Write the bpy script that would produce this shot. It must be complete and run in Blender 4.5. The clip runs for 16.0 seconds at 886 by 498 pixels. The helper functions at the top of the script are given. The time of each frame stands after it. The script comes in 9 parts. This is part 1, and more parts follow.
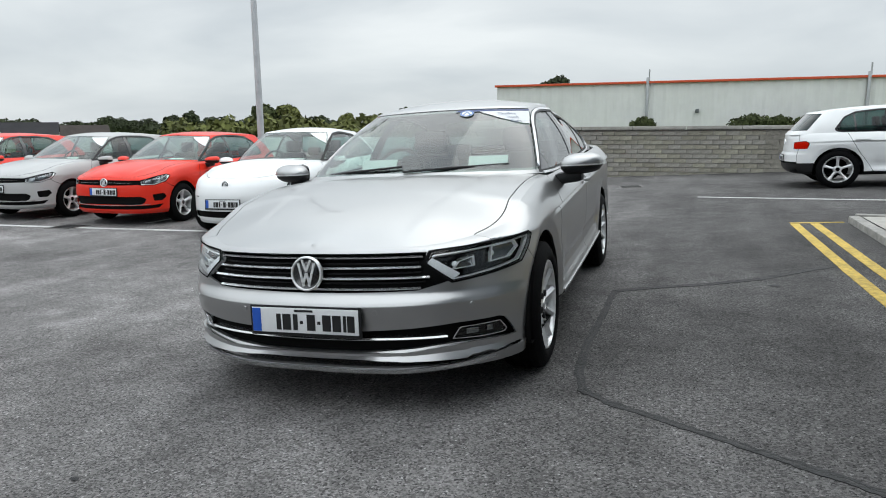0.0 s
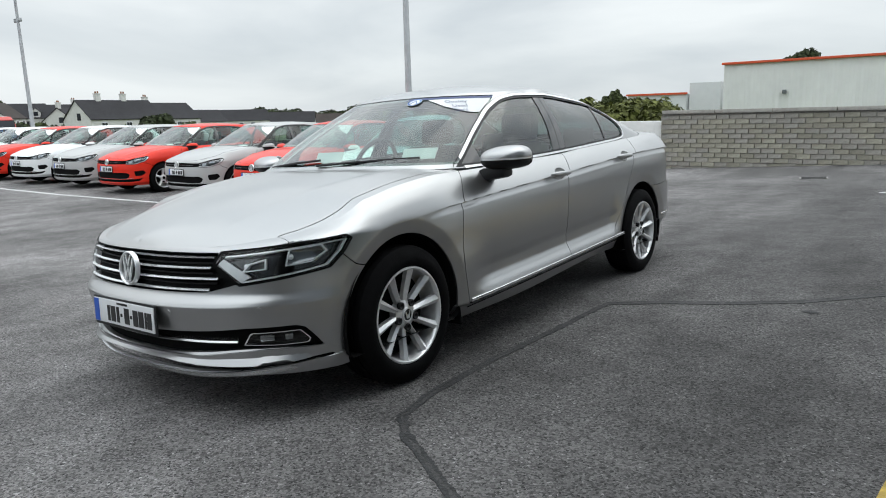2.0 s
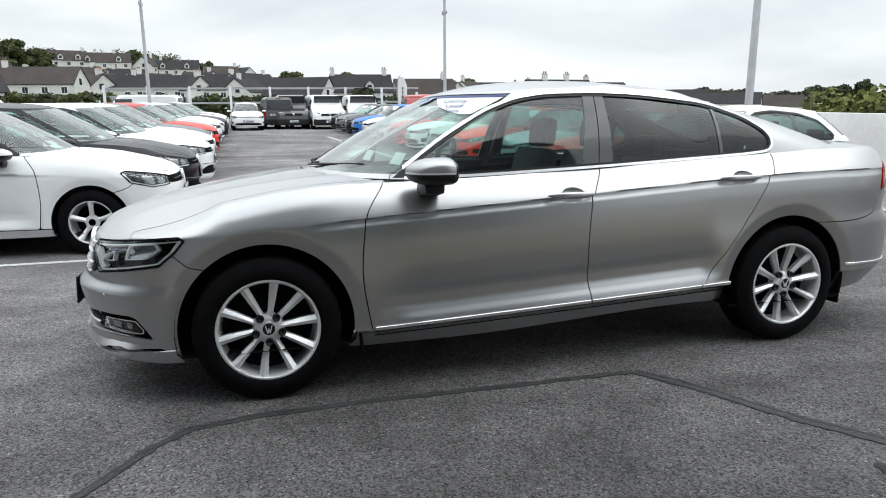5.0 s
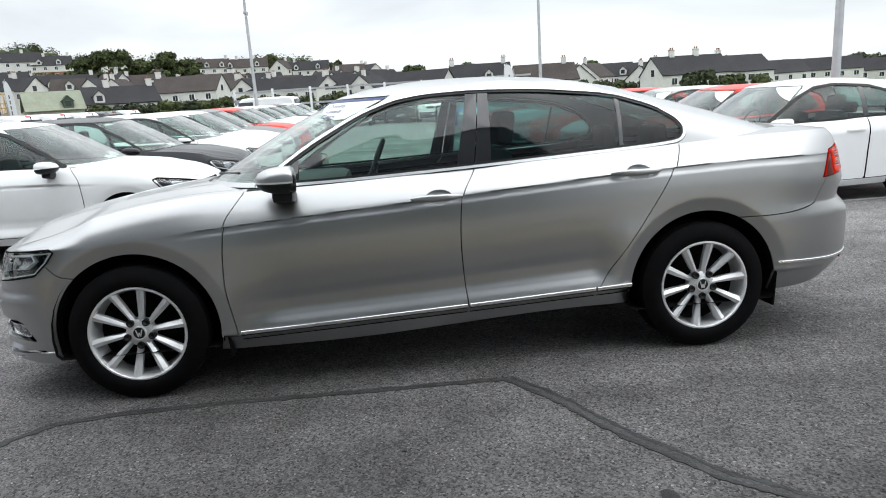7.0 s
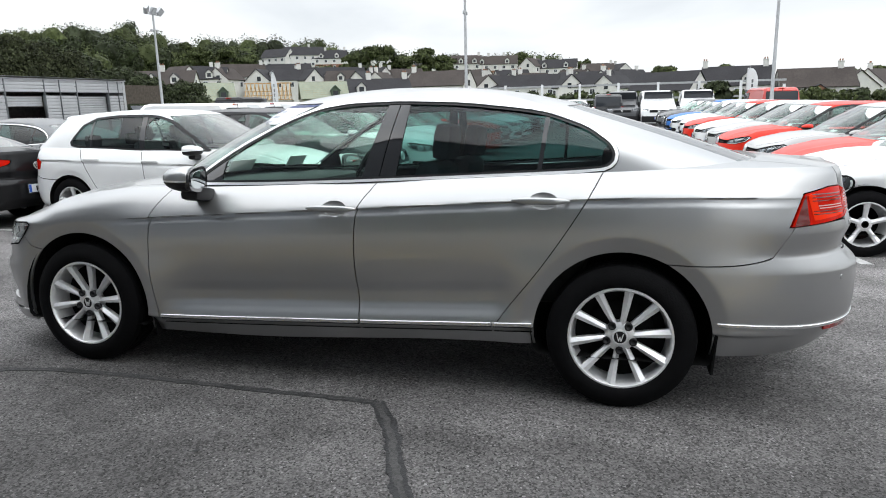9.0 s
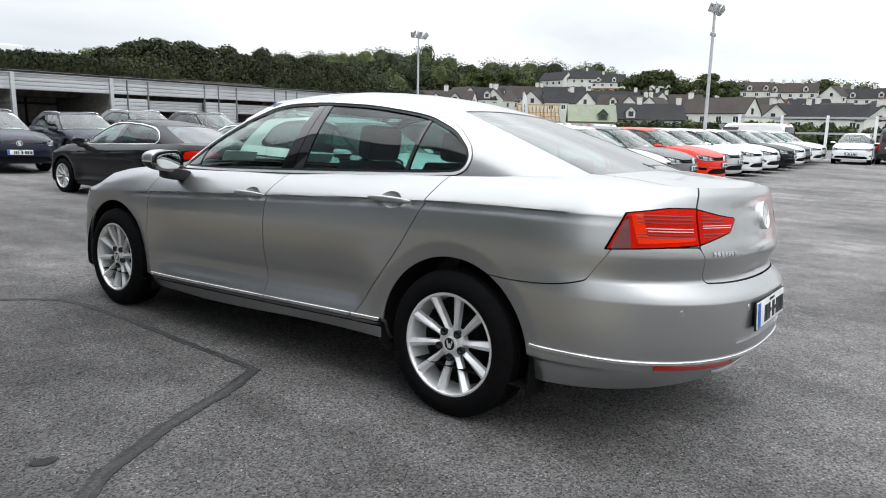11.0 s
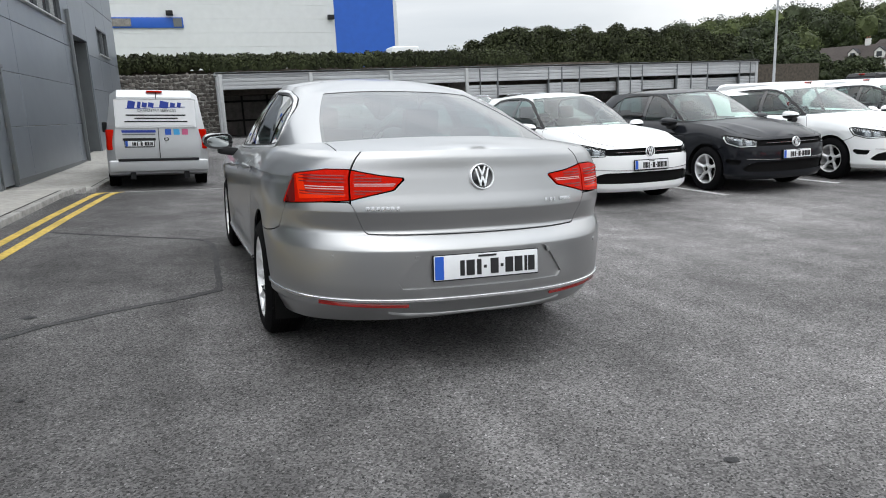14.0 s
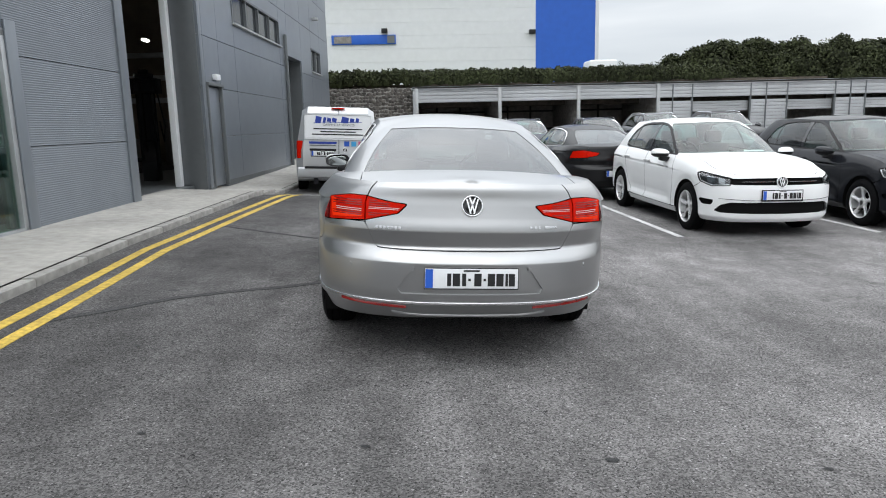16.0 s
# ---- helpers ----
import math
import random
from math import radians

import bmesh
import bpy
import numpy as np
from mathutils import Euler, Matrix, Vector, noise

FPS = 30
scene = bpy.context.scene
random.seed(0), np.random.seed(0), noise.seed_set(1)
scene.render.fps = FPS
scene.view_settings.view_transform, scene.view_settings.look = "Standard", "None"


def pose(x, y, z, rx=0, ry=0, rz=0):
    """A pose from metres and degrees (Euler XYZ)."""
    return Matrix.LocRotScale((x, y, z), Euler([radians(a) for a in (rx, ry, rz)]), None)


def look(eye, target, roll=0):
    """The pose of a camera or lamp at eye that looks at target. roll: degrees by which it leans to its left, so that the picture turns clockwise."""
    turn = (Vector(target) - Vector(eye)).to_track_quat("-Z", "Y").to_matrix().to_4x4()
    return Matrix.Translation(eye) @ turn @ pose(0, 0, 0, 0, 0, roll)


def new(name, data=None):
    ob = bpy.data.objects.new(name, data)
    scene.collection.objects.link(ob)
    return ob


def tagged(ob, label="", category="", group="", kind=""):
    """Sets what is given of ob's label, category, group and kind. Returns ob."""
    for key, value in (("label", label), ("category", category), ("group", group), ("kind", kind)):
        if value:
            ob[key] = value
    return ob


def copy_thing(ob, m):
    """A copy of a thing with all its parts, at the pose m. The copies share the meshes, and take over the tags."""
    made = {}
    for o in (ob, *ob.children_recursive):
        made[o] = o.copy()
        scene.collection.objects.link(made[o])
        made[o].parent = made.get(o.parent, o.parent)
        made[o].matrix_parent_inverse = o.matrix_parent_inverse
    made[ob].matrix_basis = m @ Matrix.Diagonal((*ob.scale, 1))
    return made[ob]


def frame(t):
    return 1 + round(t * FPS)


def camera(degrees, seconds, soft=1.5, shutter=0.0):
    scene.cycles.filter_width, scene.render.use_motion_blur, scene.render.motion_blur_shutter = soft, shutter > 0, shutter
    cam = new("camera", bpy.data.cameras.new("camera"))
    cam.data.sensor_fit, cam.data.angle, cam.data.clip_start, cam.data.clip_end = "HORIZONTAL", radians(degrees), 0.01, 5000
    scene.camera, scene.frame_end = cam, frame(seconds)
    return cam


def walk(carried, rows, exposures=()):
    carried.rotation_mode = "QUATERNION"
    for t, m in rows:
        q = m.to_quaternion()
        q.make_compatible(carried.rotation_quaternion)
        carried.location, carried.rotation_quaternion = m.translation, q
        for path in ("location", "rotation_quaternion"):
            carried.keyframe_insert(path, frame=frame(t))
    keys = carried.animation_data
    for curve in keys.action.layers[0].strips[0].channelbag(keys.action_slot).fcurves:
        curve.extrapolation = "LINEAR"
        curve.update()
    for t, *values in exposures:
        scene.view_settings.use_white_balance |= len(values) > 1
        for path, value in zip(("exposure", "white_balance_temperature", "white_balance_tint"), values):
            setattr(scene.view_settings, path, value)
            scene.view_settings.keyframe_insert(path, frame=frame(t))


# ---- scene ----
cam = camera(66.4, 16.0, 1.0)
PATH = [
    (0, (1.461, -3.364, 1.273), (0.826, -1.501, 0.914), -0.5),
    (0.5, (1.889, -3.107, 1.243), (1.097, -1.299, 0.916), 0.9),
    (1, (2.254, -2.859, 1.263), (1.322, -1.124, 0.92), 0.8),
    (1.5, (2.592, -2.605, 1.278), (1.492, -0.964, 0.966), -0.8),
    (2, (2.872, -2.273, 1.278), (1.66, -0.731, 0.886), -1.5),
    (2.5, (3.174, -1.96, 1.33), (1.834, -0.532, 0.921), -3.3),
    (3, (3.338, -1.578, 1.334), (1.899, -0.247, 0.935), -0.2),
    (3.5, (3.442, -1.239, 1.325), (1.886, -0.053, 0.911), -1.8),
    (3.7, (3.495, -1.066, 1.358), (1.853, -0.027, 0.883), -0.2),
    (5.8, (3.963, 0.444, 1.347), (2.045, 0.835, 0.935), -2.7),
    (6, (3.988, 0.56, 1.386), (2.072, 0.916, 0.936), -3.5),
    (6.5, (4.04, 0.894, 1.385), (2.112, 1.157, 0.926), -3.3),
    (7, (4.042, 1.185, 1.381), (2.101, 1.36, 0.932), -3.8),
    (7.5, (3.956, 1.524, 1.381), (2.005, 1.548, 0.94), -2.6),
    (8, (3.954, 1.932, 1.384), (2.008, 1.723, 0.974), -3.4),
    (8.5, (3.899, 2.34, 1.367), (1.973, 2.019, 0.932), -1.4),
    (9, (3.791, 2.759, 1.373), (1.899, 2.265, 0.95), -1.5),
    (9.5, (3.738, 3.211, 1.376), (1.904, 2.536, 0.948), -1.6),
    (9.7, (3.699, 3.389, 1.371), (1.885, 2.662, 0.947), -2.5),
    (11.8, (2.664, 5.054, 1.232), (1.312, 3.637, 0.826), -0.3),
    (12, (2.542, 5.205, 1.263), (1.244, 3.744, 0.836), -2.2),
    (12.5, (2.205, 5.51, 1.213), (1.046, 3.932, 0.806), -1.3),
    (13, (1.885, 5.902, 1.231), (0.839, 4.234, 0.877), -4.0),
    (13.5, (1.561, 6.301, 1.227), (0.688, 4.539, 0.861), -3.5),
    (14, (1.223, 6.633, 1.233), (0.536, 4.8, 0.823), -2.6),
    (14.5, (0.938, 6.989, 1.274), (0.425, 5.084, 0.948), -1.4),
    (15, (0.697, 7.189, 1.283), (0.319, 5.254, 0.948), -0.9),
    (15.5, (0.511, 7.37, 1.327), (0.229, 5.424, 0.963), -0.2),
    (16, (0.372, 7.517, 1.362), (0.242, 5.554, 1.001), -1.4),
]
walk(cam, [(t, look(eye, target, roll)) for t, eye, target, roll in PATH], [(0, -0.03, 6380, 7), (1, 0.08, 6380, 7), (1.5, 0.02, 6380, 7), (3.5, 0.16, 6380, 7), (6, 0.31, 6440, 9), (7, 0.36, 6440, 9), (9.5, 0.37, 6500, 10), (12, 0.40, 6500, 10), (13, 0.15, 6480, 10), (13.5, 0.09, 6480, 10), (14, 0.22, 6480, 10), (14.5, -0.05, 6480, 10), (15, -0.09, 6450, 9), (15.5, 0.01, 6450, 9), (16, 0.26, 6450, 10)])

# ---- light ----
def cloud_world():
    w = bpy.data.worlds.new("overcast_sky")
    scene.world = w
    w.use_nodes = True
    nt = w.node_tree
    n = nt.nodes
    n.clear()
    out = n.new("ShaderNodeOutputWorld")
    bg = n.new("ShaderNodeBackground")
    sky = n.new("ShaderNodeTexSky")
    sky.sky_type, sky.sun_disc = "NISHITA", False
    sky.sun_elevation, sky.sun_rotation = radians(52), radians(150)
    tc = n.new("ShaderNodeTexCoord")
    mp = n.new("ShaderNodeMapping")
    mp.inputs["Scale"].default_value = (1.2, 1.2, 4.2)
    ns = n.new("ShaderNodeTexNoise")
    ns.inputs["Scale"].default_value, ns.inputs["Detail"].default_value = 1.7, 7.0
    ns.inputs["Roughness"].default_value, ns.inputs["Distortion"].default_value = 0.48, 0.35
    rp = n.new("ShaderNodeValToRGB")
    rp.color_ramp.elements[0].position, rp.color_ramp.elements[0].color = 0.34, (0.60, 0.64, 0.68, 1)
    rp.color_ramp.elements[1].position, rp.color_ramp.elements[1].color = 0.68, (0.93, 0.95, 0.96, 1)
    sc = n.new("ShaderNodeVectorMath")
    sc.operation, sc.inputs[3].default_value = "SCALE", 0.10
    mx = n.new("ShaderNodeMix")
    mx.data_type = "RGBA"
    mx.inputs[0].default_value = 0.93
    nt.links.new(tc.outputs["Generated"], mp.inputs[0])
    nt.links.new(mp.outputs[0], ns.inputs["Vector"])
    nt.links.new(ns.outputs["Fac"], rp.inputs[0])
    nt.links.new(sky.outputs[0], sc.inputs[0])
    nt.links.new(sc.outputs[0], mx.inputs[6])
    nt.links.new(rp.outputs[0], mx.inputs[7])
    nt.links.new(mx.outputs[2], bg.inputs[0])
    # an overcast sky is brighter overhead than at the horizon
    sep = n.new("ShaderNodeSeparateXYZ")
    mr = n.new("ShaderNodeMapRange")
    mr.inputs[1].default_value, mr.inputs[2].default_value, mr.inputs[3].default_value, mr.inputs[4].default_value = 0.18, 0.9, 1.0, 2.75
    nt.links.new(tc.outputs["Generated"], sep.inputs[0])
    nt.links.new(sep.outputs[2], mr.inputs[0])
    nt.links.new(mr.outputs[0], bg.inputs[1])
    nt.links.new(bg.outputs[0], out.inputs[0])


cloud_world()
sun = new("sun", bpy.data.lights.new("sun", "SUN"))
sun.data.energy, sun.data.angle, sun.data.color = 0.45, radians(50), (1.0, 0.97, 0.92)
sun.matrix_basis = look((8, 20, 40), (0, 0, 0))


# ---- materials ----
def mat(name, color=(0.5, 0.5, 0.5), rough=0.5, metal=0.0, coat=0.0, spec=0.5, noise_amt=0.0, scale=8.0, bump=0.0, bscale=60.0, big=0.0, bigscale=0.6, emit=0.0, objcol=False, isl=0.0):
    m = bpy.data.materials.new(name)
    m.use_nodes = True
    nt = m.node_tree
    b = nt.nodes["Principled BSDF"]
    b.inputs["Base Color"].default_value = (*color, 1)
    b.inputs["Roughness"].default_value = rough
    b.inputs["Metallic"].default_value = metal
    b.inputs["Coat Weight"].default_value = coat
    b.inputs["Coat Roughness"].default_value = 0.03
    b.inputs["Specular IOR Level"].default_value = spec
    if emit:
        b.inputs["Emission Color"].default_value = (*color, 1)
        b.inputs["Emission Strength"].default_value = emit
    tc = nt.nodes.new("ShaderNodeTexCoord")
    col = None
    if objcol:
        oi = nt.nodes.new("ShaderNodeObjectInfo")
        col = oi.outputs["Color"]
        nt.links.new(col, b.inputs["Base Color"])
    layers = [(noise_amt, scale, 5.0), (big, bigscale, 3.0)]
    for amt, sc, det in layers:
        if amt <= 0:
            continue
        ns = nt.nodes.new("ShaderNodeTexNoise")
        ns.inputs["Scale"].default_value, ns.inputs["Detail"].default_value = sc, det
        nt.links.new(tc.outputs["Object"], ns.inputs["Vector"])
        mr = nt.nodes.new("ShaderNodeMapRange")
        mr.inputs[1].default_value, mr.inputs[2].default_value = 0.3, 0.7
        mr.inputs[3].default_value, mr.inputs[4].default_value = 1 - amt, 1 + amt
        nt.links.new(ns.outputs["Fac"], mr.inputs[0])
        mu = nt.nodes.new("ShaderNodeMix")
        mu.data_type, mu.blend_type = "RGBA", "MULTIPLY"
        mu.inputs[0].default_value = 1.0
        if col is None:
            mu.inputs[6].default_value = (*color, 1)
        else:
            nt.links.new(col, mu.inputs[6])
        nt.links.new(mr.outputs[0], mu.inputs[7])
        col = mu.outputs[2]
        nt.links.new(col, b.inputs["Base Color"])
    if isl > 0:
        src = nt.nodes.new("ShaderNodeNewGeometry").outputs["Random Per Island"]
        mr = nt.nodes.new("ShaderNodeMapRange")
        mr.inputs[3].default_value, mr.inputs[4].default_value = 1 - isl, 1 + isl
        nt.links.new(src, mr.inputs[0])
        mu = nt.nodes.new("ShaderNodeMix")
        mu.data_type, mu.blend_type = "RGBA", "MULTIPLY"
        mu.inputs[0].default_value = 1.0
        if col is None:
            mu.inputs[6].default_value = (*color, 1)
        else:
            nt.links.new(col, mu.inputs[6])
        nt.links.new(mr.outputs[0], mu.inputs[7])
        col = mu.outputs[2]
        nt.links.new(col, b.inputs["Base Color"])
    if bump > 0:
        nb = nt.nodes.new("ShaderNodeTexNoise")
        nb.inputs["Scale"].default_value, nb.inputs["Detail"].default_value = bscale, 4.0
        nt.links.new(tc.outputs["Object"], nb.inputs["Vector"])
        bp = nt.nodes.new("ShaderNodeBump")
        bp.inputs["Strength"].default_value, bp.inputs["Distance"].default_value = bump, 0.02
        nt.links.new(nb.outputs["Fac"], bp.inputs["Height"])
        nt.links.new(bp.outputs[0], b.inputs["Normal"])
    return m


def glass_mat(name, tint, gloss=0.95, rough=0.0, base=0.07):
    m = bpy.data.materials.new(name)
    m.use_nodes = True
    nt = m.node_tree
    nt.nodes.remove(nt.nodes["Principled BSDF"])
    out = nt.nodes["Material Output"]
    tr = nt.nodes.new("ShaderNodeBsdfTransparent")
    tr.inputs[0].default_value = (*tint, 1)
    gl = nt.nodes.new("ShaderNodeBsdfGlossy")
    gl.inputs["Color"].default_value = (gloss, gloss, gloss, 1)
    gl.inputs["Roughness"].default_value = rough
    lw = nt.nodes.new("ShaderNodeLayerWeight")
    lw.inputs["Blend"].default_value = 0.5
    pw = nt.nodes.new("ShaderNodeMath")
    pw.operation, pw.inputs[1].default_value = "POWER", 3.6
    nt.links.new(lw.outputs["Facing"], pw.inputs[0])
    fr = nt.nodes.new("ShaderNodeMapRange")
    fr.inputs[3].default_value, fr.inputs[4].default_value = base, 1.0
    nt.links.new(pw.outputs[0], fr.inputs[0])
    mx = nt.nodes.new("ShaderNodeMixShader")
    nt.links.new(fr.outputs[0], mx.inputs[0])
    nt.links.new(tr.outputs[0], mx.inputs[1])
    nt.links.new(gl.outputs[0], mx.inputs[2])
    nt.links.new(mx.outputs[0], out.inputs[0])
    return m


M = {}
M["silver"] = mat("silver_metallic_paint", (0.418, 0.420, 0.421), 0.32, 0.88, 0.55, noise_amt=0.05, scale=900.0, big=0.03, bigscale=2.0)
M["paint"] = mat("car_paint", (0.5, 0.5, 0.5), 0.40, 0.0, 0.50, 0.05, noise_amt=0.02, scale=500.0, objcol=True, big=0.03, bigscale=2.0)
M["shell"] = mat("dark_inner_shell", (0.008, 0.008, 0.008), 0.9, spec=0.08)
M["chrome"] = mat("polished_chrome", (0.93, 0.94, 0.95), 0.16, 1.0)
M["trim"] = mat("satin_aluminium", (0.88, 0.885, 0.89), 0.36, 0.65, 0.3)
M["strip"] = mat("brushed_trim_strip", (0.60, 0.605, 0.61), 0.25, 0.9)
M["alloy"] = mat("machined_alloy", (0.78, 0.78, 0.785), 0.30, 0.45, 0.4, noise_amt=0.05, scale=30.0)
M["tyre"] = mat("tyre_rubber", (0.0045, 0.0045, 0.005), 0.75, spec=0.08, noise_amt=0.2, scale=25.0, bump=0.15, bscale=120.0)
M["black"] = mat("black_plastic", (0.012, 0.012, 0.013), 0.45, spec=0.3, noise_amt=0.1, scale=40.0)
M["gloss"] = mat("gloss_black", (0.008, 0.008, 0.009), 0.06, 0.0, 0.6)
M["disc"] = mat("brake_steel", (0.20, 0.19, 0.18), 0.45, 0.9, noise_amt=0.2, scale=20.0)
M["red"] = mat("red_lens", (0.50, 0.008, 0.002), 0.08, 0.0, 0.0, 0.05, noise_amt=0.1, scale=50.0)
M["redlit"] = mat("bright_red_lens", (0.80, 0.030, 0.004), 0.08, 0.0, 0.0, 0.05)
M["lampwhite"] = mat("pale_light_guide", (0.62, 0.42, 0.40), 0.2)
M["reddark"] = mat("dark_red_lens", (0.12, 0.004, 0.004), 0.10, 0.0, 0.8)
M["lens"] = glass_mat("clear_lamp_lens", (0.93, 0.95, 0.95), base=0.04)
M["lampgrey"] = mat("smoked_lamp_housing", (0.17, 0.175, 0.18), 0.16, 0.95)
M["lampdark"] = mat("dark_lamp_housing", (0.07, 0.072, 0.075), 0.25, 0.6)
M["lampsilver"] = mat("lamp_reflector", (0.34, 0.35, 0.36), 0.14, 1.0)
M["white"] = mat("white_plastic", (0.78, 0.79, 0.80), 0.35, noise_amt=0.03, scale=30.0)
M["plate"] = mat("plate_white", (0.76, 0.77, 0.78), 0.35, noise_amt=0.02, scale=30.0)
M["blue"] = mat("plate_blue", (0.02, 0.10, 0.50), 0.35)
M["ink"] = mat("black_ink", (0.012, 0.012, 0.013), 0.4)
M["glass"] = glass_mat("clear_glass", (0.66, 0.84, 0.77), base=0.05)
M["tint"] = glass_mat("privacy_glass", (0.20, 0.36, 0.345), base=0.03)
M["screen"] = glass_mat("windscreen_glass", (0.66, 0.80, 0.74))
M["mirrorglass"] = mat("mirror_glass", (0.45, 0.48, 0.48), 0.03, 1.0)
M["seat"] = mat("dark_seat_fabric", (0.035, 0.035, 0.038), 0.85, noise_amt=0.2, scale=60.0, bump=0.2, bscale=200.0)
M["dash"] = mat("dark_soft_dashboard", (0.028, 0.028, 0.03), 0.65, bump=0.1, bscale=300.0)
M["lining"] = mat("light_cabin_lining", (0.42, 0.41, 0.39), 0.9, noise_amt=0.05, scale=40.0)
M["paper"] = mat("white_paper", (0.82, 0.83, 0.83), 0.6, noise_amt=0.02, scale=20.0)
M["navy"] = mat("navy_print", (0.03, 0.05, 0.16), 0.5)


# ---- mesh helpers ----
def pchip(xs, ys):
    """A smooth curve through a few points."""
    xs, ys = np.array(xs, float), np.array(ys, float)
    h = np.diff(xs)
    d = np.diff(ys) / h
    m = np.zeros(len(xs))
    for i in range(1, len(xs) - 1):
        if d[i - 1] * d[i] > 0:
            w1, w2 = 2 * h[i] + h[i - 1], h[i] + 2 * h[i - 1]
            m[i] = (w1 + w2) / (w1 / d[i - 1] + w2 / d[i])
    m[0], m[-1] = d[0], d[-1]

    def f(x):
        x = np.clip(np.asarray(x, float), xs[0], xs[-1])
        i = np.clip(np.searchsorted(xs, x, side="right") - 1, 0, len(xs) - 2)
        t = (x - xs[i]) / h[i]
        return (ys[i] * (1 + 2 * t) * (1 - t) ** 2 + m[i] * h[i] * t * (1 - t) ** 2 + ys[i + 1] * t * t * (3 - 2 * t) + m[i + 1] * h[i] * t * t * (t - 1))

    return f


def smooth(a, b, x):
    t = np.clip((np.asarray(x, float) - a) / (b - a), 0, 1)
    return t * t * (3 - 2 * t)


def poly_sd(poly):
    """Signed distance to a polygon, positive inside."""
    p = np.array(poly, float)
    q = np.roll(p, -1, 0)

    def f(u, v):
        u, v = np.asarray(u, float), np.asarray(v, float)
        best = np.full(u.shape, 1e9)
        inside = np.zeros(u.shape, bool)
        for (ax, ay), (bx, by) in zip(p, q):
            dx, dy = bx - ax, by - ay
            t = np.clip(((u - ax) * dx + (v - ay) * dy) / (dx * dx + dy * dy + 1e-12), 0, 1)
            best = np.minimum(best, np.hypot(u - ax - t * dx, v - ay - t * dy))
            if dy != 0:
                cross = ((ay > v) != (by > v)) & (u < dx * (v - ay) / dy + ax)
                inside ^= cross
        return np.where(inside, best, -best)

    return f


def clip_tris(arrs, T, f):
    """Keeps the part of a triangle mesh where f > 0; arrs are arrays by vertex, carried along."""
    keep = f > 0
    cnt = keep[T].sum(1)
    out = [tuple(t) for t in T[cnt == 3]]
    extra, base, made = [[] for _ in arrs], len(f), {}

    def cut(i, j):
        key = (i, j) if i < j else (j, i)
        if key not in made:
            a, b = key
            t = f[a] / (f[a] - f[b])
            made[key] = base + len(made)
            for e, arr in zip(extra, arrs):
                e.append(arr[a] + (arr[b] - arr[a]) * t)
        return made[key]

    for t in T[(cnt > 0) & (cnt < 3)]:
        poly = []
        for k in range(3):
            i, j = int(t[k]), int(t[(k + 1) % 3])
            if keep[i]:
                poly.append(i)
            if keep[i] != keep[j]:
                poly.append(cut(i, j))
        for k in range(1, len(poly) - 1):
            out.append((poly[0], poly[k], poly[k + 1]))
    arrs = [np.concatenate([a, np.array(e)]) if e else a for a, e in zip(arrs, extra)]
    return arrs, np.array(out, int).reshape(-1, 3)


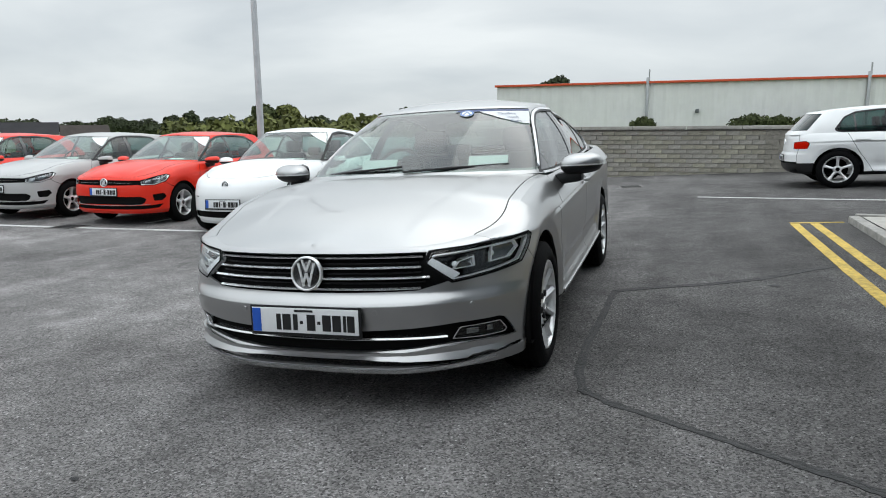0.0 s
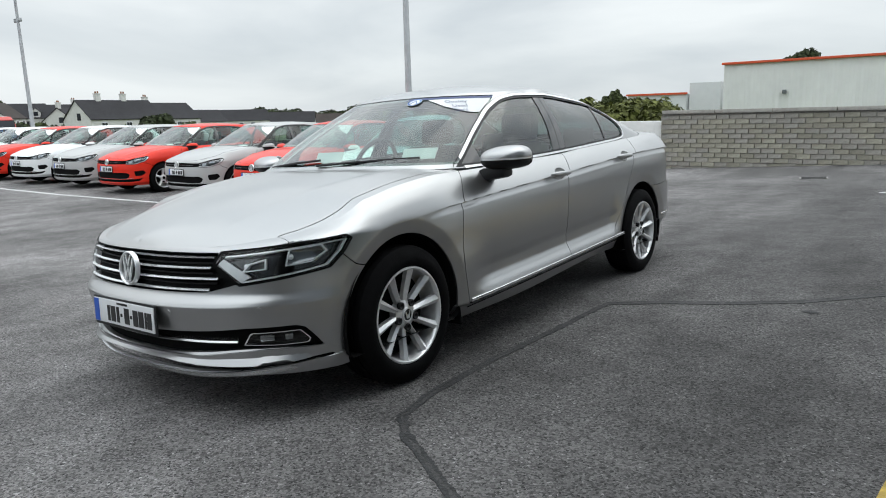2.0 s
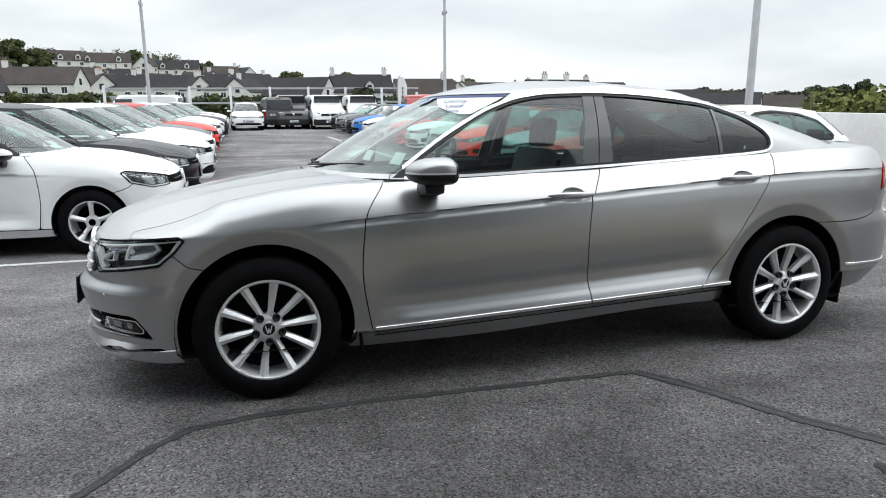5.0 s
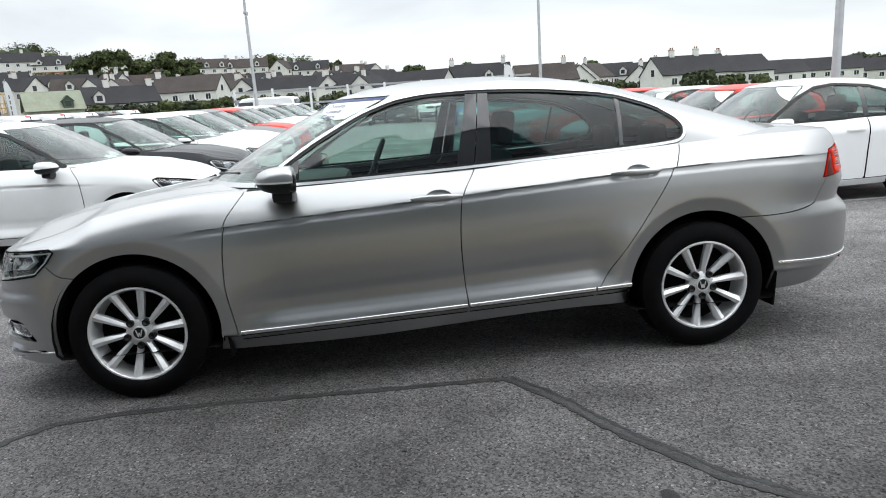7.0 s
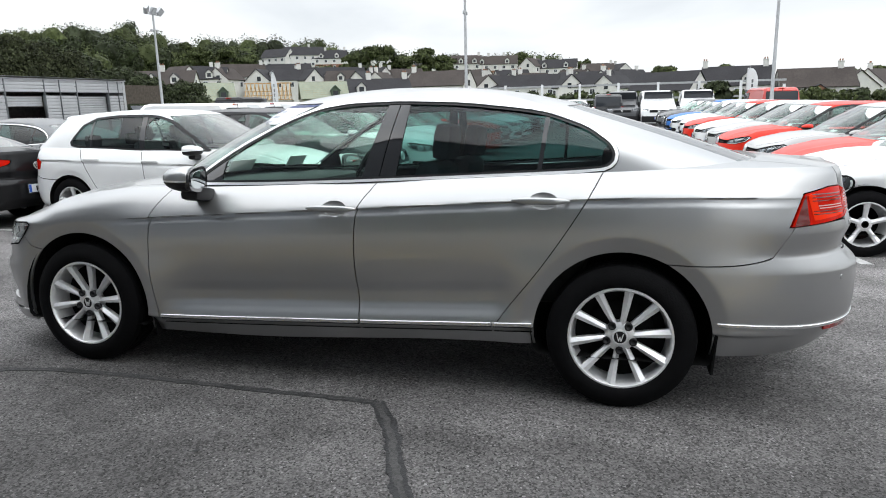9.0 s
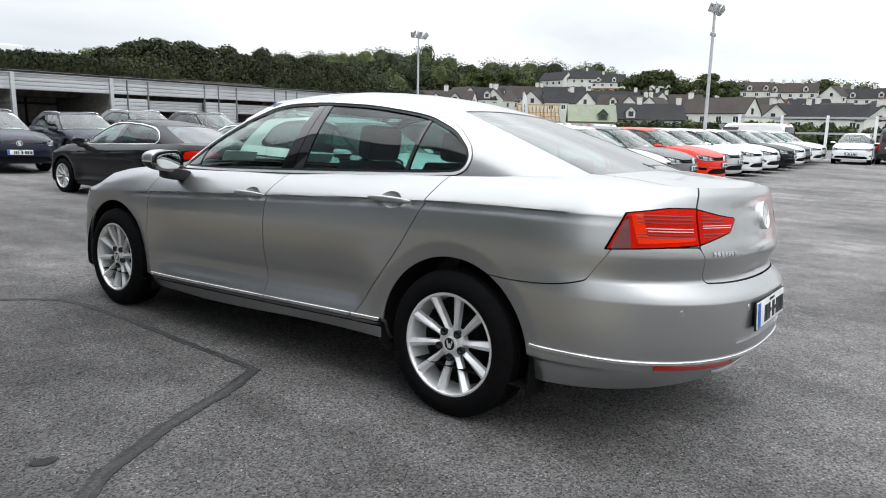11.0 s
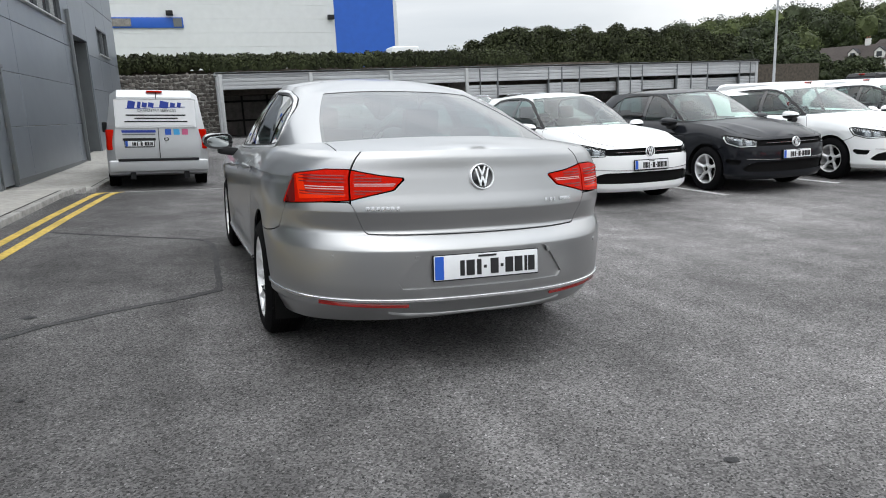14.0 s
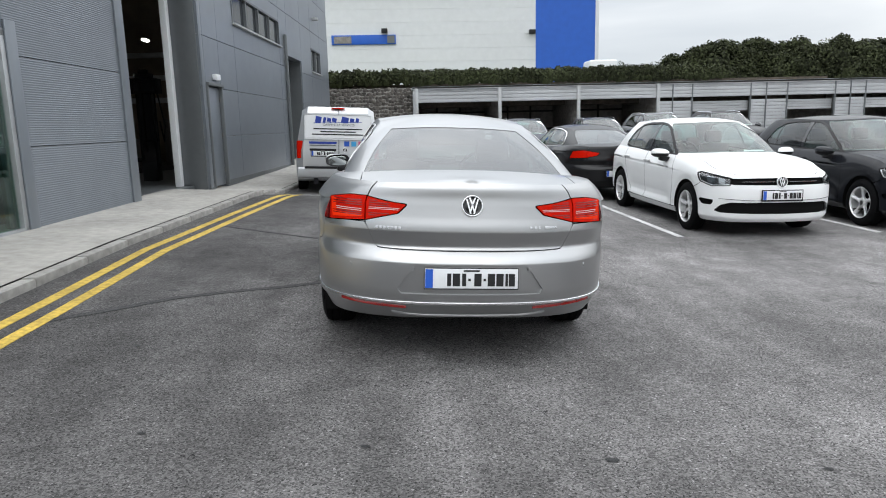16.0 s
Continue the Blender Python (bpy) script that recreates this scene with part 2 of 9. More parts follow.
def patch(P, s0, s1, ns, q0, q1, nq, fs=(), off=0.0, rim=0.0, up=False, mirror=False):
    """A trimmed piece of a surface P(s, q), with its normals, and its edges turned in by rim."""
    S, Q = np.meshgrid(np.linspace(s0, s1, ns + 1), np.linspace(q0, q1, nq + 1), indexing="ij")
    S, Q = S.ravel(), Q.ravel()
    V = P(S, Q)
    e = 1e-3
    N = np.cross(P(np.minimum(S + e, s1), Q) - P(np.maximum(S - e, s0), Q), P(S, np.minimum(Q + e, max(q1, q0))) - P(S, np.maximum(Q - e, min(q0, q1))))
    N /= np.linalg.norm(N, axis=1, keepdims=True) + 1e-12
    G = N.reshape(ns + 1, nq + 1, 3)
    if up and s0 == 0:
        G[:3] = G[3] * (0, 1, 1)
    if up and s1 == 3:
        G[-3:] = G[-4] * (0, 1, 1)
    ref = N[:, 2].mean() if up else (N * (V - (0, V[:, 1].mean() * 0 + 1.4, V[:, 2].mean()))).sum(1).mean()
    flip = ref < 0
    if flip:
        N = -N
    i = np.arange(ns)[:, None] * (nq + 1) + np.arange(nq)[None]
    i = i.ravel()
    a, b, c, d = i, i + nq + 1, i + nq + 2, i + 1
    T = np.concatenate([np.stack([a, b, c], 1), np.stack([a, c, d], 1)])
    if flip:
        T = T[:, ::-1]
    SQ = np.stack([S, Q], 1)
    for f in fs:
        if len(T) == 0:
            break
        (V, N, SQ), T = clip_tris([V, N, SQ], T, f(V, SQ))
    if len(T) == 0:
        return V[:0], T, N[:0]
    used, inv = np.unique(T, return_inverse=True)
    V, N, T = V[used], N[used], inv.reshape(-1, 3)
    ar = np.linalg.norm(np.cross(V[T[:, 1]] - V[T[:, 0]], V[T[:, 2]] - V[T[:, 0]]), axis=1)
    T = T[ar > 1e-10]
    N = N / (np.linalg.norm(N, axis=1, keepdims=True) + 1e-12)
    V = V + N * off
    if rim:
        E = np.concatenate([T[:, [0, 1]], T[:, [1, 2]], T[:, [2, 0]]])
        key = np.sort(E, 1)
        _, first, count = np.unique(key, axis=0, return_index=True, return_counts=True)
        B = E[first[count == 1]]
        B = B[(np.abs(V[B[:, 0], 0]) > 1e-4) | (np.abs(V[B[:, 1], 0]) > 1e-4)]
        p, q = V[B[:, 0]], V[B[:, 1]]
        np_, nq_ = N[B[:, 0]], N[B[:, 1]]
        lat = np.cross(q - p, np_)
        lat /= np.linalg.norm(lat, axis=1, keepdims=True) + 1e-12
        k, n = len(V), len(B)
        V = np.concatenate([V, p, q, q - nq_ * rim, p - np_ * rim])
        N = np.concatenate([N, lat, lat, lat, lat])
        j = np.arange(n)
        T = np.concatenate([T, np.stack([k + j, k + 3 * n + j, k + 2 * n + j], 1), np.stack([k + j, k + 2 * n + j, k + n + j], 1)])
    if mirror:
        k = len(V)
        V = np.concatenate([V, V * (-1, 1, 1)])
        N = np.concatenate([N, N * (-1, 1, 1)])
        T = np.concatenate([T, T[:, ::-1] + k])
    return V, T, N


def flipx(g):
    return g[0] * (-1, 1, 1), g[1][:, ::-1], g[2] * (-1, 1, 1)


def join(*gs):
    gs = [g for g in gs if len(g[1])]
    V, T, N, k = [], [], [], 0
    for g in gs:
        V.append(g[0]), T.append(g[1] + k), N.append(g[2])
        k += len(g[0])
    return np.concatenate(V), np.concatenate(T), np.concatenate(N)


def link(name, me, material, parent, label=""):
    ob = new(name, me)
    if material is not None:
        me.materials.append(material)
    if parent is not None:
        ob.parent = parent
    if label:
        ob["label"] = label
    return ob


def part(name, geo, material, parent, label=""):
    """Links a surface piece (vertices, triangles, normals) or a bmesh as one mesh under its thing."""
    me = bpy.data.meshes.new(name)
    if isinstance(geo, tuple):
        V, T, N = geo
        me.from_pydata(V.tolist(), [], T.tolist())
        me.polygons.foreach_set("use_smooth", np.ones(len(T), bool))
        if len(T):
            me.normals_split_custom_set_from_vertices(N.tolist())
    else:
        geo.to_mesh(me)
        geo.free()
    return link(name, me, material, parent, label)


def thing(name, m, label, category, group="", kind=""):
    ob = new(name)
    ob.empty_display_size = 0.1
    ob.matrix_basis = m
    return tagged(ob, label, category, group, kind)


def shade(bm, angle=35):
    lim = radians(angle)
    for f in bm.faces:
        f.smooth = True
    for e in bm.edges:
        if len(e.link_faces) == 2 and e.calc_face_angle(0) > lim:
            e.smooth = False
    return bm


def box(bm, size, at=(0, 0, 0), rot=None, bevel=0.0, seg=2):
    m = Matrix.Translation(at) @ (rot.to_4x4() if rot is not None else Matrix.Identity(4)) @ Matrix.Diagonal((*size, 1))
    r = bmesh.ops.create_cube(bm, size=1, matrix=m)
    if bevel:
        es = list({e for v in r["verts"] for e in v.link_edges})
        bmesh.ops.bevel(bm, geom=es, offset=bevel, segments=seg, affect="EDGES", profile=0.6)
    return bm


def boxes(*specs):
    bm = bmesh.new()
    for s in specs:
        box(bm, *s)
    return shade(bm)


def cyl(bm, r, h, at=(0, 0, 0), axis="z", seg=24, r2=None):
    rot = {"z": Matrix.Identity(4), "x": Matrix.Rotation(radians(90), 4, "Y"), "y": Matrix.Rotation(radians(90), 4, "X")}[axis]
    bmesh.ops.create_cone(bm, cap_ends=True, segments=seg, radius1=r, radius2=r if r2 is None else r2, depth=h, matrix=Matrix.Translation(at) @ rot)
    return bm


def lathe(bm, prof, seg=48, axis="x"):
    """Turns a profile of (radius, along) round the axis."""
    rings = []
    for r, a in prof:
        ring = []
        for k in range(seg):
            t = 2 * math.pi * k / seg
            c, s = r * math.cos(t), r * math.sin(t)
            ring.append(bm.verts.new((a, c, s) if axis == "x" else (c, s, a) if axis == "z" else (c, a, s)))
        rings.append(ring)
    for a, b in zip(rings, rings[1:]):
        for k in range(seg):
            bm.faces.new((a[k], a[(k + 1) % seg], b[(k + 1) % seg], b[k]))
    return bm


def tube(bm, pts, r, seg=8, closed=False, flat=1.0):
    """A round bar along points; flat squeezes it in z."""
    pts = [Vector(p) for p in pts]
    n = len(pts)
    rings = []
    for i, p in enumerate(pts):
        a, b = pts[(i - 1) % n if closed else max(i - 1, 0)], pts[(i + 1) % n if closed else min(i + 1, n - 1)]
        t = (b - a).normalized()
        u = t.cross(Vector((0, 0, 1)))
        u = u.normalized() if u.length > 1e-4 else Vector((1, 0, 0))
        w = u.cross(t)
        rr = r[i] if isinstance(r, (list, tuple)) else r
        rings.append([bm.verts.new(p + (u * math.cos(2 * math.pi * k / seg) + w * math.sin(2 * math.pi * k / seg) * flat) * rr) for k in range(seg)])
    for i in range(n if closed else n - 1):
        a, b = rings[i], rings[(i + 1) % n]
        for k in range(seg):
            bm.faces.new((a[k], a[(k + 1) % seg], b[(k + 1) % seg], b[k]))
    if not closed:
        bm.faces.new(rings[0][::-1]), bm.faces.new(rings[-1])
    bmesh.ops.recalc_face_normals(bm, faces=bm.faces[:])
    return bm


def oval_plate(w, h, t, m, o=1):
    """A rounded plate in the x-z plane, narrower towards its outer end, its back edge rolled."""
    bm = bmesh.new()
    rings = []
    for y, f in ((-t, 0.90), (-t * 0.3, 0.985), (t * 0.3, 1.0), (t * 0.5, 0.97)):
        ring = []
        for k in range(40):
            a = 2 * math.pi * k / 40
            cx, cz = math.cos(a), math.sin(a)
            px = math.copysign(abs(cx) ** 0.62, cx) * w / 2 * f
            pz = math.copysign(abs(cz) ** 0.62, cz) * h / 2 * f * (1 - 0.16 * px * o / (w / 2))
            ring.append(bm.verts.new((px, y, pz)))
        rings.append(ring)
    for a, b in zip(rings, rings[1:]):
        for k in range(40):
            bm.faces.new((a[k], a[(k + 1) % 40], b[(k + 1) % 40], b[k]))
    bm.faces.new(rings[0]), bm.faces.new(rings[-1][::-1])
    bmesh.ops.recalc_face_normals(bm, faces=bm.faces[:])
    bm.transform(m)
    return shade(bm, 40)


def ribbon(P, depth=0.01, width=0.012):
    """A flat-faced bar along rows of (point, normal, up)."""
    bm = bmesh.new()
    rows = []
    for p, nrm, up in P:
        p, nrm, up = Vector(p), Vector(nrm), Vector(up)
        h = up * width / 2
        rows.append([bm.verts.new(v) for v in (p - h - nrm * depth, p - h, p - h * 0.7 + nrm * 0.003, p + h * 0.7 + nrm * 0.003, p + h, p + h - nrm * depth)])
    for a, b in zip(rows, rows[1:]):
        for k in range(6):
            bm.faces.new((a[k], b[k], b[(k + 1) % 6], a[(k + 1) % 6]))
    bm.faces.new(rows[0]), bm.faces.new(rows[-1][::-1])
    bmesh.ops.recalc_face_normals(bm, faces=bm.faces[:])
    return shade(bm, 30)


# ---- cars ----
class Spec:
    """The lines of a car's body: nose, tail, sill, crease, top edge and cabin."""

    wing_s = 0.30
    full_nose = 0.0

    def __init__(self, **lines):
        for key, value in lines.items():
            setattr(self, key, value)


K_PLAIN = pchip([0, 0.6, 1.0, 1.3, 1.7, 2.0, 2.4, 2.75, 3.0], [-0.060, -0.026, -0.008, 0.0, 0.002, -0.003, -0.024, -0.058, -0.100])
K_CREASE = pchip([0, 0.55, 0.93, 0.99, 1.03, 1.07, 1.14, 1.20, 1.27, 1.38, 1.58, 1.80, 1.93, 1.98, 1.998, 2.02, 2.07, 2.25, 2.6, 2.85, 3.0],
                 [-0.070, -0.042, -0.022, -0.012, -0.001, -0.006, -0.024, -0.034, -0.033, -0.020, -0.006, 0.000, -0.004, -0.016, -0.018, 0.004, 0.001, -0.013, -0.046, -0.076, -0.100])


class Shell:
    def __init__(self, c):
        self.c = c
        self.zt, self.zb = pchip(*c.zt), pchip(*c.zb)
        self.yn, self.yt, self.zl, self.zc = pchip(*c.yn), pchip(*c.yt), pchip(*c.zl), pchip(*c.zc)
        self.sp, self.w = pchip(*c.spine), pchip(*c.w)

    def half(self, y, z, s):
        """Half the width at a station and height."""
        c = self.c
        zb, zt = self.zb(s), self.zt(s)
        zl, zc = np.minimum(self.zl(y), zt - 0.03), self.zc(y)
        zl = np.maximum(zl, zb + 0.01)
        zc = np.minimum(np.maximum(zc, zl + 0.02), zt - 0.015)
        k = np.where(z < zl, (z - zb) / (zl - zb), np.where(z < zc, 1 + (z - zl) / (zc - zl), 2 + (z - zc) / (zt - zc)))
        amp = smooth(c.crease[0], c.crease[1], y) * (1 - smooth(c.crease[2], c.crease[3], y)) * (1 - smooth(2.12, 2.42, s))
        mid = smooth(0.95, 1.06, k) * (1 - smooth(1.45, 1.75, k))
        amp = amp * (1 - mid * (1 - smooth(0.42, 0.72, y) * (1 - smooth(c.wb - 0.58, c.wb - 0.40, y))))
        d = K_PLAIN(k) * (1 - amp) + K_CREASE(k) * amp
        d = np.where((k < 1) & (s < 1.25), d * (1 - c.full_nose * (1 - smooth(0.95, 1.12, s))), d)
        return self.w(y) + d

    def lower(self, S, Q):
        c = self.c
        S, Q = np.asarray(S, float), np.asarray(Q, float)
        zb, zt = self.zb(S), self.zt(S)
        z = zb + (zt - zb) * Q
        y = np.clip(c.Y0 + (c.Y1 - c.Y0) * (S - 1), c.Y0, c.Y1)
        w = self.half(y, z, S)
        a = np.clip(S, 0, 1) * math.pi / 2
        b = np.clip(3 - S, 0, 1) * math.pi / 2
        ex = w * np.sin(a) ** (2 / c.n1) * np.sin(b) ** (2 / c.n2)
        ey = y - (c.Y0 - self.yn(z)) * np.cos(a).clip(0) ** (2 / c.n1) + (self.yt(z) - c.Y1) * np.cos(b).clip(0) ** (2 / c.n2)
        r = np.minimum(np.hypot(ey, z - c.R), np.hypot(ey - c.wb, z - c.R))
        d = (c.Ra + 0.064 - r) / 0.064
        lip = -c.flare * 0.8 * (d + np.sqrt(d * d + 0.018)).clip(0, 2.3)
        ex = ex + lip * smooth(0.6, 0.9, a / 1.57) * smooth(0.6, 0.9, b / 1.57)
        return np.stack([ex, ey, z], -1)

    def cap(self, S, Q):
        c = self.c
        C = self.lower(S, np.ones_like(np.asarray(S, float)))
        n0, t0 = self.lower(np.array([0.0]), np.array([1.0]))[0, 1], self.lower(np.array([3.0]), np.array([1.0]))[0, 1]
        ys = np.where(S < 1, n0 + (c.Y0 - n0) * S, np.where(S > 2, t0 - (t0 - c.Y1) * (3 - S), C[..., 1]))
        k = 1 - (1 - Q) ** 2.3
        x, y = C[..., 0] * (1 - Q), ys - (ys - C[..., 1]) * (1 - Q) ** 2
        z = C[..., 2] + (self.sp(ys) - C[..., 2]) * k
        if c.ridge:
            line = 0.40 + 0.16 * smooth(-0.8, 0.5, y)
            z = z + c.ridge * smooth(-0.045, 0.02, x - line) * (1 - smooth(0.02, 0.16, x - line)) * smooth(-0.75, -0.5, y) * (1 - smooth(1.0, 1.2, y))
        return np.stack([x, y, z], -1)

    def green(self, S, H):
        c = self.c
        S, H = np.asarray(S, float), np.asarray(H, float)
        L = lambda pair: pair[0] + (pair[1] - pair[0]) * H
        ya, yb = L(c.gY0), L(c.gY1)
        yf, yr = L(c.gyf), L(c.gyr)
        t = np.clip(S - 1, 0, 1)
        y = ya + (yb - ya) * t
        w = L(c.gw) + c.gbulge * np.sin(math.pi * np.clip(H, 0, 1)) - c.gtaper * smooth(0.35, 1.0, t) - c.gtaper2 * (1 - smooth(0, 0.4, t))
        a = np.clip(S, 0, 1) * math.pi / 2
        b = np.clip(3 - S, 0, 1) * math.pi / 2
        n1, n2 = L(c.gn1), L(c.gn2)
        ex = w * np.sin(a) ** (2 / n1) * np.sin(b) ** (2 / n2)
        bow = c.gbow * np.sin(math.pi * np.clip(H, 0, 1))
        ey = y - (ya - yf + bow) * np.cos(a).clip(0) ** (2 / n1) + (yr - yb + bow * c.gbowr) * np.cos(b).clip(0) ** (2 / n2)
        z0, z1 = pchip(*c.gz0)(S), pchip(*c.gz1)(S)
        return np.stack([ex, ey, z0 + (z1 - z0) * H], -1)

    def roof(self, S, Q):
        c = self.c
        C = self.green(S, np.ones_like(np.asarray(S, float)))
        ys = C[..., 1] * 1.0
        f0, r0 = c.gyf[1], c.gyr[1]
        ys = np.where(S < 1, f0 + (c.gY0[1] - f0) * S, np.where(S > 2, r0 - (r0 - c.gY1[1]) * (3 - S), ys))
        k = 1 - (1 - Q) ** 2.2
        x, y = C[..., 0] * (1 - Q), ys - (ys - C[..., 1]) * (1 - Q) ** 2
        return np.stack([x, y, C[..., 2] + (pchip(*c.roofline)(ys) - C[..., 2]) * k], -1)

    def front(self, x, z):
        """The point and normal of the nose at a side offset and height."""
        return self._end(x, z, 0)

    def rear(self, x, z):
        return self._end(x, z, 1)

    def _end(self, x, z, tail):
        n = self.c.n2 if tail else self.c.n1
        s = 0.4
        for _ in range(6):
            S = np.array([3 - s if tail else s])
            w = float(self.half(np.array([self.c.Y1 if tail else self.c.Y0]), np.array([z]), S)[0])
            s = 2 / math.pi * math.asin(min(1, (abs(x) / w)) ** (n / 2))

        def at(s, z):
            S = np.array([3 - s if tail else s])
            zb, zt = self.zb(S), self.zt(S)
            return self.lower(S, (z - zb) / (zt - zb))[0]

        p = at(s, z)
        e = 2e-3
        nrm = np.cross(at(s + e, z) - at(max(s - e, 1e-4), z), at(s, z + e) - at(s, z - e))
        nrm /= np.linalg.norm(nrm)
        if (nrm[1] > 0) != bool(tail):
            nrm = -nrm
        if x < 0:
            p, nrm = p * (-1, 1, 1), nrm * (-1, 1, 1)
        return Vector(p), Vector(nrm)

    def side(self, y, z):
        s = 1 + (y - self.c.Y0) / (self.c.Y1 - self.c.Y0)
        f = lambda y, z: float(self.half(np.array([y]), np.array([z]), np.array([s]))[0])
        return Vector((f(y, z), y, z))


def front_bar(sh, x0, x1, z, width, n=24, depth=0.012, proud=0.004):
    """A bar across the nose; z is a height or a function of x."""
    rows = []
    for i in range(n + 1):
        x = x0 + (x1 - x0) * i / n
        p, nr = sh.front(x, z(x) if callable(z) else z)
        rows.append((p + nr * proud, nr, Vector((0, 0, 1))))
    return ribbon(rows, depth, width)


def rear_bar(sh, x0, x1, z, width, n=24, depth=0.012, proud=0.004):
    rows = []
    for i in range(n + 1):
        x = x0 + (x1 - x0) * i / n
        p, nr = sh.rear(x, z(x) if callable(z) else z)
        rows.append((p + nr * proud, nr, Vector((0, 0, 1))))
    return ribbon(rows, depth, width)


def slant_bar(sh, x0, x1, lo, hi, olo, ohi, n=36, back=0.03, ends=0.0):
    """A bar across the nose whose face leans back, from its lower front edge to its upper rear edge."""
    bm = bmesh.new()
    rows = []
    o1, o2, bk = olo, ohi, back
    for i in range(n + 1):
        x = x0 + (x1 - x0) * i / n
        a, b = lo(x), hi(x)
        p, u = sh.front(x, a)
        q, v = sh.front(x, b)
        f = 1 - float(smooth(1 - ends, 1.0, abs(x) / x1)) if ends else 1.0
        olo, ohi, back = o1 * f - 0.004 * (1 - f), o2 * f - 0.004 * (1 - f), bk * f + 0.004 * (1 - f)
        rows.append([bm.verts.new(w) for w in (p - u * back, p + u * olo - Vector((0, 0, 0.003)), p + u * (olo + 0.002), q + v * (ohi + 0.002), q + v * (ohi - 0.002), q - v * (back + 0.01))])
    for a, b in zip(rows, rows[1:]):
        for k in range(5):
            bm.faces.new((a[k], b[k], b[k + 1], a[k + 1]))
    bm.faces.new(rows[0]), bm.faces.new(rows[-1][::-1])
    bmesh.ops.recalc_face_normals(bm, faces=bm.faces[:])
    return shade(bm, 30)


def badge(parent, p, nrm, r, plate=None):
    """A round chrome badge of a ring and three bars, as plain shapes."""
    q = Vector(nrm).to_track_quat("Y", "Z").to_matrix().to_4x4()
    m = Matrix.Translation(p) @ q
    bm = bmesh.new()
    lathe(bm, [(0.0001, 0.0), (r * 0.93, 0.0), (r * 0.93, -0.012)], 32, "y")
    bm.transform(m)
    b = part("badge", shade(bm), M["gloss"], parent, "round dark badge with chrome ring")
    bm = bmesh.new()
    lathe(bm, [(r * 0.86, -0.004), (r * 0.88, 0.006), (r * 0.94, 0.009), (r, 0.004), (r, -0.012)], 32, "y")
    bm.transform(m)
    part("ring", shade(bm), M["trim"], b)
    for x0, z0, x1, z1 in ((-0.52, 0.62, -0.16, -0.72), (0.52, 0.62, 0.16, -0.72), (-0.27, 0.78, 0.0, 0.12), (0.27, 0.78, 0.0, 0.12), (0.0, 0.05, -0.2, -0.6), (0.0, 0.05, 0.2, -0.6)):
        d = Vector((x1 - x0, 0, z1 - z0)) * r
        rot = Matrix.Rotation(math.atan2(d.x, d.z), 3, "Y")
        bm = bmesh.new()
        box(bm, (r * 0.13, 0.012, d.length), ((x0 + x1) / 2 * r, 0.0, (z0 + z1) / 2 * r), rot)
        bm.transform(m)
        part("badge_bar", bm, M["trim"], b)
    return b


def number_plate(parent, p, nrm, tilt_up=Vector((0, 0, 1)), w=0.52, h=0.11, frame_mat=None, edge=0.03):
    """A number plate: its characters stand as plain bars."""
    y = -Vector(nrm)
    x = y.cross(tilt_up).normalized()
    z = x.cross(y)
    m = Matrix.Translation(p) @ Matrix((x, y, z)).transposed().to_4x4()
    bm = boxes(((w + edge, 0.008, h + edge), (0, 0.004, -0.13 * edge), None, 0.004))
    bm.transform(m)
    pl = part("number_plate", bm, frame_mat or M["black"], parent, "white plate in a black frame, blue band")
    bm = boxes(((w, 0.006, h), (0, -0.002, 0), None, 0.003))
    bm.transform(m)
    part("plate_face", bm, M["plate"], pl)
    bm = boxes(((0.042, 0.002, h - 0.006), (-w / 2 + 0.024, -0.0062, 0)))
    bm.transform(m)
    part("blue_band", bm, M["blue"], pl)
    sp = []
    for k, (cx, cw) in enumerate(((-0.125, 0.022), (-0.085, 0.04), (-0.042, 0.022), (-0.012, 0.014), (0.035, 0.04), (0.073, 0.014), (0.11, 0.04), (0.158, 0.04), (0.196, 0.014), (0.225, 0.034))):
        hh = 0.014 if cw == 0.014 and k in (3, 5) else 0.07
        sp.append(((cw, 0.002, hh), (cx * w / 0.52, -0.0062, -0.006)))
    sp.append(((0.09, 0.002, 0.009), (0.0, -0.0062, h / 2 - 0.011)))
    for group in ([[q] for q in sp] if w > 0.515 and frame_mat is not None else [sp]):
        bm = boxes(*group)
        bm.transform(m)
        part("plate_bar" if len(group) == 1 else "plate_bars", bm, M["ink"], pl)
    return pl


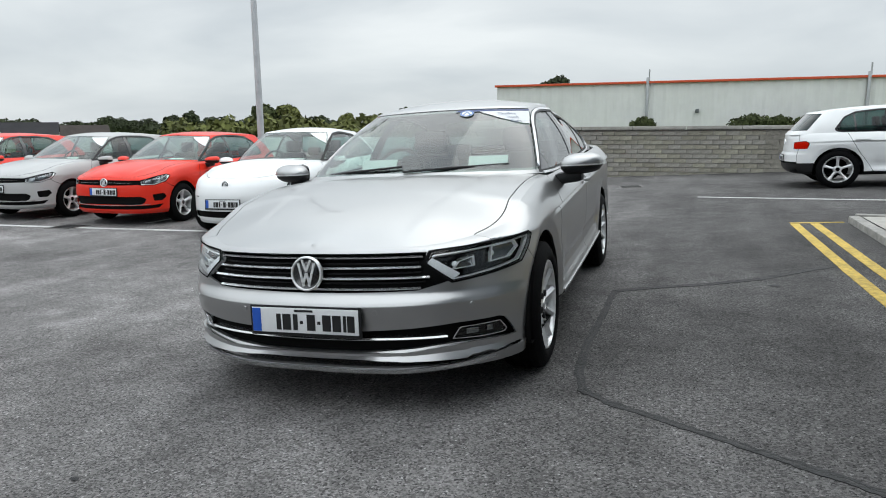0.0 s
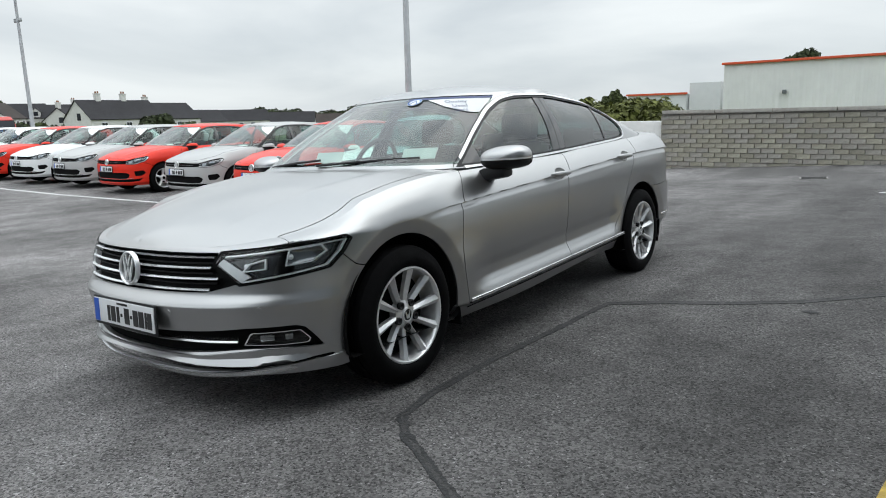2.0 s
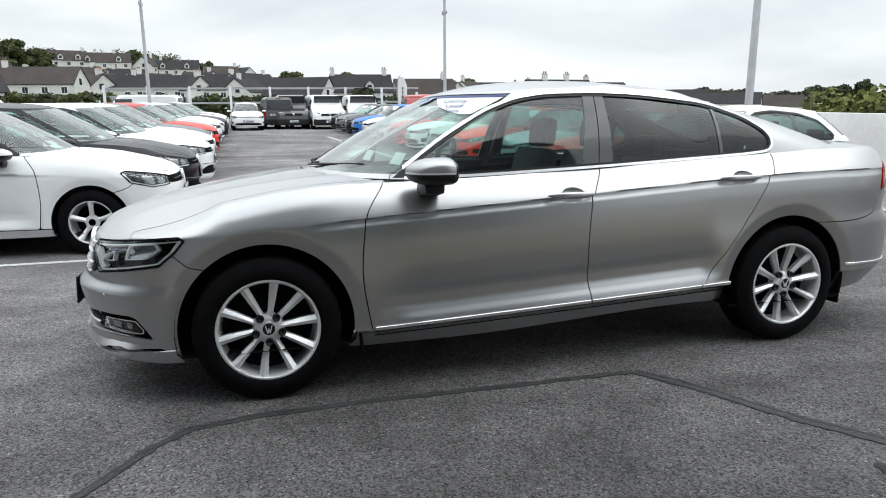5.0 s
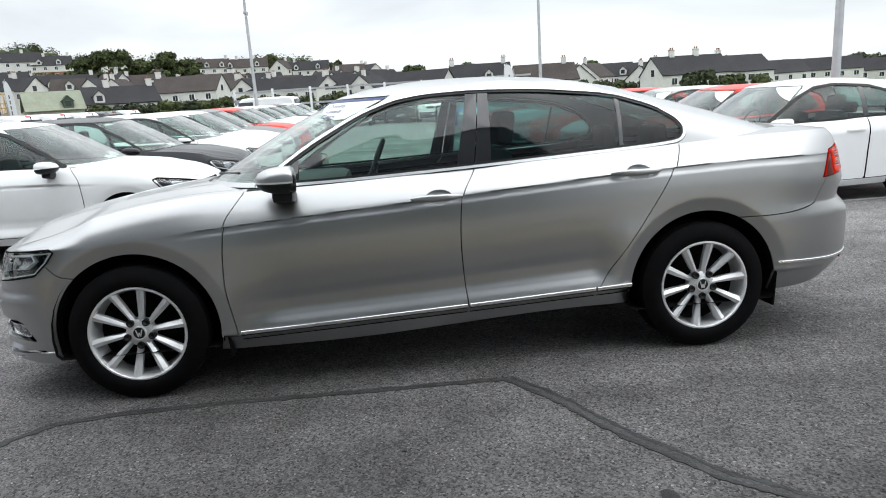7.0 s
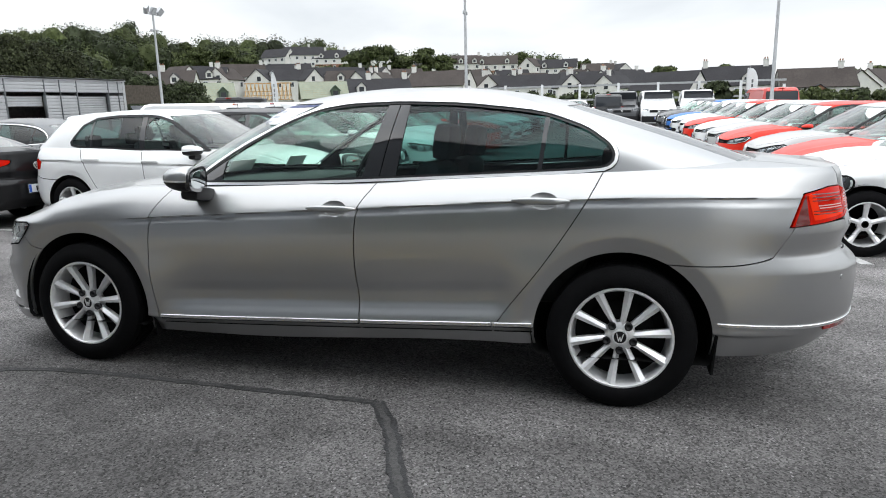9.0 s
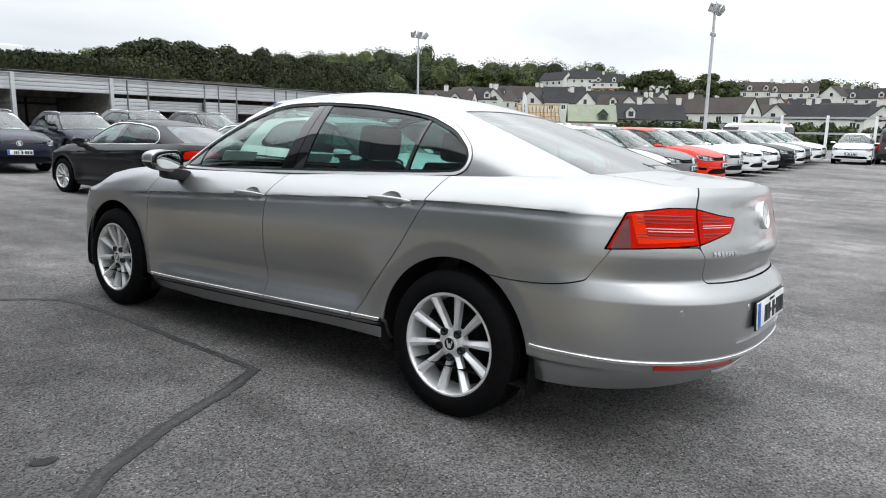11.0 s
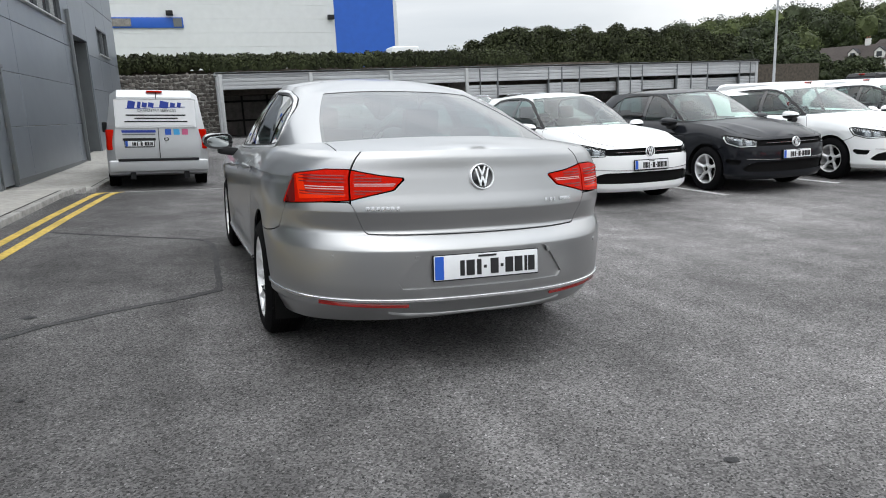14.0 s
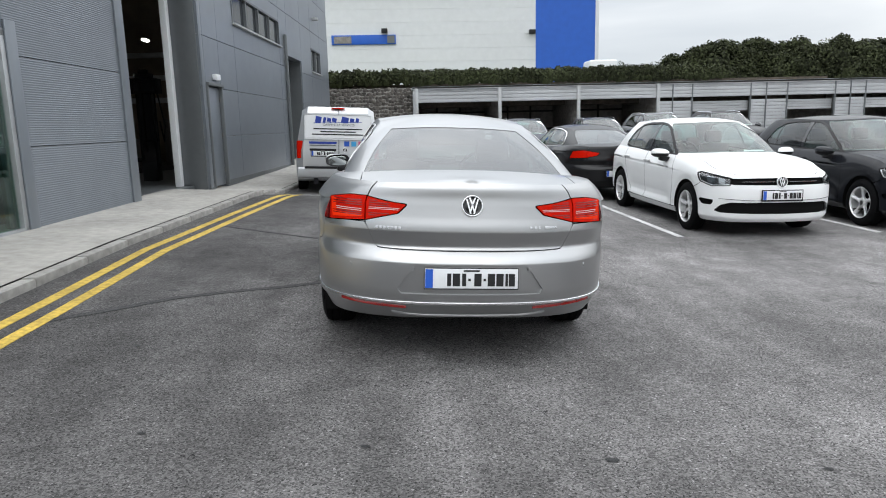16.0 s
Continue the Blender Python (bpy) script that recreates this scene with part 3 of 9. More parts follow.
def wheel(parent, at, out, R=0.334, rim=0.216, width=0.215, spokes=10, fine=True, style=0):
    """An alloy wheel with its tyre; out is +1 or -1, the side that the spokes face."""
    seg = 56 if fine else 28
    w2 = width / 2
    m = Matrix.Translation(at) @ Matrix.Diagonal((out, 1, 1, 1))
    bm = bmesh.new()
    rods = []
    # spokes
    for k in range(spokes):
        if fine:
            bm = bmesh.new()
            rods.append(bm)
        t = 2 * math.pi * (k + 0.25) / spokes
        if style == 1:
            t += (0.16 if k % 2 else -0.16)
        rr = [0.045, 0.085, 0.14, rim * 0.88, rim * 0.97]
        hw = [0.014, 0.0125, 0.0160, 0.0185, 0.0205] if spokes >= 10 else [0.03, 0.02, 0.022, 0.026, 0.032]
        xs = [w2 - 0.036, w2 - 0.034, w2 - 0.024, w2 - 0.012, w2 - 0.008]
        er, et = Vector((0, math.cos(t), math.sin(t))), Vector((0, -math.sin(t), math.cos(t)))
        rows = []
        for r, h, x in zip(rr, hw, xs):
            c = er * r
            rows.append([bm.verts.new(c + et * a + Vector((b, 0, 0))) for a, b in ((-h, x - 0.035), (-h, x - 0.008), (-h * 0.86, x - 0.006), (-h * 0.05, x + 0.002), (h * 0.86, x - 0.010), (h, x - 0.012), (h, x - 0.035))])
        for a, b in zip(rows, rows[1:]):
            for j in range(6):
                bm.faces.new((a[j], a[j + 1], b[j + 1], b[j]))
    if fine:
        bm = bmesh.new()
    lathe(bm, [(rim * 0.80, -w2 * 0.8), (rim * 0.90, 0.0), (rim * 0.95, w2 - 0.03), (rim * 0.955, w2 - 0.012), (rim * 0.985, w2 - 0.004), (rim * 1.02, w2 - 0.005), (rim * 1.04, w2 - 0.014)], seg)
    lathe(bm, [(0.034, w2 - 0.030), (0.05, w2 - 0.032), (0.066, w2 - 0.04), (0.07, w2 - 0.075)], 24)
    bmesh.ops.recalc_face_normals(bm, faces=bm.faces[:])
    bm.transform(m)
    if out < 0:
        bmesh.ops.reverse_faces(bm, faces=bm.faces[:])
    wh = part("wheel", shade(bm, 40), M["alloy"], parent, "silver multi-spoke alloy wheel")
    for bm in rods:
        bmesh.ops.recalc_face_normals(bm, faces=bm.faces[:])
        bm.transform(m)
        if out < 0:
            bmesh.ops.reverse_faces(bm, faces=bm.faces[:])
        part("spoke", shade(bm, 20), M["alloy"], wh)
    if fine:
        for k in range(5):
            t = 2 * math.pi * (k + 0.75) / 5
            bm = bmesh.new()
            lathe(bm, [(0.0001, -0.002), (0.0075, -0.002), (0.0095, 0.003), (0.0130, 0.0065), (0.0175, 0.0065), (0.0175, -0.012)], 16)
            bm.transform(m @ Matrix.Translation((w2 - 0.030, 0.060 * math.cos(t), 0.060 * math.sin(t))))
            part("wheel_bolt", shade(bm), M["black"], wh)
    bm = bmesh.new()
    prof = [(rim * 0.98, -w2), (rim + 0.03, -w2 - 0.004), (R - 0.03, -w2 + 0.006), (R - 0.006, -w2 + 0.024), (R, -w2 + 0.045)]
    if fine:
        for g in (-0.045, 0.0, 0.045):
            prof += [(R, g - 0.006), (R - 0.007, g - 0.004), (R - 0.007, g + 0.004), (R, g + 0.006)]
    prof += [(R, w2 - 0.045), (R - 0.006, w2 - 0.024), (R - 0.03, w2 - 0.006), (rim + 0.045, w2 + 0.005), (rim + 0.018, w2 + 0.002), (rim * 1.03, w2 - 0.006), (rim * 1.0, w2 - 0.02)]
    lathe(bm, prof, seg)
    bmesh.ops.recalc_face_normals(bm, faces=bm.faces[:])
    bm.transform(m)
    if out < 0:
        bmesh.ops.reverse_faces(bm, faces=bm.faces[:])
    part("tyre", shade(bm, 30), M["tyre"], wh)
    if not fine:
        return wh
    # disc and back plate near-black, so the shade behind the spokes is painted in
    bm = bmesh.new()
    lathe(bm, [(0.07, 0.012), (0.150, 0.012), (0.150, -0.012), (0.07, -0.012)], 32)
    lathe(bm, [(0.0001, -0.005), (rim * 0.92, -0.005)], 24)
    bm.transform(m)
    part("brake_disc", shade(bm), M["shell"], wh)
    bm = bmesh.new()
    lathe(bm, [(0.0001, w2 - 0.024), (0.028, w2 - 0.025), (0.034, w2 - 0.033)], 20)
    bmesh.ops.recalc_face_normals(bm, faces=bm.faces[:])
    bm.transform(m)
    part("hub_cap", shade(bm), M["black"], wh)
    bm = bmesh.new()
    lathe(bm, [(0.027, w2 - 0.026), (0.028, w2 - 0.021), (0.033, w2 - 0.021), (0.035, w2 - 0.03)], 24)
    for a0, b0, a1, b1 in ((-0.52, 0.6, -0.18, -0.62), (0.52, 0.6, 0.18, -0.62), (-0.18, -0.62, 0.0, 0.1), (0.18, -0.62, 0.0, 0.1)):
        d = Vector((0, a1 - a0, b1 - b0)) * 0.028
        box(bm, (0.004, 0.0045, d.length), (w2 - 0.0225, (a0 + a1) * 0.014, (b0 + b1) * 0.014), Matrix.Rotation(-math.atan2(d.y, d.z), 3, "X"))
    bmesh.ops.recalc_face_normals(bm, faces=bm.faces[:])
    bm.transform(m)
    part("hub_emblem", shade(bm), M["trim"], wh)
    return wh


def cabin(parent, c, fine=True):
    """Seats, dashboard and steering wheel behind the glass."""
    k = c.seat
    for x, yy in ((0.37, k[0]), (-0.37, k[0])):
        bm = boxes(((0.5, 0.5, 0.16), (x, yy, k[2]), None, 0.05), ((0.48, 0.14, 0.62), (x, yy + 0.34, k[2] + 0.30), Matrix.Rotation(radians(-16), 3, "X"), 0.06), ((0.27, 0.10, 0.19), (x, yy + 0.46, k[2] + 0.70), Matrix.Rotation(radians(-8), 3, "X"), 0.045))
        part("front_seat", bm, M["seat"], parent)
    bm = boxes(((1.25, 0.5, 0.16), (0, k[1], k[2]), None, 0.05), ((1.25, 0.14, 0.55), (0, k[1] + 0.32, k[2] + 0.26), Matrix.Rotation(radians(-20), 3, "X"), 0.06), ((0.25, 0.09, 0.15), (0.40, k[1] + 0.44, k[2] + 0.60), None, 0.04), ((0.25, 0.09, 0.15), (-0.40, k[1] + 0.44, k[2] + 0.60), None, 0.04))
    part("rear_bench", bm, M["seat"], parent)
    y0 = c.dash
    bm = boxes(((1.36, 0.42, 0.22), (0, y0, c.belt - 0.13), None, 0.07), ((1.2, 0.55, 0.05), (0, y0 - 0.20, c.belt - 0.055), Matrix.Rotation(radians(-4), 3, "X"), 0.02), ((0.26, 0.6, 0.30), (0, y0 + 0.25, c.belt - 0.42), None, 0.06))
    part("dashboard", bm, M["dash"], parent)
    bm = bmesh.new()
    pts = [(-0.37 + 0.185 * math.cos(t), 0, 0.185 * math.sin(t)) for t in np.linspace(0, 2 * math.pi, 25)[:-1]]
    tube(bm, pts, 0.016, 8, True)
    box(bm, (0.16, 0.05, 0.12), (-0.37, 0.01, -0.01), None, 0.03)
    box(bm, (0.34, 0.025, 0.035), (-0.37, 0.01, 0.0), None, 0.01)
    bm.transform(Matrix.Translation((0, y0 + 0.36, c.belt - 0.02)) @ Matrix.Rotation(radians(-24), 4, "X"))
    part("steering_wheel", shade(bm), M["dash"], parent)


def build_car(root, c, fine=True):
    """All of a car's panels, glass and wheels, under its root."""
    sh = Shell(c)
    res = 1.0 if fine else 0.31
    N = lambda n: max(3, int(n * res))
    rim = 0.012 if fine else 0.0
    gap = 0.0026 if fine else 0.004
    paint = c.paint
    fd, bd, rd = pchip(*c.fd), pchip(*c.bd), pchip(*c.rd)
    zl = sh.zl
    zsF, zsR = pchip(*c.zsF), pchip(*c.zsR)
    lamp, tail = poly_sd(c.lamp), poly_sd(c.tail)
    nose_cuts = [poly_sd(p) for p in c.cuts]
    sx = 1.0

    def arch(V, SQ):
        return np.minimum(np.hypot(V[:, 1], V[:, 2] - c.R), np.hypot(V[:, 1] - c.wb, V[:, 2] - c.R)) - c.Ra

    nsz = lambda SQ: SQ[:, 0]
    tsz = lambda SQ: 3 - SQ[:, 0]
    k = 0.7  # metres per unit of s at the ends

    def f_lamp(V, SQ):
        return -k * 0 - lamp(nsz(SQ) * k, V[:, 2]) - gap

    def f_tail(V, SQ):
        return -tail(tsz(SQ) * k, V[:, 2]) - gap

    def f_cuts(V, SQ):
        r = np.full(len(V), 1.0)
        for p in nose_cuts:
            r = np.minimum(r, -p(nsz(SQ) * k, V[:, 2]))
        return np.where(SQ[:, 0] < 1.2, r, 1.0)

    def bumpF(V, SQ):
        return np.minimum(zsF(SQ[:, 0]) - V[:, 2], -V[:, 1]) - gap

    def wing(V, SQ):
        y, z = V[:, 1], V[:, 2]
        return np.minimum(np.minimum(fd(z) - y, np.maximum(z - zsF(SQ[:, 0]), y)), np.maximum(z - zl(y), -y)) - gap

    def doorF(V, SQ):
        y, z = V[:, 1], V[:, 2]
        return np.minimum(np.minimum(y - fd(z), bd(z) - y), z - zl(y)) - gap

    def doorR(V, SQ):
        y, z = V[:, 1], V[:, 2]
        return np.minimum(np.minimum(y - bd(z), rd(z) - y), z - zl(y)) - gap

    def sill(V, SQ):
        y, z = V[:, 1], V[:, 2]
        return np.minimum(np.minimum(zl(y) - z, y), c.wb - y) - gap

    def bumpR(V, SQ):
        return np.minimum(zsR(tsz(SQ)) - V[:, 2], V[:, 1] - c.wb) - gap

    def quarter(V, SQ):
        y, z = V[:, 1], V[:, 2]
        r = np.minimum(y - rd(z), np.maximum(z - zsR(tsz(SQ)), c.wb - y))
        r = np.minimum(r, np.maximum(z - zl(y), y - c.wb))
        return np.minimum(r, (tsz(SQ) - c.boot) * k) - gap

    def boot(V, SQ):
        return np.minimum((c.boot - tsz(SQ)) * k, V[:, 2] - zsR(tsz(SQ))) - gap

    # under-skin, seen in the gaps and openings
    u = patch(sh.lower, 0, 3, N(70), 0, 1, N(22), [arch], off=-0.060, mirror=True)
    part("under_shell", u, M["shell"], root)
    m1 = c.wb / 2
    bm = boxes(((1.34, c.wb + 0.9, 0.05), (0, m1, 0.25)), ((1.62, c.wb - 2 * c.Ra - 0.06, 0.05), (0, m1, 0.290)), ((1.10, 0.28, 0.05), (0, -0.48, 0.26)), ((1.45, 0.30, 0.05), (0, c.wb + c.Ra + 0.17, 0.335)))
    part("underfloor", bm, M["shell"], root)

    def both(name, fn, s0, s1, ns, extra=(), label=""):
        g = patch(sh.lower, s0, s1, N(ns), 0, 1, N(120), [fn, arch, *extra], rim=rim)
        if len(g[1]):
            part(name, g, paint, root, label)
            part(name, flipx(g), paint, root, label)

    g = patch(sh.lower, 0, 1.1, 240 if fine else 46, 0, 1, 150 if fine else 34, [bumpF, arch, f_lamp, f_cuts], rim=rim, mirror=True)
    part("front_bumper", g, paint, root)
    r0 = pchip(*c.bonnet_edge)
    sc = c.cowl_s
    ls = c.wing_s
    g1 = patch(sh.lower, 0.28, 1.3, N(330), 0.05, 1, N(130), [wing, arch, f_lamp, f_cuts, lambda V, SQ: (SQ[:, 0] - ls) * k], rim=rim)
    g2 = patch(sh.cap, ls, sc, N(50), 0, 0.3, N(12), [lambda V, SQ: (r0(SQ[:, 0]) - SQ[:, 1]) * 0.8 - gap, lambda V, SQ: fd(V[:, 2] * 0 + c.belt) - V[:, 1]], rim=rim, up=True)
    g = join(g1, g2)
    part("wing", g, paint, root)
    part("wing", flipx(g), paint, root)
    ws0 = pchip(*c.cowl)
    g = patch(sh.cap, 0.0, sc + 0.25, N(80), 0, 1, N(60), [lambda V, SQ: (SQ[:, 1] - r0(SQ[:, 0])) * 0.8 - gap, lambda V, SQ: ws0(V[:, 0]) - V[:, 1]], rim=rim, up=True, mirror=True)
    if ls > 0.31:
        g = join(g, patch(sh.lower, 0.0, ls - 0.003, N(60), 0.6, 1, N(60), [f_lamp, f_cuts, lambda V, SQ: V[:, 2] - 0.716], rim=rim, mirror=True))
    part("bonnet", g, paint, root)
    g = patch(sh.cap, 0.6, sc + 0.4, N(40), 0, 1, N(30), [lambda V, SQ: V[:, 1] - ws0(V[:, 0]) - 0.004, lambda V, SQ: ws0(V[:, 0]) + 0.22 - V[:, 1]], off=-0.012, up=True, mirror=True)
    part("cowl", g, M["black"], root)
    def dish(V, SQ):
        r = np.full(len(V), 1.0)
        for yh, zh in c.handles:
            r = np.minimum(r, (np.hypot((V[:, 1] - yh - 0.012) / 0.062, (V[:, 2] - zh) / 0.036) - 1) * 0.036)
        return r

    cups = [dish] if fine else []
    both("front_door", doorF, 1.1, 1.7 if c.doors == 4 else 1.9, 150, cups)
    if c.doors == 4:
        both("rear_door", doorR, 1.4, 2.0, 150, cups)
    both("sill", sill, 1.0, 2.0, 170)
    gq = patch(sh.lower, 1.6, 3.0, N(380), 0, 1, N(130), [quarter, arch, f_tail], rim=rim)
    xb = c.boot_x
    rw = pchip(*c.rear_base)
    gq2 = patch(sh.cap, c.quarter_s, 3.0, N(60), 0, 1, N(30), [lambda V, SQ: V[:, 0] - xb - gap, lambda V, SQ: V[:, 1] - rw(V[:, 0]) + 0.03], rim=rim, up=True)
    g = join(gq, gq2)
    part("rear_quarter", g, paint, root)
    part("rear_quarter", flipx(g), paint, root)
    g = patch(sh.lower, 1.88, 3.0, 300 if fine else 46, 0, 1, 150 if fine else 28, [bumpR, arch, f_tail] + ([lambda V, SQ: -poly_sd(c.rear_recess)(V[:, 0], V[:, 2])] if c.rear_recess else []), rim=rim, mirror=True)
    part("rear_bumper", g, paint, root)
    g1 = patch(sh.lower, 2.3, 3.0, N(90), 0.3, 1, N(130), [boot, f_tail], rim=rim, mirror=True)
    g2 = patch(sh.cap, c.quarter_s, 3.0, N(70), 0, 1, N(40), [lambda V, SQ: xb - V[:, 0] - gap, lambda V, SQ: V[:, 1] - rw(V[:, 0])], rim=rim, up=True, mirror=True)
    part("boot_lid", join(g1, g2), paint, root)
    # cabin: glass cut out of the pillars
    dlo = poly_sd(c.dlo)
    f_dlo = lambda V, SQ: np.where((SQ[:, 0] > 0.6) & (SQ[:, 0] < 2.78), dlo(V[:, 1], V[:, 2]), -1.0)

    def f_ws(V, SQ):
        s, h = SQ[:, 0], SQ[:, 1]
        return np.minimum(np.minimum(c.sA - s, (h - c.ws_h[0]) * 0.6), (c.ws_h[1] - h) * 0.6)

    def f_rw(V, SQ):
        s, h = 3 - SQ[:, 0], SQ[:, 1]
        return np.minimum(np.minimum(c.sC[0] + (c.sC[1] - c.sC[0]) * h - s, (h - c.rw_h[0]) * 0.6), (c.rw_h[1] - h) * 0.6)

    pil = patch(sh.green, 0, 3, N(150), 0, 1, N(40), [lambda V, SQ: -f_dlo(V, SQ), lambda V, SQ: -f_ws(V, SQ), lambda V, SQ: -f_rw(V, SQ)], rim=rim, mirror=True)
    part("cabin_frame", pil, paint, root)
    part("roof", patch(sh.roof, 0, 3, N(90), 0, 1, N(30), up=True, mirror=True), paint, root)
    lin = patch(sh.roof, 0, 3, N(30), 0.02, 1, N(10), off=-0.03, up=True, mirror=True)
    part("headlining", lin, M["lining"], root)
    part("windscreen", patch(sh.green, 0, 1.0, N(50), 0, 1, N(24), [lambda V, SQ: f_ws(V, SQ) + 0.004], off=-0.003, mirror=True), M["screen"], root)
    part("windscreen_border", patch(sh.green, 0, 1.0, N(70), 0, 1, N(50), [f_ws, lambda V, SQ: 0.022 - f_ws(V, SQ)], off=-0.005, mirror=True), M["gloss"], root)
    part("rear_window", patch(sh.green, 2.0, 3.0, N(50), 0, 1, N(24), [lambda V, SQ: f_rw(V, SQ) + 0.004], off=-0.003, mirror=True), c.rear_glass, root)
    part("rear_window_border", patch(sh.green, 2.0, 3.0, N(70), 0, 1, N(50), [f_rw, lambda V, SQ: 0.026 - f_rw(V, SQ)], off=-0.005, mirror=True), M["gloss"], root)
    for name, a, b, m in c.panes:
        lo, hi = pchip(*a), pchip(*b)
        g = patch(sh.green, 0.6, 2.78, N(120), 0, 1, N(40), [f_dlo, lambda V, SQ: V[:, 1] - lo(V[:, 2]), lambda V, SQ: hi(V[:, 2]) - V[:, 1]], off=-0.006)
        if len(g[1]):
            part(name, g, m, root)
            part(name, flipx(g), m, root)
    for a, b in c.posts:
        lo, hi = pchip(*a), pchip(*b)
        g = patch(sh.green, 0.6, 2.78, N(120), 0, 1, N(40), [f_dlo, lambda V, SQ: V[:, 1] - lo(V[:, 2]), lambda V, SQ: hi(V[:, 2]) - V[:, 1]], off=-0.002, rim=rim)
        if len(g[1]):
            part("door_pillar_trim", g, M["gloss"], root, "gloss black pillar trim")
            part("door_pillar_trim", flipx(g), M["gloss"], root, "gloss black pillar trim")
    if not c.chrome:
        g = patch(sh.green, 0.6, 2.8, 80, -0.1, 1, 40, [lambda V, SQ: f_dlo(V, SQ) + 0.012, lambda V, SQ: 0.016 - f_dlo(V, SQ)], off=0.003)
        part("window_seal", g, M["black"], root)
        part("window_seal", flipx(g), M["black"], root)
    if c.chrome:
        g = patch(sh.green, 0.6, 2.8, int(280 * res), -0.15, 1, int(100 * res), [lambda V, SQ: 0.002 - f_dlo(V, SQ), lambda V, SQ: f_dlo(V, SQ) + c.chrome, lambda V, SQ: V[:, 1] - 0.655], off=0.006, rim=0.012)
        part("window_trim", g, M["trim"], root, "bright chrome window surround")
        part("window_trim", flipx(g), M["trim"], root, "bright chrome window surround")
        g = patch(sh.green, 0.6, 2.8, int(280 * res), 0, 1, int(100 * res), [f_dlo, lambda V, SQ: 0.014 - f_dlo(V, SQ)], off=0.001)
        part("window_seal", g, M["black"], root)
        part("window_seal", flipx(g), M["black"], root)
        g = patch(sh.green, 0.6, 2.8, int(280 * res), -0.15, 1, int(100 * res), [lambda V, SQ: -c.chrome - f_dlo(V, SQ), lambda V, SQ: f_dlo(V, SQ) + c.chrome + 0.003], off=0.002)
        part("trim_gap", g, M["shell"], root)
        part("trim_gap", flipx(g), M["shell"], root)
    # lamps
    lb = patch(sh.lower, 0.2, 1.2, N(60), 0.4, 1, N(40), [lambda V, SQ: lamp(nsz(SQ) * k, V[:, 2])], off=-0.045 if fine else -0.012)
    ls_ = patch(sh.lower, 0.2, 1.2, 260 if fine else 60, 0.4, 1, 200 if fine else 44, [lambda V, SQ: lamp(nsz(SQ) * k, V[:, 2]) + 0.0055, lambda V, SQ: 0.0015 - lamp(nsz(SQ) * k, V[:, 2])], off=0.0025 if fine else 0.003)
    lc = patch(sh.lower, 0.2, 1.2, N(60), 0.4, 1, N(40), [lambda V, SQ: lamp(nsz(SQ) * k, V[:, 2]) - gap], off=0.001, rim=0.012)
    heads = []
    for fl in (lambda g: g, flipx):
        h = part("headlamp", fl(lb), M["gloss"] if fine else M["lampdark"], root, "clear headlamp with dark housing")
        part("lens", fl(lc), M["lens"], h)
        part("lamp_seal", fl(ls_), M["shell"], h)
        heads.append(h)
    tails = []
    tc = patch(sh.lower, 1.8, 3.0, 220 if fine else 34, 0.3, 1, 150 if fine else 24, [lambda V, SQ: tail(tsz(SQ) * k, V[:, 2]) - gap, lambda V, SQ: np.abs((tsz(SQ) - c.boot) * k) - (0.003 if c.boot < 0.9 else -1)], off=0.003, rim=0.015)
    for fl in (lambda g: g, flipx):
        tails.append(part("tail_lamp", fl(tc), M["red"], root, "red tail lamp"))
    # wheels
    for y in (0.0, c.wb):
        for o in (1, -1):
            wheel(root, (o * (c.hub_x - c.tyre_w / 2), y, c.R), o, c.R, c.rim, c.tyre_w, c.spokes, fine, c.style)
            bm = bmesh.new()
            lathe(bm, [(c.Ra + 0.012, c.hub_x - 0.02), (c.Ra + 0.012, c.hub_x - c.tyre_w - 0.12), (0.0001, c.hub_x - c.tyre_w - 0.12)], 32)
            bm.transform(Matrix.Translation((0, y, c.R)) @ Matrix.Diagonal((o, 1, 1, 1)))
            for v in [v for v in bm.verts if v.co.z < c.R - 0.1]:
                v.co.z = c.R - 0.1
            part("arch_liner", shade(bm), M["shell"], root)
    # mirrors: painted cap over a black lower shell
    for o in (1, -1):
        x, y, z = c.mirror
        segs = (28, 18) if fine else (14, 8)

        def shellpart(lo, hi, grow=1.0):
            bm = bmesh.new()
            bmesh.ops.create_uvsphere(bm, u_segments=segs[0], v_segments=segs[1], radius=1.0)
            for v in bm.verts:
                q = v.co
                t = (q.y + 1) / 2
                q.x = math.copysign(abs(q.x) ** 0.75, q.x) * 0.122 * grow
                q.z = math.copysign(abs(q.z) ** 0.8, q.z) * (0.052 + 0.020 * t) * grow
                q.y = math.copysign(abs(q.y) ** 0.85, q.y) * 0.105 * grow
                q.y = min(q.y, 0.055) + q.x * 0.22
                q.z += q.x * 0.05
            for co, nn in (((0, 0, lo), (0, 0, -1)), ((0, 0, hi), (0, 0, 1))):
                bmesh.ops.bisect_plane(bm, geom=bm.verts[:] + bm.edges[:] + bm.faces[:], plane_co=co, plane_no=nn, clear_outer=True)
            bm.transform(Matrix.Translation((x, y, z)))
            if o < 0:
                bm.transform(Matrix.Diagonal((-1, 1, 1, 1)))
                bmesh.ops.reverse_faces(bm, faces=bm.faces[:])
            return shade(bm, 50)

        mi = part("door_mirror", shellpart(0.0, 0.2), c.mirror_paint or paint, root)
        low = shellpart(-0.2, -0.008, 0.98)
        bm = boxes(((0.165, 0.10, 0.070), (x - 0.075, y + 0.010, z - 0.078), Matrix.Rotation(radians(-8), 3, "Y"), 0.026))
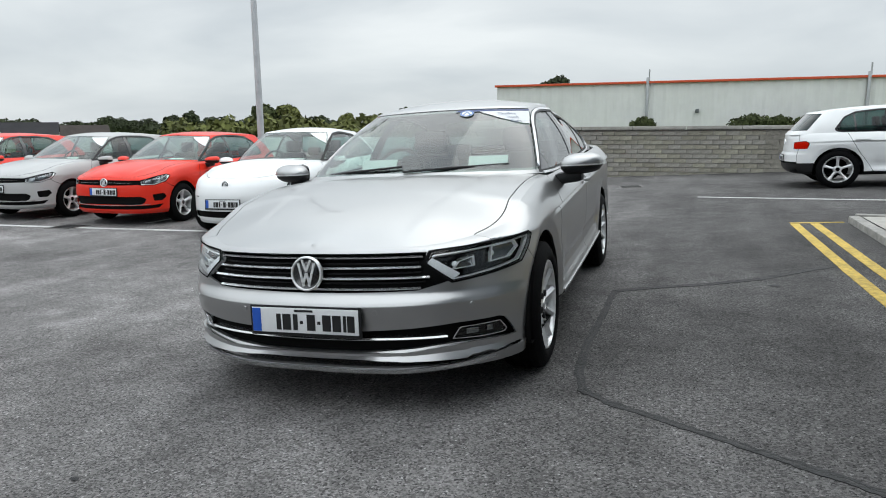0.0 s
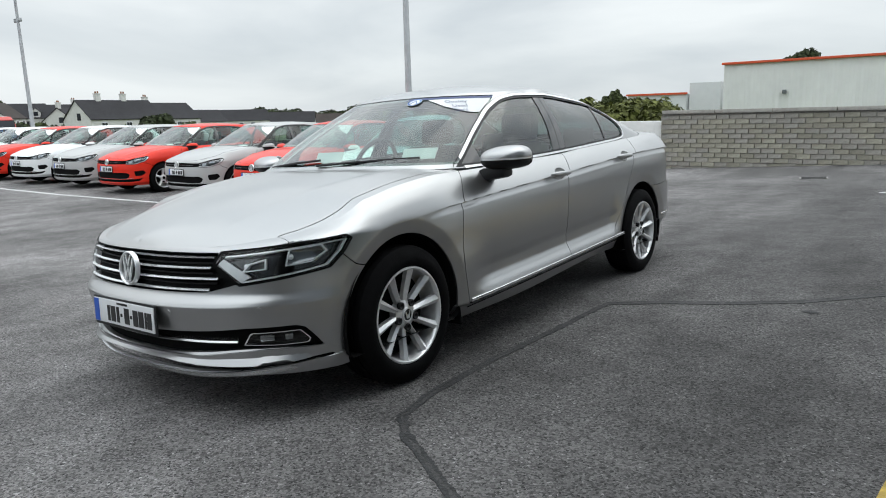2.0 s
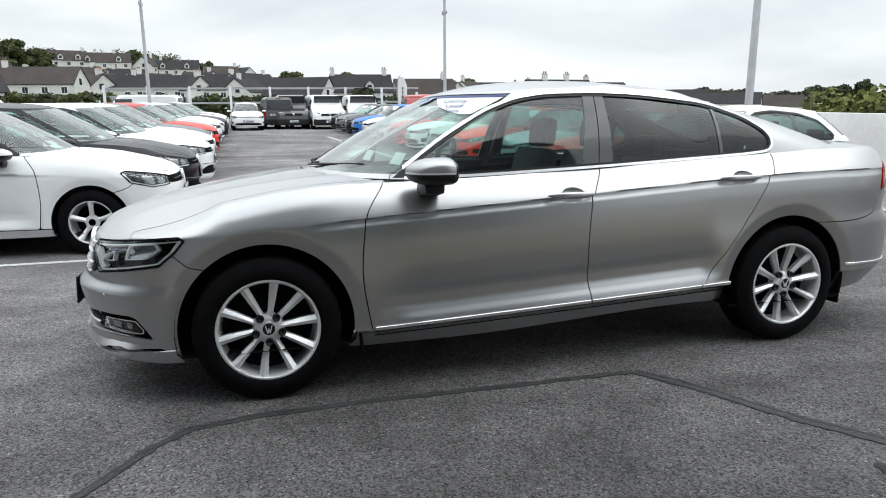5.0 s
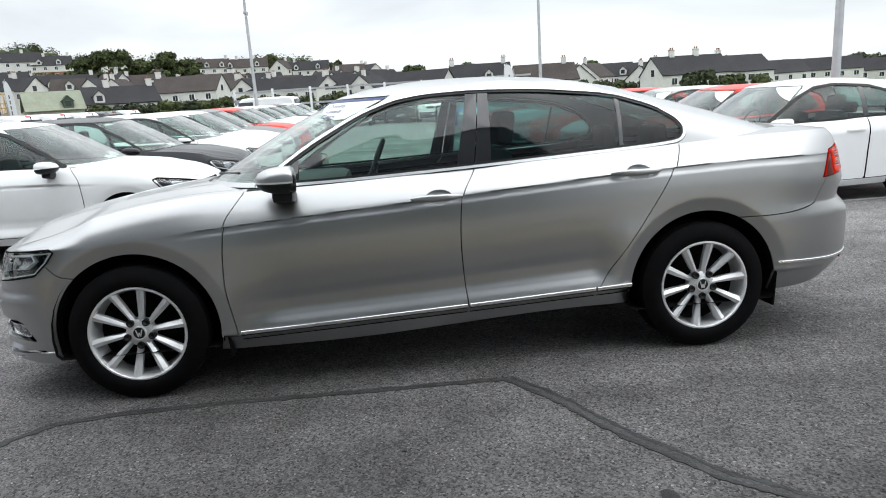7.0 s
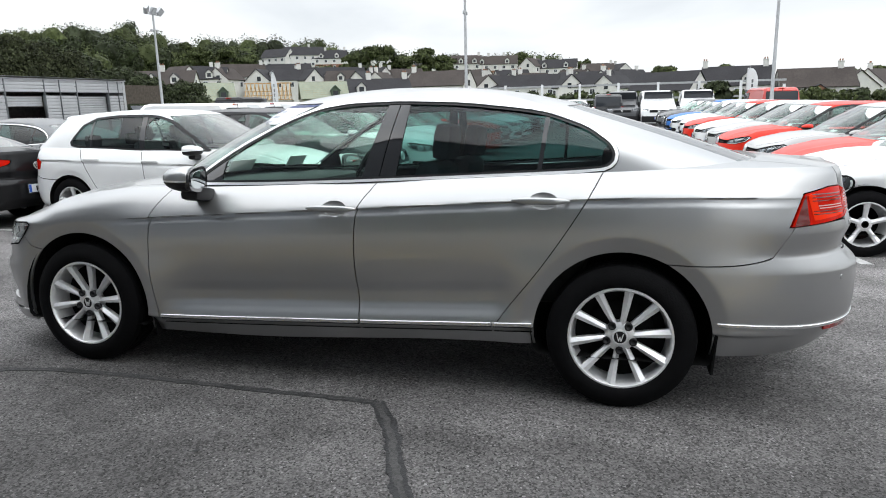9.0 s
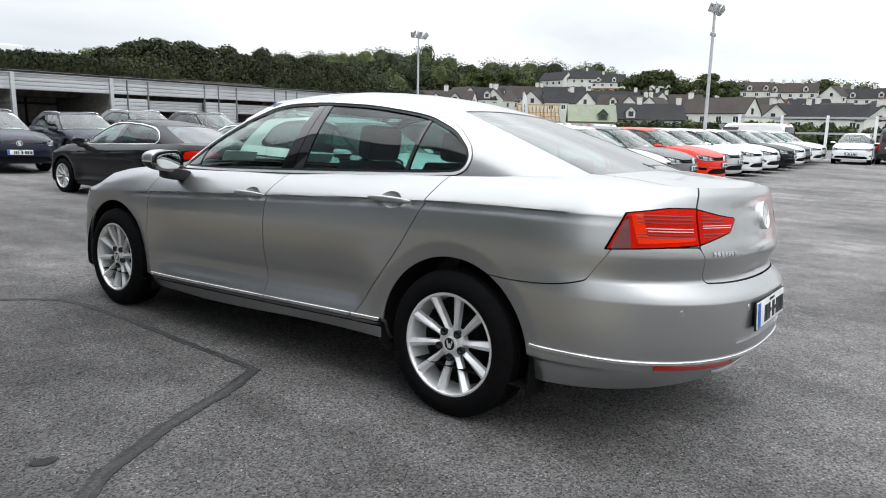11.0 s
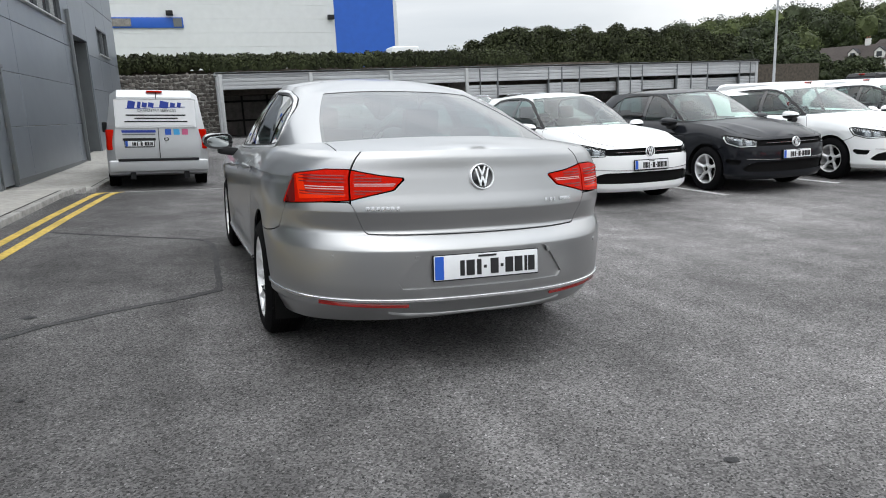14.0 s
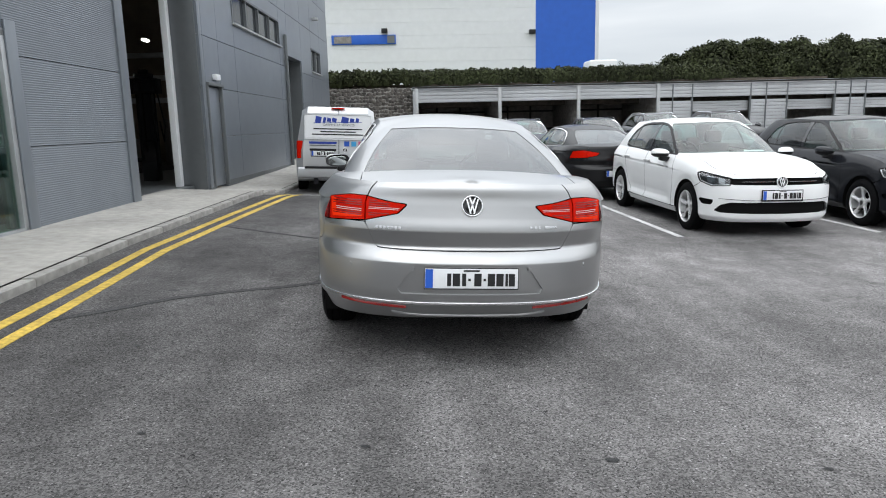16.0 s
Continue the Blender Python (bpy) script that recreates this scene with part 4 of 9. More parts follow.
        if o < 0:
            bm.transform(Matrix.Diagonal((-1, 1, 1, 1)))
            bmesh.ops.reverse_faces(bm, faces=bm.faces[:])
        tmp = bpy.data.meshes.new("mirror_foot")
        bm.to_mesh(tmp)
        bm.free()
        low.from_mesh(tmp)
        bpy.data.meshes.remove(tmp)
        part("mirror_foot", low, M["black"], mi)
        if fine:
            part("indicator_strip", shellpart(-0.0085, 0.0005, 0.99), M["trim"], mi)
            turn = Matrix.Translation((x * o, y + 0.054, z - 0.002)) @ Matrix.Rotation(radians(12.4 * o), 4, "Z")
            part("mirror_bezel", oval_plate(0.228, 0.122, 0.022, turn, o), M["gloss"], mi)
            part("mirror_glass", oval_plate(0.176, 0.088, 0.006, turn @ Matrix.Translation((0.004 * o, 0.011, 0.0)) @ Matrix.Rotation(radians(-4), 4, "X"), o), M["mirrorglass"], mi)
    # handles
    for yh, zh in c.handles:
        for o in (1, -1):
            p = sh.side(yh, zh)
            if fine:
                bm = bmesh.new()
                ts = np.linspace(-1, 1, 15)
                tube(bm, [(p.x + 0.004 + 0.022 * (1 - abs(t) ** 3.5), yh + 0.125 * t, zh + 0.002) for t in ts], [0.003 + 0.0065 * (1 - abs(t) ** 3) for t in ts], 12, False, 1.65)
                shade(bm, 45)
            else:
                bm = boxes(((0.022, 0.235, 0.026), (p.x + 0.020, yh, zh), None, 0.010))
            if o < 0:
                bm.transform(Matrix.Diagonal((-1, 1, 1, 1)))
                bmesh.ops.reverse_faces(bm, faces=bm.faces[:])
            part("door_handle", bm, paint, root)
    cabin(root, c, fine)
    return sh, heads, tails


def sz(*pts):
    return [(s * 0.7, z) for s, z in pts]


M["rearglass"] = glass_mat("heated_rear_glass", (0.24, 0.31, 0.29), base=0.07)
SALOON_LINES = dict(
    paint=M["silver"], mirror_paint=None, doors=4, wb=2.786, R=0.325, Ra=0.382, rim=0.222, tyre_w=0.215, hub_x=0.905, spokes=10, style=0, flare=0.011, wing_s=0.60, full_nose=0.75,
    nose_y=-0.87, tail_y=3.87, Y0=-0.15, Y1=3.05, n1=2.45, n2=2.6, ridge=0.004,
    w=([-0.2, 0.6, 1.5, 2.4, 3.05], [0.905, 0.910, 0.912, 0.912, 0.910]),
    yn=([0.18, 0.235, 0.28, 0.34, 0.42, 0.488, 0.500, 0.512, 0.552, 0.62, 0.68, 0.735, 0.80], [-0.80, -0.845, -0.852, -0.852, -0.864, -0.879, -0.880, -0.874, -0.840, -0.829, -0.810, -0.775, -0.72]),
    yt=([0.24, 0.30, 0.36, 0.41, 0.48, 0.56, 0.628, 0.642, 0.69, 0.703, 0.714, 0.788, 0.800, 0.82, 0.88, 0.94, 0.985, 1.03, 1.075], [3.70, 3.77, 3.825, 3.862, 3.872, 3.873, 3.871, 3.864, 3.816, 3.801, 3.797, 3.8235, 3.8275, 3.8250, 3.807, 3.792, 3.782, 3.777, 3.754]),
    zt=([0, 0.35, 0.55, 0.75, 0.9, 1.0, 1.08, 1.16, 1.28, 1.56, 1.90, 2.0, 2.3, 2.6, 3.0], [0.735, 0.737, 0.757, 0.785, 0.825, 0.878, 0.925, 0.948, 0.955, 0.99, 1.045, 1.06, 1.066, 1.062, 1.068]),
    zb=([0, 0.5, 0.9, 1.0, 1.3, 1.75, 2.0, 2.5, 3.0], [0.205, 0.205, 0.20, 0.195, 0.195, 0.255, 0.255, 0.275, 0.30]),
    zl=([-0.2, 0.46, 1.575, 2.4, 3.2, 3.65], [0.26, 0.277, 0.318, 0.351, 0.37, 0.40]),
    zc=([-0.2, 0.28, 1.57, 2.63, 3.52], [0.745, 0.786, 0.868, 0.930, 0.957]), crease=(0.14, 0.40, 3.35, 3.6),
    spine=([-0.80, -0.70, -0.40, 0.0, 0.25, 0.50, 3.2, 3.42, 3.60, 3.72, 3.80], [0.738, 0.80, 0.892, 0.962, 0.992, 1.010, 1.125, 1.112, 1.094, 1.088, 1.074]),
    gY0=(0.98, 1.62), gY1=(2.62, 2.02), gyf=(0.26, 1.00), gyr=(3.40, 2.52), gw=(0.815, 0.585), gbulge=0.030, gtaper=0.035, gtaper2=0.012, gbow=0.035, gbowr=0.6, gn1=(2.9, 3.1), gn2=(4.4, 4.4),
    gz0=([0, 0.7, 1.0, 1.35, 2.0, 2.4, 3.0], [0.985, 0.965, 0.955, 0.985, 1.035, 1.055, 1.095]), gz1=([0, 0.7, 1.0, 1.5, 2.0, 2.4, 3.0], [1.392, 1.385, 1.400, 1.412, 1.395, 1.352, 1.372]),
    roofline=([1.00, 1.25, 1.6, 1.9, 2.2, 2.52], [1.392, 1.444, 1.468, 1.462, 1.436, 1.372]),
    fd=([0.28, 0.55, 0.80, 0.95, 1.1], [0.462, 0.425, 0.448, 0.544, 0.64]), bd=([0.32, 0.654, 0.842, 1.0], [1.576, 1.556, 1.57, 1.658]), rd=([0.31, 0.408, 0.638, 0.929, 1.052], [2.204, 2.269, 2.443, 2.629, 2.694]),
    zsF=([0, 0.30, 0.36, 0.8, 0.9, 1.0, 1.3], [0.86, 0.86, 0.69, 0.69, 0.62, 0.60, 0.60]), zsR=([0, 0.32, 0.40, 0.70, 0.78, 1.0, 1.6], [0.692, 0.70, 0.842, 0.83, 0.70, 0.66, 0.655]),
    lamp=sz((0.335, 0.674), (0.35, 0.716), (0.62, 0.737), (0.84, 0.750), (0.862, 0.738), (0.835, 0.692), (0.775, 0.634), (0.61, 0.610), (0.435, 0.588)),
    tail=sz((0.198, 0.940), (0.232, 0.895), (0.39, 0.850), (0.73, 0.825), (0.655, 0.962), (0.5, 0.985), (0.40, 0.985), (0.28, 0.960), (0.20, 0.948)),
    cuts=[sz((-0.2, 0.717), (0.338, 0.717), (0.333, 0.674), (0.425, 0.592), (0.31, 0.560), (-0.2, 0.550)), sz((-0.2, 0.394), (0.12, 0.392), (0.29, 0.401), (0.455, 0.413), (0.64, 0.413), (0.673, 0.402), (0.705, 0.362), (0.741, 0.312), (0.517, 0.318), (0.38, 0.306), (0.26, 0.290), (-0.2, 0.290)), sz((-0.2, 0.275), (0.14, 0.274), (0.26, 0.268), (0.34, 0.258), (0.51, 0.261), (0.77, 0.272), (0.79, 0.264), (0.568, 0.244), (0.40, 0.229), (0.24, 0.220), (-0.2, 0.226))],
    bonnet_edge=([0, 0.595, 0.60, 0.70, 0.80, 0.9, 1.0, 1.3], [-0.02, -0.02, 0.0, 0.022, 0.040, 0.056, 0.068, 0.068]), cowl_s=1.22, cowl=([0, 0.3, 0.6, 0.85], [0.235, 0.27, 0.40, 0.60]),
    boot=0.39, boot_x=0.625, quarter_s=1.84, rear_base=([0, 0.4, 0.62, 0.75, 0.9], [3.385, 3.37, 3.31, 3.13, 2.60]),
    rear_recess=[(-0.9, 0.622), (-0.30, 0.622), (0.30, 0.622), (0.325, 0.606), (0.412, 0.482), (0.392, 0.456), (-0.9, 0.456)],
    dlo=[(0.60, 0.968), (1.1, 0.978), (1.63, 1.000), (2.69, 1.050), (2.735, 1.082), (2.742, 1.125), (2.715, 1.17), (2.61, 1.243), (2.404, 1.316), (2.03, 1.360), (1.695, 1.371), (1.45, 1.365), (1.28, 1.340), (1.10, 1.275), (0.857, 1.143)],
    sA=0.77, ws_h=(0.05, 0.965), sC=(0.43, 0.44), rw_h=(0.05, 0.965), rear_glass=M["rearglass"], chrome=0.011,
    panes=[("front_window", ([0.9, 1.4], [0.0, 0.0]), ([0.9, 1.0, 1.37], [1.54, 1.565, 1.655]), M["glass"]), ("rear_side_window", ([0.9, 1.0, 1.37], [1.72, 1.735, 1.765]), ([0.9, 1.4], [2.385, 2.43]), M["tint"]), ("quarter_window", ([0.9, 1.4], [2.405, 2.45]), ([0.9, 1.4], [3.0, 3.0]), M["tint"])],
    posts=[(([0.9, 1.0, 1.37], [1.54, 1.565, 1.655]), ([0.9, 1.0, 1.37], [1.63, 1.65, 1.712])), (([0.9, 1.0, 1.37], [1.635, 1.655, 1.717]), ([0.9, 1.0, 1.37], [1.72, 1.735, 1.765])), (([0.9, 1.4], [2.385, 2.43]), ([0.9, 1.4], [2.405, 2.45])), (([0.9, 1.4], [0.60, 0.60]), ([0.9, 1.0, 1.2], [0.86, 0.80, 0.80]))],
    mirror=(0.985, 0.735, 1.005), handles=[(1.45, 0.868), (2.43, 0.922)], seat=(1.42, 2.28, 0.47), dash=0.80, belt=0.985)


def rounded(pts, turns=2):
    """Cuts the corners of a closed outline."""
    tip = pts[0]
    for _ in range(turns):
        out = [tip]
        for k, ((ax, ay), (bx, by)) in enumerate(zip(pts, pts[1:] + pts[:1])):
            out += [] if k == 0 else [(ax * 0.82 + bx * 0.18, ay * 0.82 + by * 0.18)]
            out += [] if k == len(pts) - 1 else [(ax * 0.18 + bx * 0.82, ay * 0.18 + by * 0.82)]
        pts = out
    return pts


SALOON_LINES["dlo"] = rounded(SALOON_LINES["dlo"])
SALOON = Spec(**SALOON_LINES)

# the lot leans: the car stands on a cross slope
LEAN = Matrix.Rotation(radians(-2.669), 4, "Y") @ Matrix.Rotation(radians(-0.46), 4, "X")
hero = thing("saloon_car", LEAN, "silver grey four-door saloon car parked on tarmac, for sale", "car")
sh, heads, tails = build_car(hero, SALOON)


M["redslim"] = mat("deep_red_reflector", (0.26, 0.007, 0.005), 0.15, 0.0, 0.8)


def saloon_details():
    gl = "thin chrome bar"
    # grille
    g = patch(sh.lower, 0, 0.8, 60, 0.3, 1, 50, [lambda V, SQ: poly_sd(SALOON.cuts[0])(SQ[:, 0] * 0.7, V[:, 2]) + 0.006], off=-0.035, mirror=True)
    gr = part("grille", g, M["shell"], hero, "black radiator grille with chrome bars")
    for z, x1 in ((0.702, 0.505), (0.660, 0.500), (0.617, 0.535), (0.572, 0.50)):
        part("grille_bar", slant_bar(sh, -x1, x1, lambda x: z - 0.0038, lambda x: z + 0.0038, 0.003, -0.006), M["chrome"], gr, gl)
    for z, x1 in ((0.681, 0.49), (0.638, 0.50), (0.594, 0.52)):
        part("grille_bar", front_bar(sh, -x1, x1, z, 0.006, 36, 0.02, -0.02), M["black"], gr)
    p, n = sh.front(0.0, 0.638)
    badge(hero, p + Vector((0, -0.012, 0)), (0, -1, 0.12), 0.076)
    # plates
    p, n = sh.front(0.0, 0.445)
    number_plate(hero, (0, -0.886, 0.440), (0, -1, 0.04), frame_mat=M["black"], edge=0.024)
    # lower intake, fog lamps and lip
    g = patch(sh.lower, 0, 1.1, 80, 0, 0.6, 50, [lambda V, SQ: poly_sd(SALOON.cuts[1])(SQ[:, 0] * 0.7, V[:, 2]) + 0.006], off=-0.05, mirror=True)
    it = part("lower_intake", g, M["shell"], hero, "black lower intake")
    part("intake_bar", slant_bar(sh, -0.60, 0.60, lambda x: 0.351, lambda x: 0.357, -0.004, -0.010, 40), M["strip"], it, gl)
    g = patch(sh.lower, 0, 0.8, 60, 0, 0.3, 20, [lambda V, SQ: poly_sd(SALOON.cuts[2])(SQ[:, 0] * 0.7, V[:, 2]) + 0.006], off=-0.04, mirror=True)
    part("lip_intake", g, M["shell"], hero)
    line = lambda xs, zs: (lambda f: lambda x: float(f(np.array([abs(x)]))[0]))(pchip(xs, zs))
    lip = line([0, 0.15, 0.38, 0.55, 0.72, 0.84], [0.222, 0.220, 0.216, 0.226, 0.239, 0.245])
    part("bumper_lip", slant_bar(sh, -0.80, 0.80, lambda x: lip(x) - 0.012, lambda x: lip(x) + 0.001, 0.012, 0.006, 40, 0.0, ends=0.15), M["strip"], hero, gl)
    up = line([0, 0.2, 0.45, 0.64, 0.80, 0.845], [0.292, 0.292, 0.303, 0.317, 0.314, 0.302])
    down = line([0, 0.2, 0.42, 0.60, 0.80, 0.845], [0.273, 0.272, 0.259, 0.258, 0.267, 0.287])
    part("bumper_blade", slant_bar(sh, -0.83, 0.83, down, up, 0.014, -0.020, 80, ends=0.10), M["silver"], hero)
    for o in (1, -1):
        a = poly_sd(sz((0.432, 0.336), (0.465, 0.386), (0.655, 0.387), (0.692, 0.346), (0.686, 0.328), (0.56, 0.329)))
        g = patch(sh.lower, 0.4, 0.9, 30, 0, 0.7, 40, [lambda V, SQ: a(SQ[:, 0] * 0.7, V[:, 2])], off=-0.022)
        g2 = patch(sh.lower, 0.4, 0.9, 40, 0, 0.7, 60, [lambda V, SQ: a(SQ[:, 0] * 0.7, V[:, 2]), lambda V, SQ: 0.0035 - a(SQ[:, 0] * 0.7, V[:, 2])], off=-0.014, rim=0.02)
        if o < 0:
            g, g2 = flipx(g), flipx(g2)
        fl = part("fog_lamp", g, M["lens"], hero, "clear fog lamp in chrome frame")
        part("fog_frame", g2, M["chrome"], fl)
        for x, w in ((0.70, 0.060), (0.765, 0.034)):
            p, n = sh.front(o * x, 0.358)
            bm = bmesh.new()
            box(bm, (w, 0.02, 0.028), (0, 0, 0), None, 0.007)
            bm.transform(Matrix.Translation(p - n * 0.034) @ Vector(n).to_track_quat("-Y", "Z").to_matrix().to_4x4())
            part("fog_reflector", shade(bm), M["lampsilver"], fl)
    # lamp inner parts: light guides round the edge, two reflector bowls
    ls = poly_sd(SALOON.lamp)
    sd = lambda V, SQ: ls(SQ[:, 0] * 0.7, V[:, 2])
    low = pchip([0.3, 0.44, 0.62, 0.8, 0.86, 0.95], [0.70, 0.640, 0.660, 0.700, 0.76, 0.80])
    band = patch(sh.lower, 0.2, 1.2, 140, 0.4, 1, 110, [lambda V, SQ: sd(V, SQ) - 0.006, lambda V, SQ: 0.0125 - sd(V, SQ), lambda V, SQ: low(SQ[:, 0]) - V[:, 2]], off=-0.010, rim=0.02)
    tri = poly_sd(sz((0.342, 0.674), (0.358, 0.694), (0.470, 0.618), (0.436, 0.596)))
    inner = patch(sh.lower, 0.2, 0.7, 60, 0.4, 1, 60, [lambda V, SQ: tri(SQ[:, 0] * 0.7, V[:, 2])], off=-0.009, rim=0.02)
    top = patch(sh.lower, 0.2, 1.2, 140, 0.4, 1, 110, [lambda V, SQ: sd(V, SQ) - 0.010, lambda V, SQ: 0.016 - sd(V, SQ), lambda V, SQ: V[:, 2] - 0.70], off=-0.012, rim=0.02)
    bowls = []
    for pts, s0, z0, ds, dz in ((((0.60, 0.653), (0.605, 0.722), (0.74, 0.730), (0.768, 0.70), (0.71, 0.662)), 0.68, 0.692, 0.10, 0.045), (((0.435, 0.638), (0.460, 0.672), (0.525, 0.690), (0.53, 0.645)), 0.485, 0.662, 0.06, 0.035)):
        b = poly_sd(sz(*pts))

        def bowl(S, Q):
            P = sh.lower(S, Q)
            d = 0.034 * (1 - ((np.asarray(S) - s0) / ds) ** 2).clip(0) * (1 - ((P[..., 2] - z0) / dz) ** 2).clip(0) + 0.004
            return P + np.stack([-0.5 * d, 0.85 * d, 0 * d], -1)

        f = lambda V, SQ: b(SQ[:, 0] * 0.7, V[:, 2])
        bowls.append((patch(bowl, 0.3, 0.95, 90, 0.5, 1, 70, [f], off=-0.006), patch(sh.lower, 0.3, 0.95, 110, 0.5, 1, 110, [f, lambda V, SQ: 0.005 - f(V, SQ)], off=-0.008, rim=0.02), s0, z0))
    for hl, fl, o in ((heads[0], lambda g: g, 1), (heads[1], flipx, -1)):
        part("light_band", fl(band), M["trim"], hl, "pale light guide")
        # inner leg is white: the sky's reflection on chrome, put into the colour
        part("light_band", fl(inner), M["white"], hl, "pale light guide")
        part("upper_band", fl(top), M["trim"], hl)
        for bw, fr, s0, z0 in bowls:
            part("reflector", fl(bw), M["lampgrey"], hl, "chrome reflector bowl")
            part("reflector_frame", fl(fr), M["trim"], hl)
            x = 0.86 * math.sin(s0 * math.pi / 2) ** (2 / 2.45)
            p, n = sh.front(o * x, z0)
            bm = bmesh.new()
            bmesh.ops.create_uvsphere(bm, u_segments=16, v_segments=10, radius=0.013)
            bm.transform(Matrix.Translation(p - n * 0.026))
            part("bulb", shade(bm, 60), M["white"], hl)
    # parking sensors
    for fn, pts in ((sh.front, ((0.32, 0.478), (-0.32, 0.478), (0.70, 0.490), (-0.70, 0.490))), (sh.rear, ((0.33, 0.600), (-0.33, 0.600), (0.68, 0.60), (-0.68, 0.60)))):
        for x, z in pts:
            p, n = fn(x, z)
            bm = bmesh.new()
            lathe(bm, [(0.0001, 0.002), (0.010, 0.002), (0.011, 0.0), (0.013, 0.0005), (0.0135, -0.006)], 16, "y")
            bmesh.ops.recalc_face_normals(bm, faces=bm.faces[:])
            bm.transform(Matrix.Translation(p) @ n.to_track_quat("Y", "Z").to_matrix().to_4x4())
            part("parking_sensor", shade(bm), M["silver"], hero)
    # tail: plate recess, badge, bars, reflectors
    rec = poly_sd(SALOON.rear_recess)
    g = patch(sh.lower, 2.3, 3.0, 50, 0.1, 0.6, 60, [lambda V, SQ: rec(V[:, 0], V[:, 2]) + 0.004], off=-0.0118, mirror=True)
    part("plate_recess", g, M["silver"], hero)
    number_plate(hero, (0, 3.868, 0.550), (0, 1, 0.08), frame_mat=M["black"], edge=0.010)
    p, n = sh.rear(0.0, 0.945)
    badge(hero, p + n * 0.008, n, 0.060)
    for o in (1, -1):
        part("rear_reflector", rear_bar(sh, o * 0.36, o * 0.73, lambda x: 0.377 + 0.009 * max(0, abs(x) - 0.36) / 0.37, 0.020, 14, 0.012, 0.004), M["redslim"], hero, "slim red bumper reflector")
    # bumper trim: one strip from arch to arch round the tail
    arc = np.concatenate([np.linspace(2.06, 2.97, 48), np.linspace(3.0, 3.94, 49)])
    qs = np.linspace(0.0, 0.6, 400)
    rows = []
    for s in arc:
        o, k = (1, s) if s <= 3 else (-1, 6 - s)
        P = sh.lower(np.full(400, k), qs)
        P2 = sh.lower(np.full(400, k + 0.004 if k < 2.99 else k - 0.004), qs)
        zt = 0.402 + 0.010 * float(smooth(0.62, 0.95, 1 - (k - 2)))
        i = int(np.argmin(np.abs(P[:, 2] - zt)))
        d = (P2[i] - P[i]) * (1 if k < 2.99 else -1)
        n = Vector((o * d[1], -d[0], 0)) if k < 2.99 else Vector((0, 1, 0))
        n = n if n.y > 0 or n.x * o > 0 else -n
        n.normalize()
        rows.append((Vector((o * P[i, 0], P[i, 1], zt)) + n * 0.005, n, Vector((0, 0, 1))))
    part("bumper_trim", ribbon(rows, 0.012, 0.014), M["chrome"], hero, gl)
    part("diffuser_trim", rear_bar(sh, -0.44, 0.44, lambda x: 0.318 + 0.02 * (abs(x) / 0.44) ** 6, 0.010, 40, 0.01, 0.004), M["silver"], hero)
    # words on the lid, as bars
    for x0, w, h in ((0.526, 0.026, 0.024), (0.505, 0.026, 0.024), (0.484, 0.024, 0.024), (0.463, 0.024, 0.024), (0.442, 0.026, 0.024), (0.421, 0.026, 0.024), (0.400, 0.022, 0.024), (-0.335, 0.020, 0.02), (-0.362, 0.020, 0.02), (-0.385, 0.012, 0.02), (-0.452, 0.105, 0.022)):
        p, n = sh.rear(x0, 0.816 if x0 > 0 else 0.828)
        bm = boxes(((w * 0.7, 0.003, h * 0.8), (0, 0, 0), None, 0.001))
        bm.transform(Matrix.Translation(p + n * 0.002) @ n.to_track_quat("Y", "Z").to_matrix().to_4x4())
        part("lid_lettering", bm, M["strip"], hero)
    # tail lamp bands
    for tl, o, fl in ((tails[0], 1, lambda g: g), (tails[1], -1, flipx)):
        bands = [(0.23, 0.37, 0.914, 0.0035, "lampwhite"), (0.225, 0.37, 0.922, 0.0035, "lampwhite"), (0.41, 0.585, 0.899, 0.004, "lampwhite"), (0.41, 0.59, 0.909, 0.004, "lampwhite")]
        for z in (0.875, 0.887, 0.93, 0.943, 0.956):
            bands.append((0.41, 0.62, z, 0.004, "reddark"))
            bands.append((0.27 if z < 0.95 and z > 0.88 else 0.33, 0.37, z + 0.004, 0.004, "reddark"))
        for s0, s1, z, w, mm in bands:
            g = patch(sh.lower, 3 - s1, 3 - s0, 16, 0, 1, 300, [lambda V, SQ: w / 2 - np.abs(V[:, 2] - z)], off=0.0045)
            part("lamp_band", fl(g), M[mm], tl)
        hk = poly_sd(sz((0.405, 0.866), (0.62, 0.850), (0.64, 0.955), (0.60, 0.962), (0.585, 0.880), (0.405, 0.878)))
        g = patch(sh.lower, 2.2, 2.7, 50, 0.4, 1, 60, [lambda V, SQ: hk((3 - SQ[:, 0]) * 0.7, V[:, 2])], off=0.0042)
        part("lamp_band", fl(g), M["redlit"], tl)
        dk = poly_sd(sz((0.645, 0.835), (0.715, 0.828), (0.652, 0.955), (0.648, 0.955)))
        g = patch(sh.lower, 2.2, 2.5, 30, 0.4, 1, 60, [lambda V, SQ: dk((3 - SQ[:, 0]) * 0.7, V[:, 2])], off=0.0042)
        part("lamp_band", fl(g), M["reddark"], tl)
